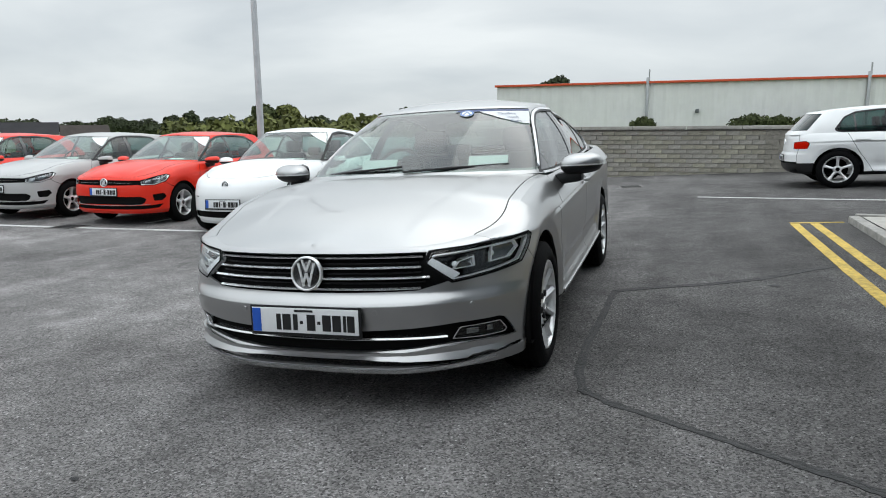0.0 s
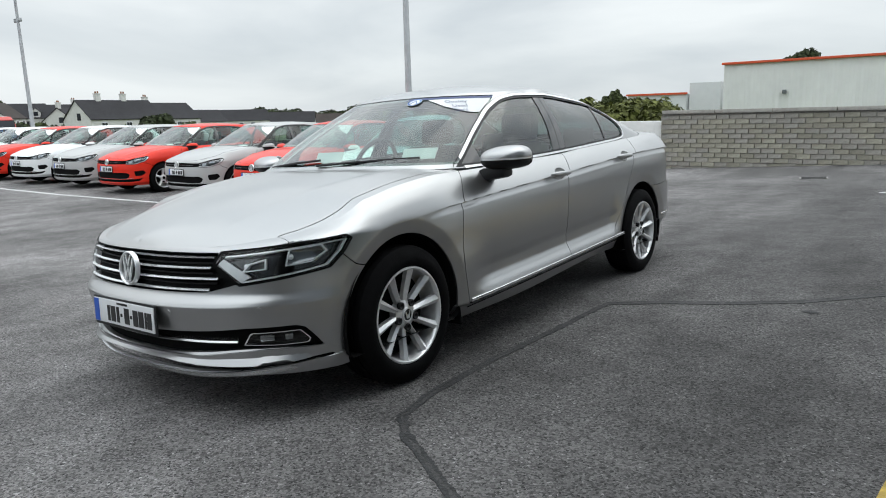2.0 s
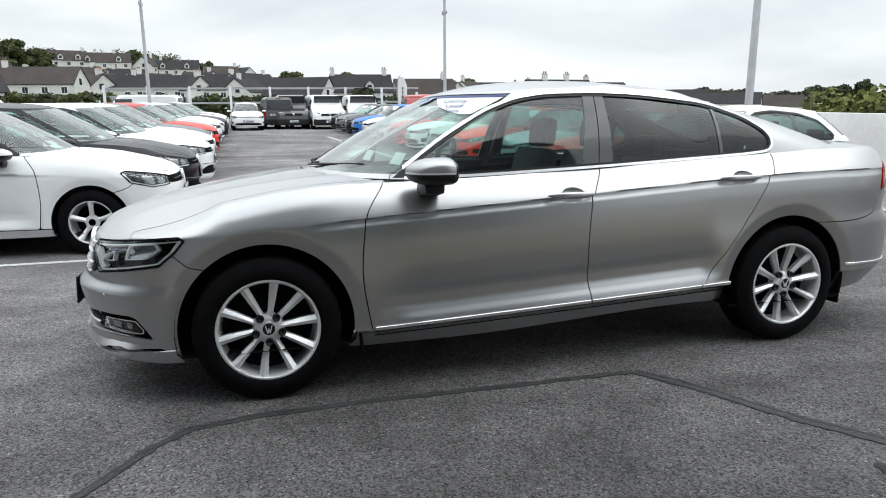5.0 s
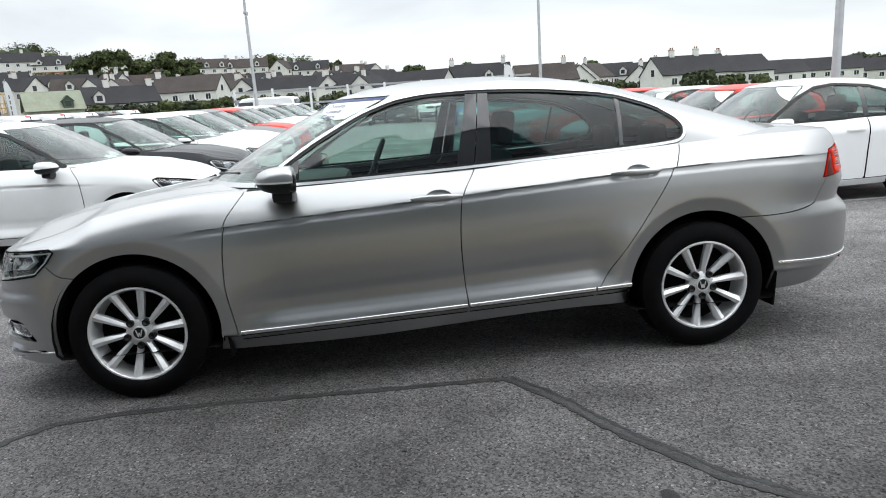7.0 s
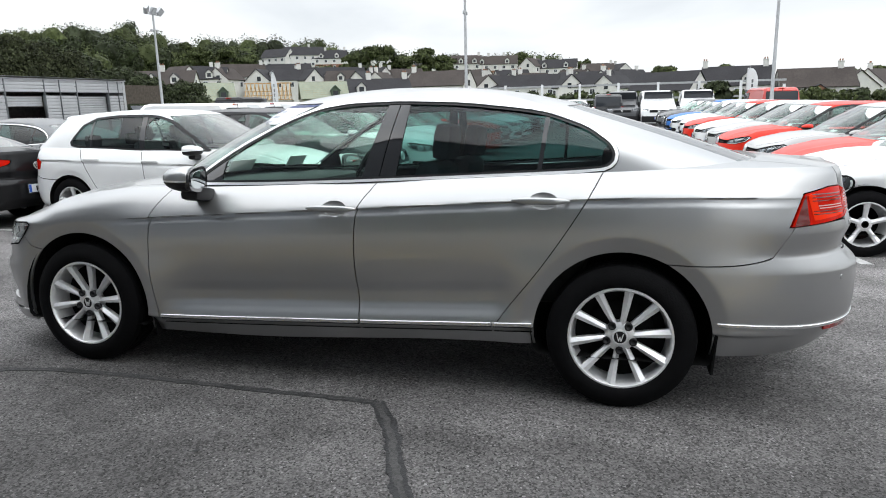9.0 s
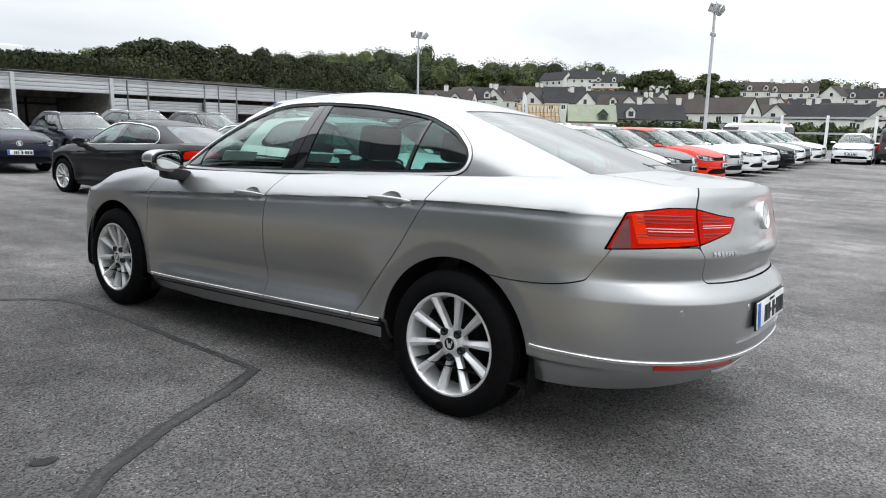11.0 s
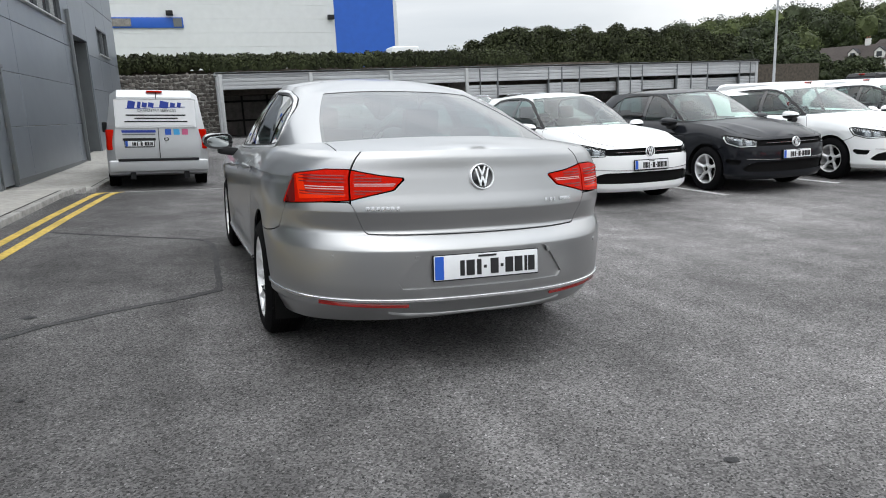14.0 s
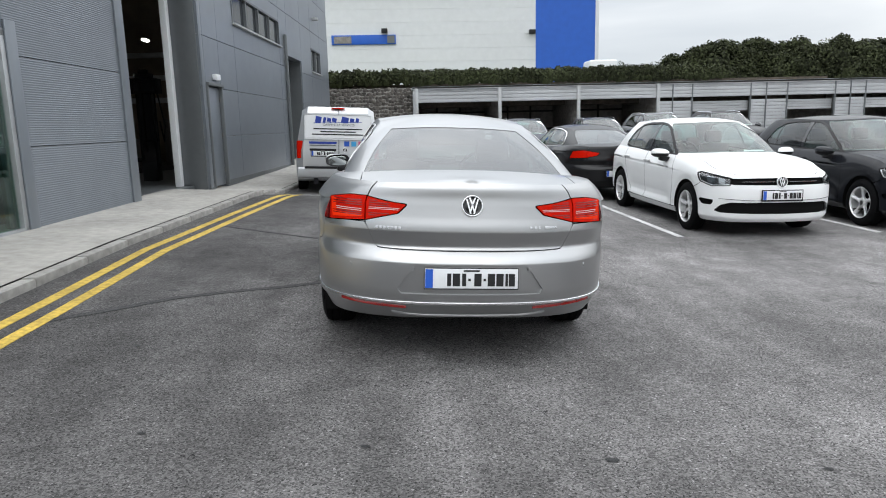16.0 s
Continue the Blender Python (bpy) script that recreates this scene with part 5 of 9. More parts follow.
    # side strips along the sills, handle cups and mud flaps
    for o in (1, -1):
        for y0, y1 in ((0.475, 1.570), (1.582, 2.215), (2.225, 2.40)):
            rows = []
            for i in range(13):
                y = y0 + (y1 - y0) * i / 12
                p = sh.side(y, float(sh.zl(y)) + 0.012)
                rows.append((Vector((p.x * o + o * 0.005, p.y, p.z)), Vector((o, 0, 0)), Vector((0, 0, 1))))
            part("door_strip", ribbon(rows, 0.014, 0.019), M["strip"], hero, gl)
            for dz, hh in ((-0.013, 0.007), (-0.040, 0.004)):
                low_ = [(Vector((sh.side(p.y, p.z + dz).x * o, p.y, p.z + dz)) + Vector((o * 0.002, 0, 0)), n, u) for p, n, u in rows]
                part("sill_groove", ribbon(low_, 0.010, hh), M["shell"], hero)
        for yh, zh in SALOON.handles:
            def hollow(S, Q):
                P = sh.lower(S, Q)
                r2 = ((P[..., 1] - yh - 0.012) / 0.062) ** 2 + ((P[..., 2] - zh) / 0.036) ** 2
                return P - np.stack([0.024 * (1 - r2).clip(-0.2), 0 * r2, 0 * r2], -1)

            st = 1 + (yh - SALOON.Y0) / (SALOON.Y1 - SALOON.Y0)
            g = patch(hollow, st - 0.03, st + 0.04, 40, 0.55, 1.0, 60, [lambda V, SQ: 1.04 - np.hypot((V[:, 1] - yh - 0.012) / 0.062, (V[:, 2] - zh) / 0.036)])
            part("handle_cup", g if o > 0 else flipx(g), M["silver"], hero, "hollow cup behind the door handle")
        for y, z0 in ((0.405, 0.30), (3.18, 0.31)):
            bm = boxes(((0.15, 0.014, 0.26), (o * 0.80, y, z0), Matrix.Rotation(radians(6 if y < 1 else -4), 3, "X"), 0.006))
            part("mud_flap", bm, M["shell"], hero)
    # bonnet emblem line and wipers
    for x0, x1, y0, y1 in ((0.02, 0.60, 0.30, 0.42), (-0.50, 0.0, 0.34, 0.30)):
        pts = []
        for i in range(9):
            t = i / 8
            x = x0 + (x1 - x0) * t
            pts.append((x, 0.285 + 0.55 * abs(x) ** 2.4 + 0.045 * t, 1.012 + 0.028 * t - 0.03 * abs(x) ** 2))
        bm = bmesh.new()
        tube(bm, pts, 0.007, 6)
        part("wiper", shade(bm), M["black"], hero, "black wiper arm")


saloon_details()


def on_screen(s, h, lift=0.003):
    """A point of the windscreen and its outward normal; s below 0 is the other side."""
    f = lambda s, h: Vector(sh.green(np.array([abs(s)]), np.array([h]))[0] * ((-1, 1, 1) if s < 0 else (1, 1, 1)))
    p = f(s, h)
    n = (f(s + 0.01, h) - f(s - 0.01, h)).cross(f(s, h + 0.02) - f(s, h - 0.02)).normalized()
    n = n if n.y < 0 else -n
    return p + n * lift, n


def sale_sticker():
    """The dealer's corner sticker: navy band, white triangle with three words, round emblem."""
    def x_to_s(x, h):
        w = float(sh.green(np.array([1.0]), np.array([h]))[0, 0])
        return 2 / math.pi * math.asin(min(1.0, (x / w)) ** (2.95 / 2))

    def face(name, pts, mt, lift, parent, label=""):
        bm = bmesh.new()
        n = 14
        grid = [[bm.verts.new(on_screen(x_to_s(x0 + (x1 - x0) * i / n, h), h, lift)[0]) for i in range(n + 1)] for h, x0, x1 in pts]
        for a, b in zip(grid, grid[1:]):
            for i in range(n):
                bm.faces.new((a[i], a[i + 1], b[i + 1], b[i]))
        bmesh.ops.recalc_face_normals(bm, faces=bm.faces[:])
        return part(name, bm, mt, parent, label)

    st = face("sale_sticker", [(0.945, 0.16, 0.565), (0.915, 0.14, 0.572)], M["navy"], 0.002, hero, "navy and white windscreen sale sticker")
    face("white_corner", [(0.912, 0.30, 0.572), (0.86, 0.37, 0.585), (0.80, 0.45, 0.598), (0.75, 0.53, 0.608), (0.71, 0.59, 0.616)], M["paper"], 0.0022, st)
    p, n = on_screen(x_to_s(0.225, 0.885), 0.885, 0.003)
    bm = bmesh.new()
    lathe(bm, [(0.0001, 0.0), (0.047, 0.0)], 28, "y")
    bm.transform(Matrix.Translation(p) @ n.to_track_quat("Y", "Z").to_matrix().to_4x4())
    part("emblem", bm, M["paper"], st)
    bm = bmesh.new()
    lathe(bm, [(0.034, 0.001), (0.045, 0.001)], 28, "y")
    for px, rot in ((-0.012, 24), (0.012, -24)):
        box(bm, (0.007, 0.001, 0.052), (px, 0.001, 0.0), Matrix.Rotation(radians(rot), 3, "Y"))
    bm.transform(Matrix.Translation(p) @ n.to_track_quat("Y", "Z").to_matrix().to_4x4())
    part("emblem_ring", bm, M["printblue"], st)
    for txt, x, h in (("Quality", 0.47, 0.868), ("Used", 0.515, 0.805), ("Cars", 0.545, 0.745)):
        p, n = on_screen(x_to_s(x, h), h, 0.004)
        p2_, _ = on_screen(x_to_s(x + 0.03, h), h, 0.004)
        cu = bpy.data.curves.new("sticker_word", "FONT")
        cu.body, cu.size, cu.align_x, cu.align_y = txt, 0.046, "CENTER", "CENTER"
        o = new("sticker_word", cu)
        me = bpy.data.meshes.new_from_object(o)
        bpy.data.objects.remove(o)
        ex = (p2_ - p).normalized()
        ez = n.cross(ex) * 1.0
        m = Matrix((ex, n.cross(ex), n)).transposed().to_4x4()
        m.translation = p
        me.transform(m)
        link("sticker_word", me, M["navy"], st)
    for x, w in ((0.42, 0.25), (-0.30, 0.24)):
        bm = boxes(((w, 0.004, 0.07), (x, 0.62 + 0.2 * abs(x), 1.045), Matrix.Rotation(radians(-32), 3, "X"), 0.0))
        part("price_card", bm, M["paper"], hero, "white price card behind the windscreen")


M["printblue"] = mat("mid_blue_print", (0.06, 0.16, 0.42), 0.4)
sale_sticker()


# ---- ground ----
def tarmac_mat():
    m = bpy.data.materials.new("tarmac")
    m.use_nodes = True
    nt = m.node_tree
    b = nt.nodes["Principled BSDF"]
    tc = nt.nodes.new("ShaderNodeTexCoord")

    def nz(scale, detail, rough=0.5):
        n = nt.nodes.new("ShaderNodeTexNoise")
        n.inputs["Scale"].default_value, n.inputs["Detail"].default_value, n.inputs["Roughness"].default_value = scale, detail, rough
        nt.links.new(tc.outputs["Object"], n.inputs["Vector"])
        return n.outputs["Fac"]

    def ramp(src, a, b_, lo, hi):
        r = nt.nodes.new("ShaderNodeMapRange")
        r.inputs[1].default_value, r.inputs[2].default_value, r.inputs[3].default_value, r.inputs[4].default_value = a, b_, lo, hi
        nt.links.new(src, r.inputs[0])
        return r.outputs[0]

    def mul(a, c):
        n = nt.nodes.new("ShaderNodeMath")
        n.operation = "MULTIPLY"
        nt.links.new(a, n.inputs[0])
        nt.links.new(c, n.inputs[1])
        return n.outputs[0]

    vor = nt.nodes.new("ShaderNodeTexVoronoi")
    vor.inputs["Scale"].default_value = 130.0
    nt.links.new(tc.outputs["Object"], vor.inputs["Vector"])
    chips = nt.nodes.new("ShaderNodeSeparateColor")
    nt.links.new(vor.outputs["Color"], chips.inputs[0])
    grain = ramp(chips.outputs[0], 0.0, 1.0, 0.42, 1.60)
    fine = ramp(nz(420.0, 3.0), 0.3, 0.7, 0.75, 1.25)
    mid = ramp(nz(3.2, 6.0, 0.62), 0.3, 0.7, 0.74, 1.22)
    big = ramp(nz(0.42, 5.0), 0.34, 0.66, 0.70, 1.25)
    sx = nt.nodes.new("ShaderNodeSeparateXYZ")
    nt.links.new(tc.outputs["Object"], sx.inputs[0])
    # tarmac colour ramps linearly across x, darker towards the building
    x_tone = ramp(sx.outputs[0], -2.2, 2.9, 1.36, 0.70)
    pits = ramp(chips.outputs[1], 0.05, 0.09, 0.35, 1.0)
    flecks = ramp(chips.outputs[2], 0.955, 0.975, 1.0, 1.8)
    scuff = nt.nodes.new("ShaderNodeMapping")
    scuff.inputs["Scale"].default_value, scuff.inputs["Rotation"].default_value = (1.0, 0.16, 1.0), (0, 0, radians(14))
    nt.links.new(tc.outputs["Object"], scuff.inputs[0])
    sn = nt.nodes.new("ShaderNodeTexNoise")
    sn.inputs["Scale"].default_value, sn.inputs["Detail"].default_value = 2.2, 5.0
    nt.links.new(scuff.outputs[0], sn.inputs["Vector"])
    worn = ramp(sn.outputs["Fac"], 0.35, 0.7, 0.86, 1.22)
    v = mul(mul(mul(mul(grain, fine), mul(mid, big)), x_tone), mul(mul(pits, flecks), worn))
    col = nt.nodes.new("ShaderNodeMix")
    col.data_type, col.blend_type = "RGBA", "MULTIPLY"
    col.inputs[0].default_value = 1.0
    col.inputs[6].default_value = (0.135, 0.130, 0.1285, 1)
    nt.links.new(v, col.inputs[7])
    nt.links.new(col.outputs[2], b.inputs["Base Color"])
    b.inputs["Roughness"].default_value = 0.85
    b.inputs["Specular IOR Level"].default_value = 0.16
    bp = nt.nodes.new("ShaderNodeBump")
    bp.inputs["Strength"].default_value, bp.inputs["Distance"].default_value = 0.6, 0.006
    nt.links.new(mul(mul(grain, fine), pits), bp.inputs["Height"])
    nt.links.new(bp.outputs[0], b.inputs["Normal"])
    return m


M["tarmac"] = tarmac_mat()
M["seal"] = mat("dark_joint_seal", (0.022, 0.022, 0.023), 0.7, noise_amt=0.5, scale=14.0, bump=0.5, bscale=60.0)
M["fill"] = mat("worn_joint_fill", (0.055, 0.054, 0.053), 0.8, noise_amt=0.45, scale=70.0, big=0.25, bigscale=6.0, bump=0.6, bscale=160.0)
M["yellow"] = mat("yellow_road_paint", (0.52, 0.36, 0.06), 0.7, noise_amt=0.30, scale=28.0, big=0.2, bigscale=2.5, bump=0.3, bscale=150.0)
M["wline"] = mat("white_road_paint", (0.55, 0.55, 0.54), 0.7, noise_amt=0.28, scale=24.0, big=0.2, bigscale=2.0, bump=0.3, bscale=150.0)
M["concrete"] = mat("pale_concrete", (0.36, 0.345, 0.315), 0.85, noise_amt=0.14, scale=9.0, big=0.16, bigscale=0.9, bump=0.25, bscale=90.0)
M["kerb"] = mat("kerb_concrete", (0.30, 0.29, 0.27), 0.85, noise_amt=0.2, scale=12.0, big=0.2, bigscale=1.4, bump=0.3, bscale=80.0)
M["block"] = mat("grey_concrete_block", (0.27, 0.255, 0.22), 0.9, noise_amt=0.18, scale=14.0, isl=0.0, big=0.14, bigscale=1.2, bump=0.35, bscale=70.0)
M["mortar"] = mat("mortar", (0.30, 0.29, 0.265), 0.9, noise_amt=0.15, scale=20.0)
M["render"] = mat("white_render", (0.70, 0.70, 0.68), 0.85, noise_amt=0.05, scale=6.0, big=0.10, bigscale=0.5, bump=0.1, bscale=50.0)
M["clad"] = mat("grey_metal_cladding", (0.205, 0.225, 0.250), 0.42, 0.35, noise_amt=0.05, scale=3.0, big=0.08, bigscale=0.4)
M["cladsmooth"] = mat("grey_smooth_panel", (0.205, 0.225, 0.250), 0.36, 0.35, noise_amt=0.04, scale=3.0, big=0.08, bigscale=0.4)
M["trimgrey"] = mat("mid_grey_trim", (0.14, 0.15, 0.155), 0.45, 0.3, noise_amt=0.05, scale=6.0)
# near-black base: the gloom of unlit interiors is put into the colour
M["dark"] = mat("painted_interior_gloom", (0.022, 0.020, 0.019), 0.9, noise_amt=0.4, scale=1.5)
M["partition"] = mat("pale_brown_partition", (0.20, 0.165, 0.125), 0.85, noise_amt=0.2, scale=2.0, big=0.2, bigscale=0.4)
M["shed"] = mat("light_grey_sheeting", (0.46, 0.47, 0.48), 0.5, 0.2, noise_amt=0.05, scale=3.0, big=0.1, bigscale=0.4)
M["shedpost"] = mat("galvanised_post", (0.45, 0.46, 0.46), 0.45, 0.4, noise_amt=0.08, scale=8.0)
M["slat"] = mat("brown_grey_boards", (0.23, 0.215, 0.20), 0.85, noise_amt=0.3, scale=5.0)
M["wareW"] = mat("white_warehouse_sheet", (0.66, 0.67, 0.68), 0.5, 0.1, noise_amt=0.03, scale=2.0, big=0.04, bigscale=0.1)
M["wareB"] = mat("blue_warehouse_sheet", (0.014, 0.10, 0.48), 0.45, noise_amt=0.05, scale=2.0)
M["cream"] = mat("cream_sheet", (0.72, 0.725, 0.71), 0.55, 0.1, noise_amt=0.04, scale=1.0, big=0.05, bigscale=0.2)
M["orange"] = mat("red_orange_trim", (0.60, 0.085, 0.03), 0.5)
M["stone"] = mat("gabion_stone", (0.105, 0.095, 0.085), 0.9, noise_amt=0.35, scale=6.0, isl=0.4, bump=0.4, bscale=30.0)
M["soil"] = mat("dark_soil", (0.07, 0.058, 0.045), 0.95, noise_amt=0.4, scale=5.0)
M["bark"] = mat("bark", (0.06, 0.045, 0.03), 0.9, noise_amt=0.3, scale=20.0, bump=0.4, bscale=40.0)
M["leaf"] = mat("dark_green_leaves", (0.034, 0.044, 0.019), 0.75, spec=0.25, noise_amt=0.3, scale=0.6, isl=0.55)
M["leaf3"] = mat("yellow_green_leaves", (0.105, 0.115, 0.034), 0.8, spec=0.25, noise_amt=0.35, scale=0.5, isl=0.5)
M["leaf2"] = mat("mid_green_leaves", (0.058, 0.072, 0.026), 0.8, spec=0.25, noise_amt=0.3, scale=0.4, isl=0.5)
M["hedge"] = mat("hedge_leaves", (0.033, 0.039, 0.017), 0.8, spec=0.2, noise_amt=0.4, scale=0.8, isl=0.6)
M["grass"] = mat("rough_grass", (0.075, 0.105, 0.03), 0.9, noise_amt=0.3, scale=3.0, big=0.3, bigscale=0.05, bump=0.5, bscale=8.0)
M["slate"] = mat("dark_slate_roof", (0.034, 0.033, 0.036), 0.75, spec=0.15, noise_amt=0.2, scale=4.0, big=0.12, bigscale=0.3, bump=0.4, bscale=12.0)
M["slate2"] = mat("brown_slate_roof", (0.056, 0.047, 0.043), 0.75, spec=0.15, noise_amt=0.25, scale=4.0, big=0.15, bigscale=0.3, bump=0.4, bscale=12.0)
M["housewall"] = mat("white_house_render", (0.62, 0.61, 0.59), 0.85, noise_amt=0.05, scale=2.0, big=0.08, bigscale=0.3)
M["brick"] = mat("red_brown_brick", (0.24, 0.12, 0.075), 0.9, noise_amt=0.25, scale=9.0)
M["pane"] = mat("dark_window_pane", (0.03, 0.034, 0.04), 0.08)
M["timber"] = mat("new_roof_timber", (0.42, 0.27, 0.12), 0.8, noise_amt=0.2, scale=8.0)
M["lamp_on"] = mat("lit_tube", (1.0, 0.97, 0.9), 0.4, emit=28.0)
M["galv"] = mat("galvanised_steel", (0.42, 0.43, 0.44), 0.42, 0.6, noise_amt=0.1, scale=6.0)
A, B = 0.04663, -0.00802


def ground(x, y):
    """The lot's height: a cross slope that flattens out away from the building, and land that falls and rises beyond."""
    x, y = np.asarray(x, float), np.asarray(y, float)
    zx = np.where(x > -3, A * np.minimum(x, 8), -3 * A - 0.06 * (1 - np.exp((np.minimum(x, -3) + 3) * A / 0.06)))
    zy = np.where(y > -8, B * 15 * np.tanh(y / 15), B * 15 * math.tanh(-8 / 15) + 0.014 * np.clip(-8 - y, 0, 20))
    dip = -0.42 * smooth(12.0, 16.0, y) * (1 - smooth(-6.0, -3.4, x))
    dip = dip - 0.19 * smooth(4.8, 7.4, -y) * (1 - smooth(13.0, 19.0, -y)) * smooth(-1.4, 0.6, x)
    r = np.hypot(x, y)
    fall = -3.2 * smooth(68, 86, r) * smooth(20, 40, -x)
    hill = 19.0 * smooth(140, 340, r) * smooth(30, 120, -np.maximum(x, -220) * 0.25 - y)
    return zx + zy + dip + fall + hill


def gz(x, y):
    return float(ground(x, y))


def slope_at(x, y):
    """A pose that stands on the ground at a place, leaning with it."""
    e = 0.6
    n = Vector((-(gz(x + e, y) - gz(x - e, y)) / (2 * e), -(gz(x, y + e) - gz(x, y - e)) / (2 * e), 1)).normalized()
    q = Vector((0, 0, 1)).rotation_difference(n)
    return Matrix.Translation((x, y, gz(x, y))) @ q.to_matrix().to_4x4()


def ground_mesh():
    def axis(a, b):
        far = [900 * 0.8**k for k in range(16)]
        return np.array(sorted([-f + a for f in far] + list(np.arange(a, b + 0.01, 0.75)) + [f + b for f in far]))

    xs, ys = axis(-66, 10), axis(-34, 24)
    X, Y = np.meshgrid(xs, ys, indexing="ij")
    Z = ground(X, Y)
    V = np.stack([X.ravel(), Y.ravel(), Z.ravel()], 1)
    n = len(ys)
    F = [(i * n + j, (i + 1) * n + j, (i + 1) * n + j + 1, i * n + j + 1) for i in range(len(xs) - 1) for j in range(n - 1)]
    me = bpy.data.meshes.new("ground")
    me.from_pydata(V.tolist(), [], F)
    me.polygons.foreach_set("use_smooth", np.ones(len(F), bool))
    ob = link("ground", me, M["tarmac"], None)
    me.materials.append(M["grass"])
    c = np.array([V[list(f)].mean(0) for f in F])
    out = (c[:, 0] < -66) | (c[:, 1] > 26) | (c[:, 1] < -34) | (c[:, 0] > 40)
    me.polygons.foreach_set("material_index", out.astype(np.int32))
    return tagged(ob, "worn grey tarmac car park, sloping gently", "ground", kind="structure")


ground_mesh()


def strip(name, pts, width, material, lift, label, category, ragged=0.0, kind="structure", step=0.08):
    """A thin band laid on the ground along a line of points."""
    P = []
    for (x0, y0), (x1, y1) in zip(pts, pts[1:]):
        n = max(1, int(math.hypot(x1 - x0, y1 - y0) / step))
        P += [(x0 + (x1 - x0) * i / n, y0 + (y1 - y0) * i / n) for i in range(n)]
    P.append(pts[-1])
    bm = bmesh.new()
    rows = []
    for i, (x, y) in enumerate(P):
        a, b = P[max(i - 2, 0)], P[min(i + 2, len(P) - 1)]
        d = Vector((b[0] - a[0], b[1] - a[1])).normalized()
        nx, ny = -d.y, d.x
        wob = lambda k: ragged * (0.35 * noise.noise((x * 3.1, y * 3.1, k)) + 0.5 * noise.noise((x * 13, y * 13, k + 5)) + 0.45 * noise.noise((x * 37, y * 37, k + 8)))
        w1, w2 = width / 2 + wob(1.0), width / 2 + wob(2.0)
        off = ragged * 0.35 * noise.noise((x * 1.3, y * 1.3, 9.0))
        x, y = x + nx * off, y + ny * off
        pl, pr = (x + nx * w1, y + ny * w1), (x - nx * w2, y - ny * w2)
        rows.append([bm.verts.new((pl[0], pl[1], gz(*pl) - 0.006)), bm.verts.new((pl[0], pl[1], gz(*pl) + lift)), bm.verts.new((pr[0], pr[1], gz(*pr) + lift)), bm.verts.new((pr[0], pr[1], gz(*pr) - 0.006))])
    for a, b in zip(rows, rows[1:]):
        for k in range(3):
            bm.faces.new((a[k], b[k], b[k + 1], a[k + 1]))
    bmesh.ops.recalc_face_normals(bm, faces=bm.faces[:])
    ob = part(name, bm, material, None)
    return tagged(ob, label, category, kind=kind)


seal = "dark sealed trench joint in the tarmac"
JOINT = [[(2.60, -1.36), (2.06, -0.98), (1.73, -0.77), (1.48, -0.61), (1.24, -0.46), (1.11, -0.33), (1.06, -0.05), (1.05, 0.35), (1.06, 0.80), (1.07, 1.20), (1.08, 1.72)], [(1.08, 1.72), (1.25, 1.83), (1.42, 1.91), (1.77, 2.05), (2.12, 2.25), (2.50, 2.62), (2.78, 2.86)]]


def beside(line, d):
    """The same line, moved sideways by d."""
    out = []
    for i, (x, y) in enumerate(line):
        (ax, ay), (bx, by) = line[max(i - 1, 0)], line[min(i + 1, len(line) - 1)]
        n = math.hypot(bx - ax, by - ay)
        out.append((x - (by - ay) / n * d, y + (bx - ax) / n * d))
    return out


for line, gap_, w_ in ((JOINT[0], 0.014, 0.017), (JOINT[1], 0.025, 0.022)):
    strip("joint_fill", line, gap_ * 2 + 0.01, M["fill"], 0.0025, "worn tarmac fill of the trench joint", "road joint", 0.010, step=0.02)
    strip("joint_seal", beside(line, gap_), w_, M["seal"], 0.0035, seal, "road joint", 0.020, step=0.010)
    strip("joint_seal", beside(line, -gap_), w_ * 0.8, M["seal"], 0.0035, seal, "road joint", 0.024, step=0.010)

for k in (0, 1):
    dx = -0.215 * k
    strip("yellow_line", [(3.06 + dx, 5.50), (3.03 + dx, 2.70), (3.04 + dx, 0.30), (2.78 + dx, -2.6), (2.45 + dx, -5.75)], 0.095, M["yellow"], 0.004, "worn double yellow road line", "road marking", 0.004)
strip("yellow_line", [(2.80, 5.56), (3.38, 5.60)], 0.06, M["yellow"], 0.0045, "worn yellow end line", "road marking", 0.004)
strip("white_line", [(1.87, 9.07), (3.25, 8.49), (7.0, 7.0)], 0.09, M["wline"], 0.004, "worn white road line", "road marking", 0.004)
for x in (-3.55, -6.55, -8.85, -11.3, -13.75, -16.2, -18.6, -21.0, -23.4, -25.8, -28.2):
    strip("bay_line", [(x, 5.35), (x - 0.08, 9.4)], 0.09, M["wline"], 0.004, "white parking bay line", "road marking", 0.004, step=0.3)
strip("aisle_line", [(-3.0, 5.0), (-6.2, 4.72), (-8.7, 4.50), (-12.6, 4.15), (-27.8, 3.7)], 0.10, M["wline"], 0.0045, "white line along the bays", "road marking", 0.004, step=0.25)
for x in (-3.28, -6.02, -8.2, -10.65, -13.1, -15.5, -18.0, -20.4, -22.9, -25.3):
    strip("bay_line", [(x, -0.95 if x < -4 else -0.92), (x + 0.06, -5.4)], 0.09, M["wline"], 0.004, "white parking bay line", "road marking", 0.004, step=0.3)
strip("bay_line", [(0.2, -5.85), (2.5, -5.85)], 0.08, M["wline"], 0.004, "white parking bay line", "road marking", 0.004)
strip("bay_line", [(-2.05, -17.0), (-2.7, -12.9)], 0.09, M["wline"], 0.004, "white parking bay line", "road marking", 0.004, step=0.3)


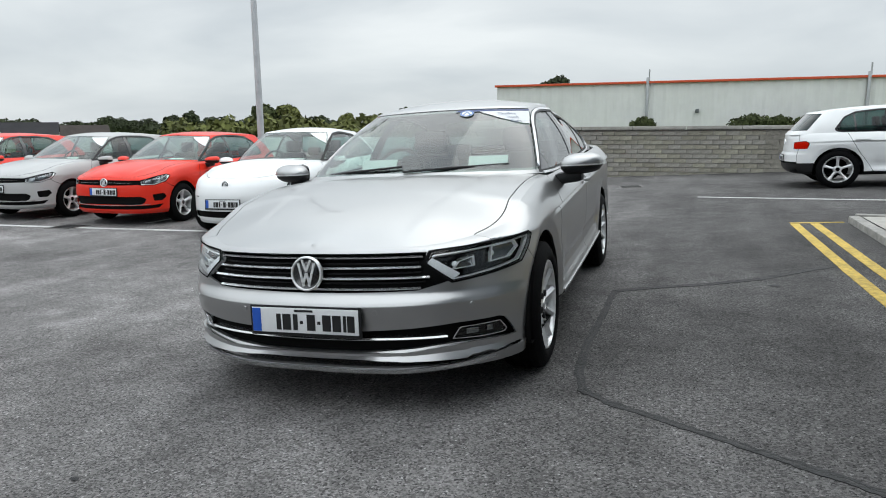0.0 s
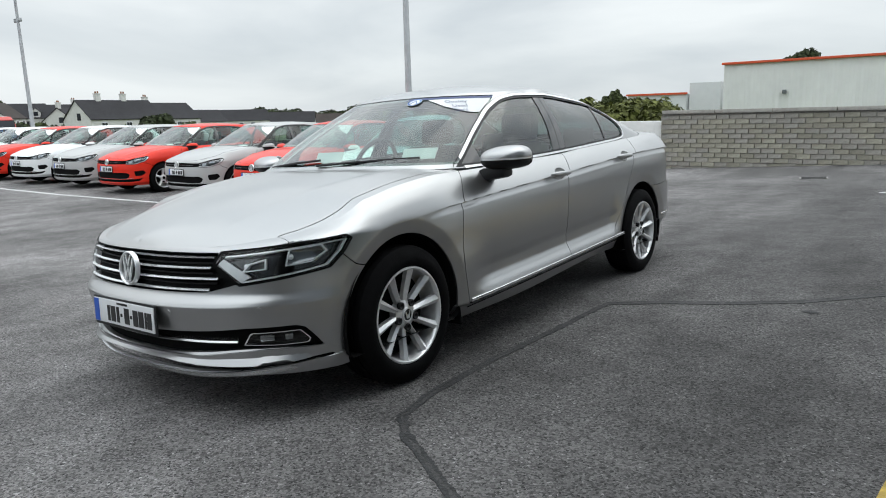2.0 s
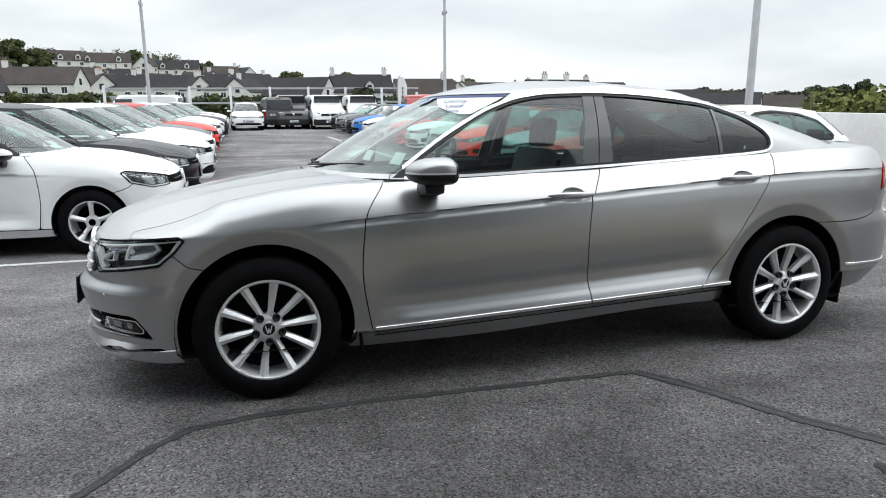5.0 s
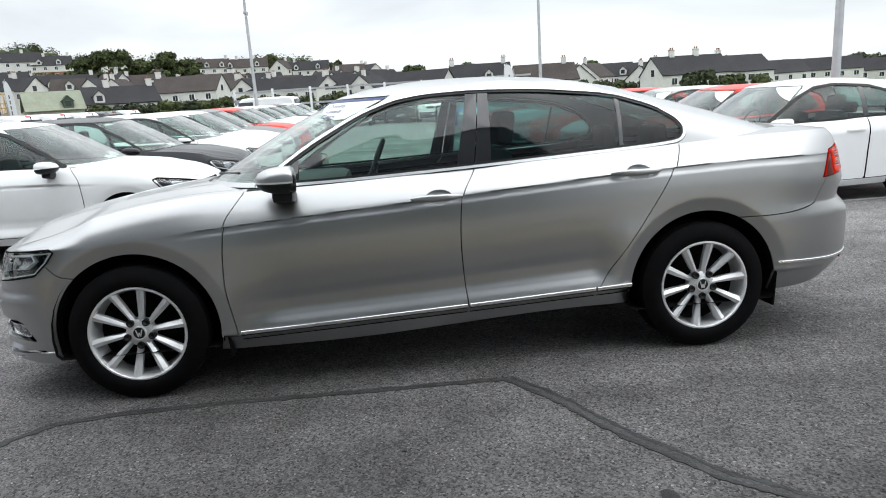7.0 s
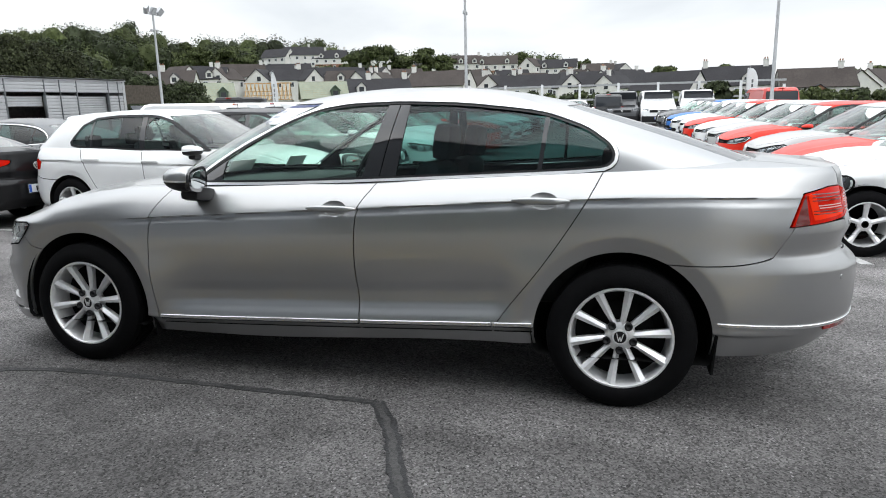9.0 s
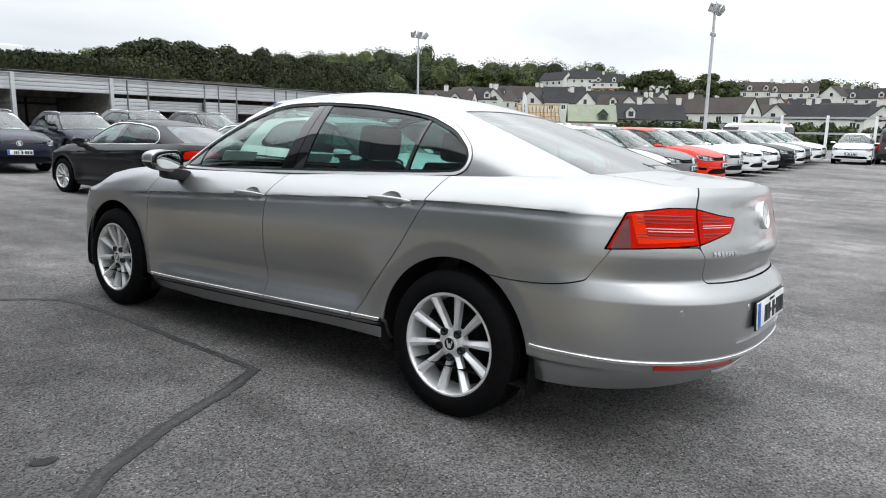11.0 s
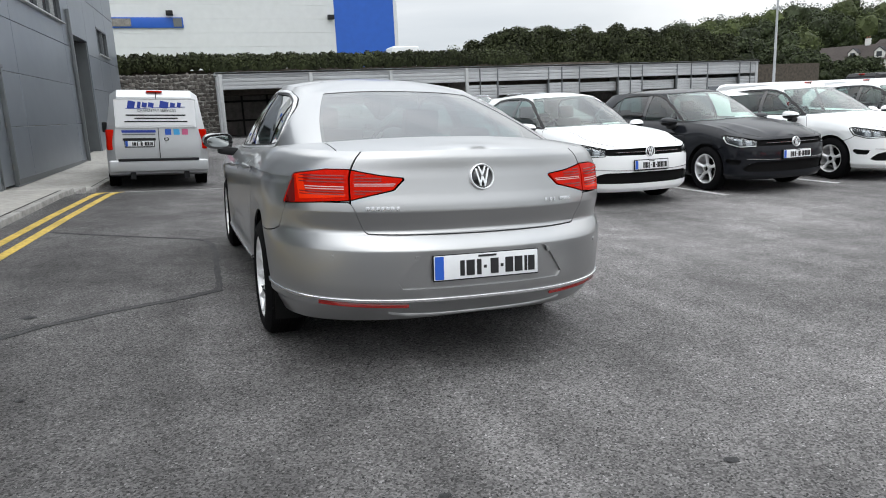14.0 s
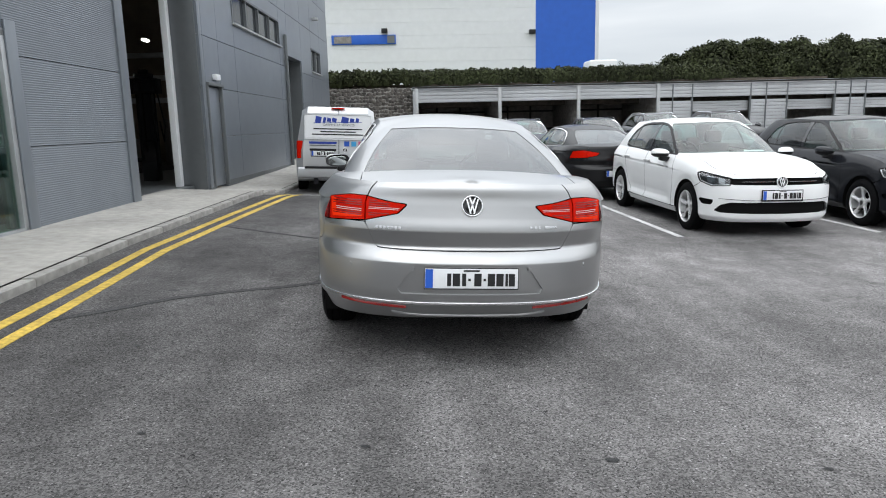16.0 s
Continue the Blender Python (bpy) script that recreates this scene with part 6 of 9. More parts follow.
def drain(x, y, rz):
    t = thing("drain_cover", slope_at(x, y) @ pose(0, 0, 0, 0, 0, rz), "dark iron drain cover set in tarmac", "drain")
    part("frame", boxes(((0.46, 0.46, 0.012), (0, 0, 0.001), None, 0.003)), M["disc"], t)
    for i in range(7):
        part("bar", boxes(((0.40, 0.03, 0.012), (0, -0.18 + i * 0.06, 0.006), None, 0.002)), M["black"], t)


drain(-7.45, 4.65, 4)
drain(0.6, 11.6, 10)
random.seed(5)
SPOT = bpy.data.meshes.new("tarmac_spot")
bm = bmesh.new()
bmesh.ops.create_circle(bm, cap_ends=True, segments=14, radius=1.0)
for v in bm.verts:
    f = 0.75 + 0.4 * random.random()
    v.co.x *= f
    v.co.y *= f
bm.to_mesh(SPOT)
bm.free()
SPOT.materials.append(M["seal"])
for x, y, r in [(2.21, 2.02, 0.045), (2.55, 4.3, 0.03), (1.0, 5.3, 0.028), (0.1, 5.55, 0.02), (0.55, 4.75, 0.022), (-0.5, 4.9, 0.03), (0.75, 5.9, 0.02), (1.55, 4.6, 0.02), (-0.9, 5.5, 0.025), (1.2, 5.75, 0.018), (-1.4, 5.0, 0.02), (0.3, 6.1, 0.016), (2.0, 3.4, 0.02), (1.6, -1.9, 0.02), (2.4, -1.2, 0.018), (0.2, -1.9, 0.022), (-0.6, -1.6, 0.02), (1.7, 1.2, 0.014)]:
    o = new("tarmac_spot", SPOT)
    o.matrix_basis = slope_at(x, y) @ Matrix.Translation((0, 0, 0.004)) @ Matrix.Diagonal((r, r * 0.7, 1, 1))
    tagged(o, "small dark oil spot on the tarmac", "stain", group="oil spots", kind="structure")


# ---- footpath and workshop building ----
KERB = [(3.42, 5.64), (3.33, 2.40), (3.30, 0.30), (2.85, -5.80), (2.72, -8.0), (1.75, -22.8)]


def wall_x(y):
    return 4.62 + 0.066 * y


def kerb_x(y):
    return float(np.interp(y, [p[1] for p in KERB][::-1], [p[0] for p in KERB][::-1]))


def footpath():
    bm = bmesh.new()
    ys = np.linspace(5.50, -22.8, 60)
    rows = []
    for y in ys:
        k, w = kerb_x(y) + 0.125, wall_x(y) + 0.25 if y < 3.6 else 9.0
        xs = [k, k + (w - k) * 0.33, k + (w - k) * 0.66, w]
        rows.append([bm.verts.new((x, y, gz(x, y) + 0.075)) for x in xs])
    for a, b in zip(rows, rows[1:]):
        for i in range(3):
            bm.faces.new((a[i], a[i + 1], b[i + 1], b[i]))
    bmesh.ops.recalc_face_normals(bm, faces=bm.faces[:])
    fp = tagged(part("pavement", bm, M["concrete"], None), "pale concrete footpath along the workshop", "footpath", kind="structure")
    y = 5.60
    kb = None
    stone = boxes(((0.125, 0.91, 0.20), (0, 0, -0.02), None, 0.018, 2))
    me = bpy.data.meshes.new("kerb_stone")
    stone.to_mesh(me)
    stone.free()
    me.materials.append(M["kerb"])
    i = 0
    while y > -22:
        ym = y - 0.46
        x0, x1 = kerb_x(y), kerb_x(y - 0.92)
        ob = new("kerb_stone", me)
        ob.parent = fp
        ob.matrix_basis = Matrix.Translation(((x0 + x1) / 2 + 0.0625, ym, gz(kerb_x(ym), ym) - 0.005)) @ Matrix.Rotation(math.atan2(x1 - x0, 0.92) * 1.0, 4, "Z")
        y -= 0.92
    for k in range(6):
        ob = new("kerb_stone", me)
        ob.parent = fp
        x = 3.42 + 0.46 + 0.92 * k
        ob.matrix_basis = Matrix.Translation((x + 0.08, 5.64, gz(x, 5.6) - 0.005)) @ Matrix.Rotation(radians(90), 4, "Z")
    # thin dark joints across the path
    for yy in (3.0, 0.6, -1.8, -4.2, -6.6, -9.0, -11.4):
        bm = boxes(((wall_x(yy) - kerb_x(yy) - 0.16, 0.012, 0.004), ((wall_x(yy) + kerb_x(yy)) / 2 + 0.08, yy, gz((wall_x(yy) + kerb_x(yy)) / 2, yy) + 0.0765), Matrix.Rotation(-0.0466, 3, "Y")))
        part("path_joint", bm, M["trimgrey"], fp)


footpath()


def workshop():
    """The grey clad building; local x runs along the wall from its near end, y into the building."""
    ang = math.atan2(0.066, 1)
    # local: u along -y, v outwards = towards the lot
    L, HT, T = 26.6, 7.3, 0.25
    y_start = 3.8
    org = Vector((wall_x(y_start), y_start, 0.0))
    du = Vector((-0.066, -1, 0)).normalized()
    dv = Vector((1, -0.066, 0)).normalized()
    m = Matrix((du, dv, Vector((0, 0, 1)))).transposed().to_4x4()
    m.translation = org
    U = lambda y: (y_start - y) * math.hypot(1, 0.066)
    root = thing("workshop_building", m, "large grey metal-clad workshop with open roller door", "building", kind="structure")
    z0 = 0.16
    # openings: y from, y to, sill, head
    ops = [("entrance", 3.0, -0.47, z0, 2.52), ("bay", -3.40, -6.65, z0, 4.7), ("door", -6.92, -7.86, z0, 2.27), ("win", -9.10, -13.75, 3.78, 4.52), ("bay2", -14.8, -16.95, z0, 3.62), ("win2", -18.85, -20.7, 3.42, 4.28)]
    edges = sorted({0.0, L, *[U(o[1]) for o in ops], *[U(o[2]) for o in ops]})
    specs = []
    zs_all = [z0 - 0.4, HT]
    k = 0
    seams = [1.23, 2.24, 3.25, 4.9, 6.1]
    for a, b in zip(edges, edges[1:]):
        mid = (a + b) / 2
        cut = [(o[3], o[4]) for o in ops if U(o[1]) < mid < U(o[2])]
        spans = [(z0 - 0.4, HT)]
        for lo, hi in cut:
            nxt = []
            for s, e in spans:
                if lo > s + 0.01:
                    nxt.append((s, lo)) if lo > z0 + 0.01 else None
                nxt.append((hi, e))
            spans = nxt
        ribbed = b <= U(-3.40) + 0.01
        for s, e in spans:
            brk = [s] + [z for z in seams if s + 0.05 < z < e - 0.05] + [e]
            n = max(1, round((b - a) / 4.6))
            for i in range(n):
                for za, zb in zip(brk, brk[1:]):
                    ua, ub = a + (b - a) * i / n, a + (b - a) * (i + 1) / n
                    bm = bmesh.new()
                    w, h = ub - ua - 0.008, zb - za - 0.010
                    if ribbed and h > 0.4:
                        nr = max(2, int(h / 0.0135))
                        pr = []
                        for r in range(nr + 1):
                            z = -h / 2 + h * r / nr
                            pr.append((0.0 if r % 2 else -0.0032, z))
                        vs = [(bm.verts.new((-w / 2, y, z)), bm.verts.new((w / 2, y, z))) for y, z in pr]
                        for (p, q), (r_, s_) in zip(vs, vs[1:]):
                            bm.faces.new((p, q, s_, r_))
                        box(bm, (w, T - 0.02, h), (0, T / 2, 0))
                        bm.transform(Matrix.Translation(((ua + ub) / 2, 0, (za + zb) / 2)))
                    else:
                        box(bm, (w, T, h), (0, 0, 0), None, 0.006, 1)
                        bm.transform(Matrix.Translation(((ua + ub) / 2, T / 2 - 0.004, (za + zb) / 2)))
                    part("wall_panel", shade(bm, 8 if ribbed else 25), M["clad"] if ribbed else M["cladsmooth"], root)
    part("wall_core", boxes(*[((b - a + 0.0, 0.05, e - s), ((a + b) / 2, T - 0.02, (s + e) / 2)) for a, b in zip(edges, edges[1:]) for s, e in [(max([o[4] for o in ops if U(o[1]) < (a + b) / 2 < U(o[2])] + [z0 - 0.4]), HT)]]), M["trimgrey"], root)
    part("eaves_trim", boxes(((L + 0.1, 0.16, 0.22), (L / 2, 0.02, HT + 0.08), None, 0.02)), M["trimgrey"], root)
    part("base_trim", boxes(*[((b - a, 0.03, 0.10), ((a + b) / 2, -0.012, z0 + 0.06)) for a, b in zip(edges, edges[1:]) if not any(U(o[1]) < (a + b) / 2 < U(o[2]) and o[3] == z0 for o in ops)]), M["trimgrey"], root)
    # body behind: floor, roof, back and ends
    part("roof", boxes(((L, 14, 0.15), (L / 2, 7.2, HT + 0.0))), M["trimgrey"], root)
    # back wall coloured near-black to carry the hall's unlit gloom
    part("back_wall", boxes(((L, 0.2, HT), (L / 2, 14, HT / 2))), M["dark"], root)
    part("end_wall", boxes(((0.2, 14, HT + 0.1), (L + 0.02, 7.2, HT / 2 - 0.05))), M["clad"], root)
    part("end_wall", boxes(((0.2, 14, HT + 0.1), (-0.02, 7.2, HT / 2 - 0.05))), M["clad"], root)
    part("floor_slab", boxes(((L - 0.3, 13.6, 0.2), (L / 2, 7.1, 0.16))), M["trimgrey"], root)
    # roller door bay: reveals, white guide, workshop kit inside
    for u, s in ((U(-3.40), 1), (U(-6.65), -1)):
        part("reveal", boxes(((0.05, 0.55, 4.5), (u + s * 0.03, 0.30, 2.4), None, 0.005)), M["trimgrey"], root)
        part("door_guide", boxes(((0.16, 0.12, 4.5), (u + s * 0.13, 0.56, 2.4), None, 0.01)), M["white"], root)
    part("door_drum", boxes(((3.1, 0.4, 0.4), (U(-5.02), 0.7, 4.72), None, 0.08)), M["trimgrey"], root)
    part("partition", boxes(((0.15, 13.0, HT - 0.4), (U(-15.2), 7.2, HT / 2))), M["partition"], root, "pale brown inner partition wall")
    for z in (2.35, 3.05, 3.75):
        part("wall_rail", boxes(((0.10, 9.0, 0.16), (U(-15.05), 6.0, z), None, 0.01)), M["shedpost"], root)
    for v in (1.6, 3.6, 5.6):
        part("column", boxes(((0.22, 0.22, 5.8), (U(-14.9), v, 3.0), None, 0.01)), M["trimgrey"], root)
    part("tool_cabinet", boxes(((0.6, 1.2, 1.5), (U(-14.3), 3.2, 1.0), None, 0.02), ((0.5, 1.0, 0.9), (U(-14.2), 4.8, 0.7), None, 0.02)), M["disc"], root)
    lp = part("lift_post", boxes(((0.26, 0.34, 2.35), (U(-8.1), 1.75, 1.45), None, 0.02), ((0.40, 0.62, 0.34), (U(-8.1), 1.75, 2.35), None, 0.04), ((0.12, 0.2, 0.18), (U(-8.1), 1.75, 2.62), None, 0.02)), M["gloss"], root, "black vehicle lift column")
    part("lift_arm", boxes(((0.12, 1.2, 0.10), (U(-8.1), 2.2, 0.75), None, 0.02)), M["black"], lp)
    for q in (0.16, -0.10):
        bm = bmesh.new()
        tube(bm, [(U(-8.1) + q, 1.55, 2.2), (U(-8.1) + q * 2.0, 1.5, 1.5), (U(-8.1) + q * 1.2, 1.5, 1.15), (U(-8.1) + q * 0.6, 1.52, 1.6)], 0.018, 6)
        part("hose", shade(bm), M["black"], lp)
    part("strip_lamp", boxes(((0.30, 0.09, 0.07), (U(-11.4), 3.0, 3.75), None, 0.02)), M["lamp_on"], root, "lit strip lamp")
    for ua, ub in ((U(-3.40) - 0.26, U(-3.40) - 0.004), (U(-0.47) + 0.004, U(-0.47) + 0.20), (U(-6.65) + 0.004, U(-6.65) + 0.16)):
        part("edge_flashing", boxes(((ub - ua, 0.03, HT - 0.3 if ua > U(-1.5) else 2.5), ((ua + ub) / 2, -0.014, (HT + 0.1) / 2 if ua > U(-1.5) else 1.36), None, 0.008)), M["cladsmooth"], root)
    for u in (U(-4.4), U(-5.9)):
        part("lift_post", boxes(((0.22, 0.28, 3.0), (u, 3.4, 1.75), None, 0.02), ((0.3, 0.4, 0.25), (u, 3.3, 3.1), None, 0.02), ((0.12, 0.9, 0.1), (u, 2.9, 0.9), None, 0.02)), M["black"], root)
    part("work_bench", boxes(((4.5, 0.7, 0.08), (U(-5.4), 7.2, 1.1)), ((4.5, 0.06, 1.4), (U(-5.4), 7.6, 2.0)), ((4.3, 0.5, 0.8), (U(-5.4), 7.25, 0.65))), M["slat"], root)
    part("shelf_rack", boxes(*[((3.4, 0.5, 0.05), (U(-5.2), 8.4, z)) for z in (1.0, 1.7, 2.4, 3.1)], *[((0.08, 0.5, 3.2), (U(-5.2) + dx, 8.4, 1.7)) for dx in (-1.7, 0, 1.7)]), M["disc"], root)
    part("strip_lamp", boxes(((1.5, 0.09, 0.07), (U(-5.0), 5.0, 4.1), None, 0.02)), M["lamp_on"], root, "lit strip lamp")
    # personnel door
    uc = (U(-6.92) + U(-7.86)) / 2
    d = part("personnel_door", boxes(((0.86, 0.05, 2.06), (uc, 0.06, z0 + 1.06), None, 0.008)), M["cladsmooth"], root, "flush grey personnel door")
    for dx in (-0.455, 0.455):
        part("door_frame", boxes(((0.06, 0.12, 2.14), (uc + dx, 0.02, z0 + 1.08), None, 0.006)), M["trimgrey"], d)
    part("door_frame", boxes(((0.98, 0.14, 0.06), (uc, 0.0, z0 + 2.14), None, 0.006)), M["trimgrey"], d)
    for z in (0.35, 1.1, 1.85):
        part("hinge", boxes(((0.03, 0.03, 0.1), (uc + 0.42, 0.02, z0 + z), None, 0.004)), M["disc"], d)
    part("door_lever", boxes(((0.11, 0.03, 0.02), (uc - 0.30, 0.015, z0 + 1.05), None, 0.006)), M["disc"], d)
    part("alarm_box", boxes(((0.26, 0.10, 0.12), (uc + 0.10, -0.05, 2.46), None, 0.02)), M["white"], root, "small white box light")
    # windows
    for y0, y1, za, zb, n in ((-9.10, -13.75, 3.78, 4.52, 4), (-18.85, -20.7, 3.42, 4.28, 2)):
        a, b = U(y0), U(y1)
        wd = part("window_frame", boxes(((b - a, 0.10, 0.05), ((a + b) / 2, 0.03, za + 0.025)), ((b - a, 0.10, 0.05), ((a + b) / 2, 0.03, zb - 0.025)), *[((0.05, 0.10, zb - za), (a + (b - a) * i / n, 0.03, (za + zb) / 2)) for i in range(n + 1)]), M["trimgrey"], root)
        part("window_sill", boxes(((b - a + 0.1, 0.12, 0.03), ((a + b) / 2, -0.03, za - 0.015), None, 0.005)), M["shedpost"], wd)
        for i in range(n):
            part("pane", boxes((((b - a) / n - 0.06, 0.02, zb - za - 0.09), (a + (b - a) * (i + 0.5) / n, 0.06, (za + zb) / 2))), M["pane"], wd)
    # second bay with a shut door set back
    a, b = U(-14.8), U(-16.95)
    part("roller_shutter", boxes(*[((b - a, 0.05, 0.10), ((a + b) / 2, 0.5, z0 + 0.06 + 0.115 * i), None, 0.012) for i in range(30)]), M["trimgrey"], root)
    for u, s in ((a, 1), (b, -1)):
        part("reveal", boxes(((0.05, 0.5, 3.5), (u + s * 0.03, 0.28, 1.85))), M["trimgrey"], root)
    # glazed entrance
    a, b = U(3.0), U(-0.47)
    part("entrance_frame", boxes(((b - a, 0.1, 0.09), ((a + b) / 2, 0.04, 2.47), None, 0.008), ((b - a, 0.1, 0.12), ((a + b) / 2, 0.04, z0 + 0.1), None, 0.008), *[((0.08, 0.1, 2.35), (a + 0.04 + (b - a - 0.08) * i / 3, 0.04, 1.33), None, 0.008) for i in range(4)]), M["galv"], root, "silver aluminium shop front frame")
    for i in range(3):
        part("entrance_pane", boxes((((b - a) / 3 - 0.1, 0.012, 2.15), (a + (b - a) * (i + 0.5) / 3, 0.05, 1.33))), M["glass"], root)
    part("lobby_wall", boxes(((b - a + 0.4, 0.05, 2.6), ((a + b) / 2, 2.6, 1.4))), M["trimgrey"], root)
    for y, z in ((-19.5, 5.4), (-8.3, 5.2)):
        part("wall_lamp", boxes(((0.16, 0.22, 0.10), (U(y), -0.11, z), None, 0.02), ((0.05, 0.3, 0.05), (U(y), -0.05, z + 0.05))), M["shedpost"], root)
    part("downpipe", boxes(((0.09, 0.09, 4.0), (U(-14.35), -0.06, 2.2), None, 0.02)), M["trimgrey"], root)


workshop()


# ---- block wall, white wall and the cream warehouse behind ----
def block_wall():
    x0, x1, y, base, top = -3.5, 9.5, 15.0, -0.30, 1.12
    w = tagged(part("wall_block", boxes(((x1 - x0, 0.19, top - base), ((x0 + x1) / 2, y + 0.11, (top + base) / 2))), M["mortar"], None), "grey concrete block boundary wall with coping", "wall", kind="structure")
    bl = []
    for v in range(6):
        bm = boxes(((0.288, 0.03 + 0.003 * v, 0.104), (0, 0, 0), None, 0.005, 1))
        me = bpy.data.meshes.new("block")
        bm.to_mesh(me)
        bm.free()
        m = M["block"].copy()
        m.name = "grey_concrete_block_%d" % v
        f = (0.86, 0.94, 1.0, 1.06, 1.14, 0.97)[v]
        for nd in m.node_tree.nodes:
            if nd.type == "MIX" and not nd.inputs[6].is_linked:
                nd.inputs[6].default_value = (0.30 * f, 0.285 * f, 0.245 * f * (1.04 if v % 2 else 0.95), 1)
        me.materials.append(m)
        bl.append(me)
    rng = random.Random(3)
    n = 0
    rest = []
    for r in range(12):
        z = base + 0.062 + r * 0.1155
        x = x0 + (0.15 if r % 2 else 0.0) + 0.145
        while x < x1 - 0.14:
            at = (x, y - 0.002 + rng.uniform(-0.003, 0.003), z)
            if x < 3.4:
                o = new("block", bl[rng.choice([0, 1, 2, 2, 3, 3, 4, 5])])
                o.parent = w
                o.matrix_basis = Matrix.Translation(at)
                n += 1
            else:
                rest.append(((0.288, 0.034, 0.104), at))
            x += 0.30
    o = part("block_course", boxes(*rest), M["block"], w)
    o["kind"] = "stuff"
    for i in range(10):
        part("coping", boxes(((1.28, 0.34, 0.085), (x0 + 0.65 + i * 1.30, y + 0.10, top + 0.045), None, 0.012)), M["concrete"], w, "pale concrete coping")
    for i in range(12):
        o = new("block", bl[i % 6])
        o.parent = w
        o.matrix_basis = Matrix.Translation((x0 - 0.004, y + 0.10, base + 0.062 + i * 0.1155)) @ Matrix.Rotation(radians(90), 4, "Z") @ Matrix.Diagonal((0.66, 1, 1, 1))
    ob = part("wall_white", boxes(((16.0, 0.22, 1.9), (-11.6, 16.4, -0.02), None, 0.02), ((0.22, 1.6, 1.9), (-3.65, 15.9, -0.02), None, 0.02)), M["render"], None)
    tagged(ob, "low white rendered boundary wall", "wall", kind="structure")
    ob = part("apron", boxes(((13.0, 1.1, 0.10), (-10.2, 15.75, gz(-9, 15.7) + 0.0), None, 0.02)), M["concrete"], None)
    tagged(ob, "pale concrete strip along the white wall", "paving", kind="structure")


block_wall()


def cream_warehouse():
    y, x0, x1, top = 53.0, -12.85, 40.0, 4.35
    t = thing("cream_warehouse", Matrix.Identity(4), "cream metal warehouse with a red-orange roof edge", "building", kind="structure")
    n = 60
    bm = bmesh.new()
    vs = []
    for i in range(n * 4 + 1):
        x = x0 + (x1 - x0) * i / (n * 4)
        d = 0.06 if i % 4 in (1, 2) else 0.0
        vs.append((bm.verts.new((x, y - d, -1.5)), bm.verts.new((x, y - d, top))))
    for (a, b), (c, d) in zip(vs, vs[1:]):
        bm.faces.new((a, c, d, b))
    part("wall_sheet", bm, M["cream"], t)
    part("side_wall", boxes(((0.2, 30, top + 1.5), (x0 + 0.1, y + 15, (top - 1.5) / 2))), M["cream"], t)
    part("roof", boxes(((x1 - x0, 30, 0.3), ((x0 + x1) / 2, y + 15.1, top))), M["cream"], t)
    part("eaves_trim", boxes(((x1 - x0 + 0.3, 0.3, 0.17), ((x0 + x1) / 2, y - 0.1, top + 0.085), None, 0.02)), M["orange"], t, "red-orange eaves trim")
    for x in (-0.8, 14.2):
        part("downpipe", boxes(((0.22, 0.22, top + 1.9), (x, y - 0.18, (top - 1.0) / 2), None, 0.05), ((0.1, 0.1, 0.9), (x + 0.1, y - 0.1, top + 0.6))), M["galv"], t)
    for x in (-8.5, 2.9):
        part("wall_lamp", boxes(((0.25, 0.35, 0.3), (x, y - 0.25, 2.2), None, 0.05)), M["trimgrey"], t)
    t = thing("white_shed", Matrix.Identity(4), "low white shed with red corner trim", "building", kind="structure")
    part("wall", boxes(((5.2, 6, 3.6), (-19.6, 60, 0.6))), M["wareW"], t)
    part("roof_trim", boxes(((5.4, 0.2, 0.16), (-19.6, 56.95, 2.45))), M["orange"], t)
    part("gable", boxes(((2.6, 5, 4.6), (-15.6, 60, 1.0))), M["wareW"], t)


cream_warehouse()


# ---- open sheds, gabion wall, hedge and the white and blue warehouse ----
M["shedtube"] = mat("lit_shed_tube", (1.0, 0.98, 0.95), 0.4, emit=0.9)


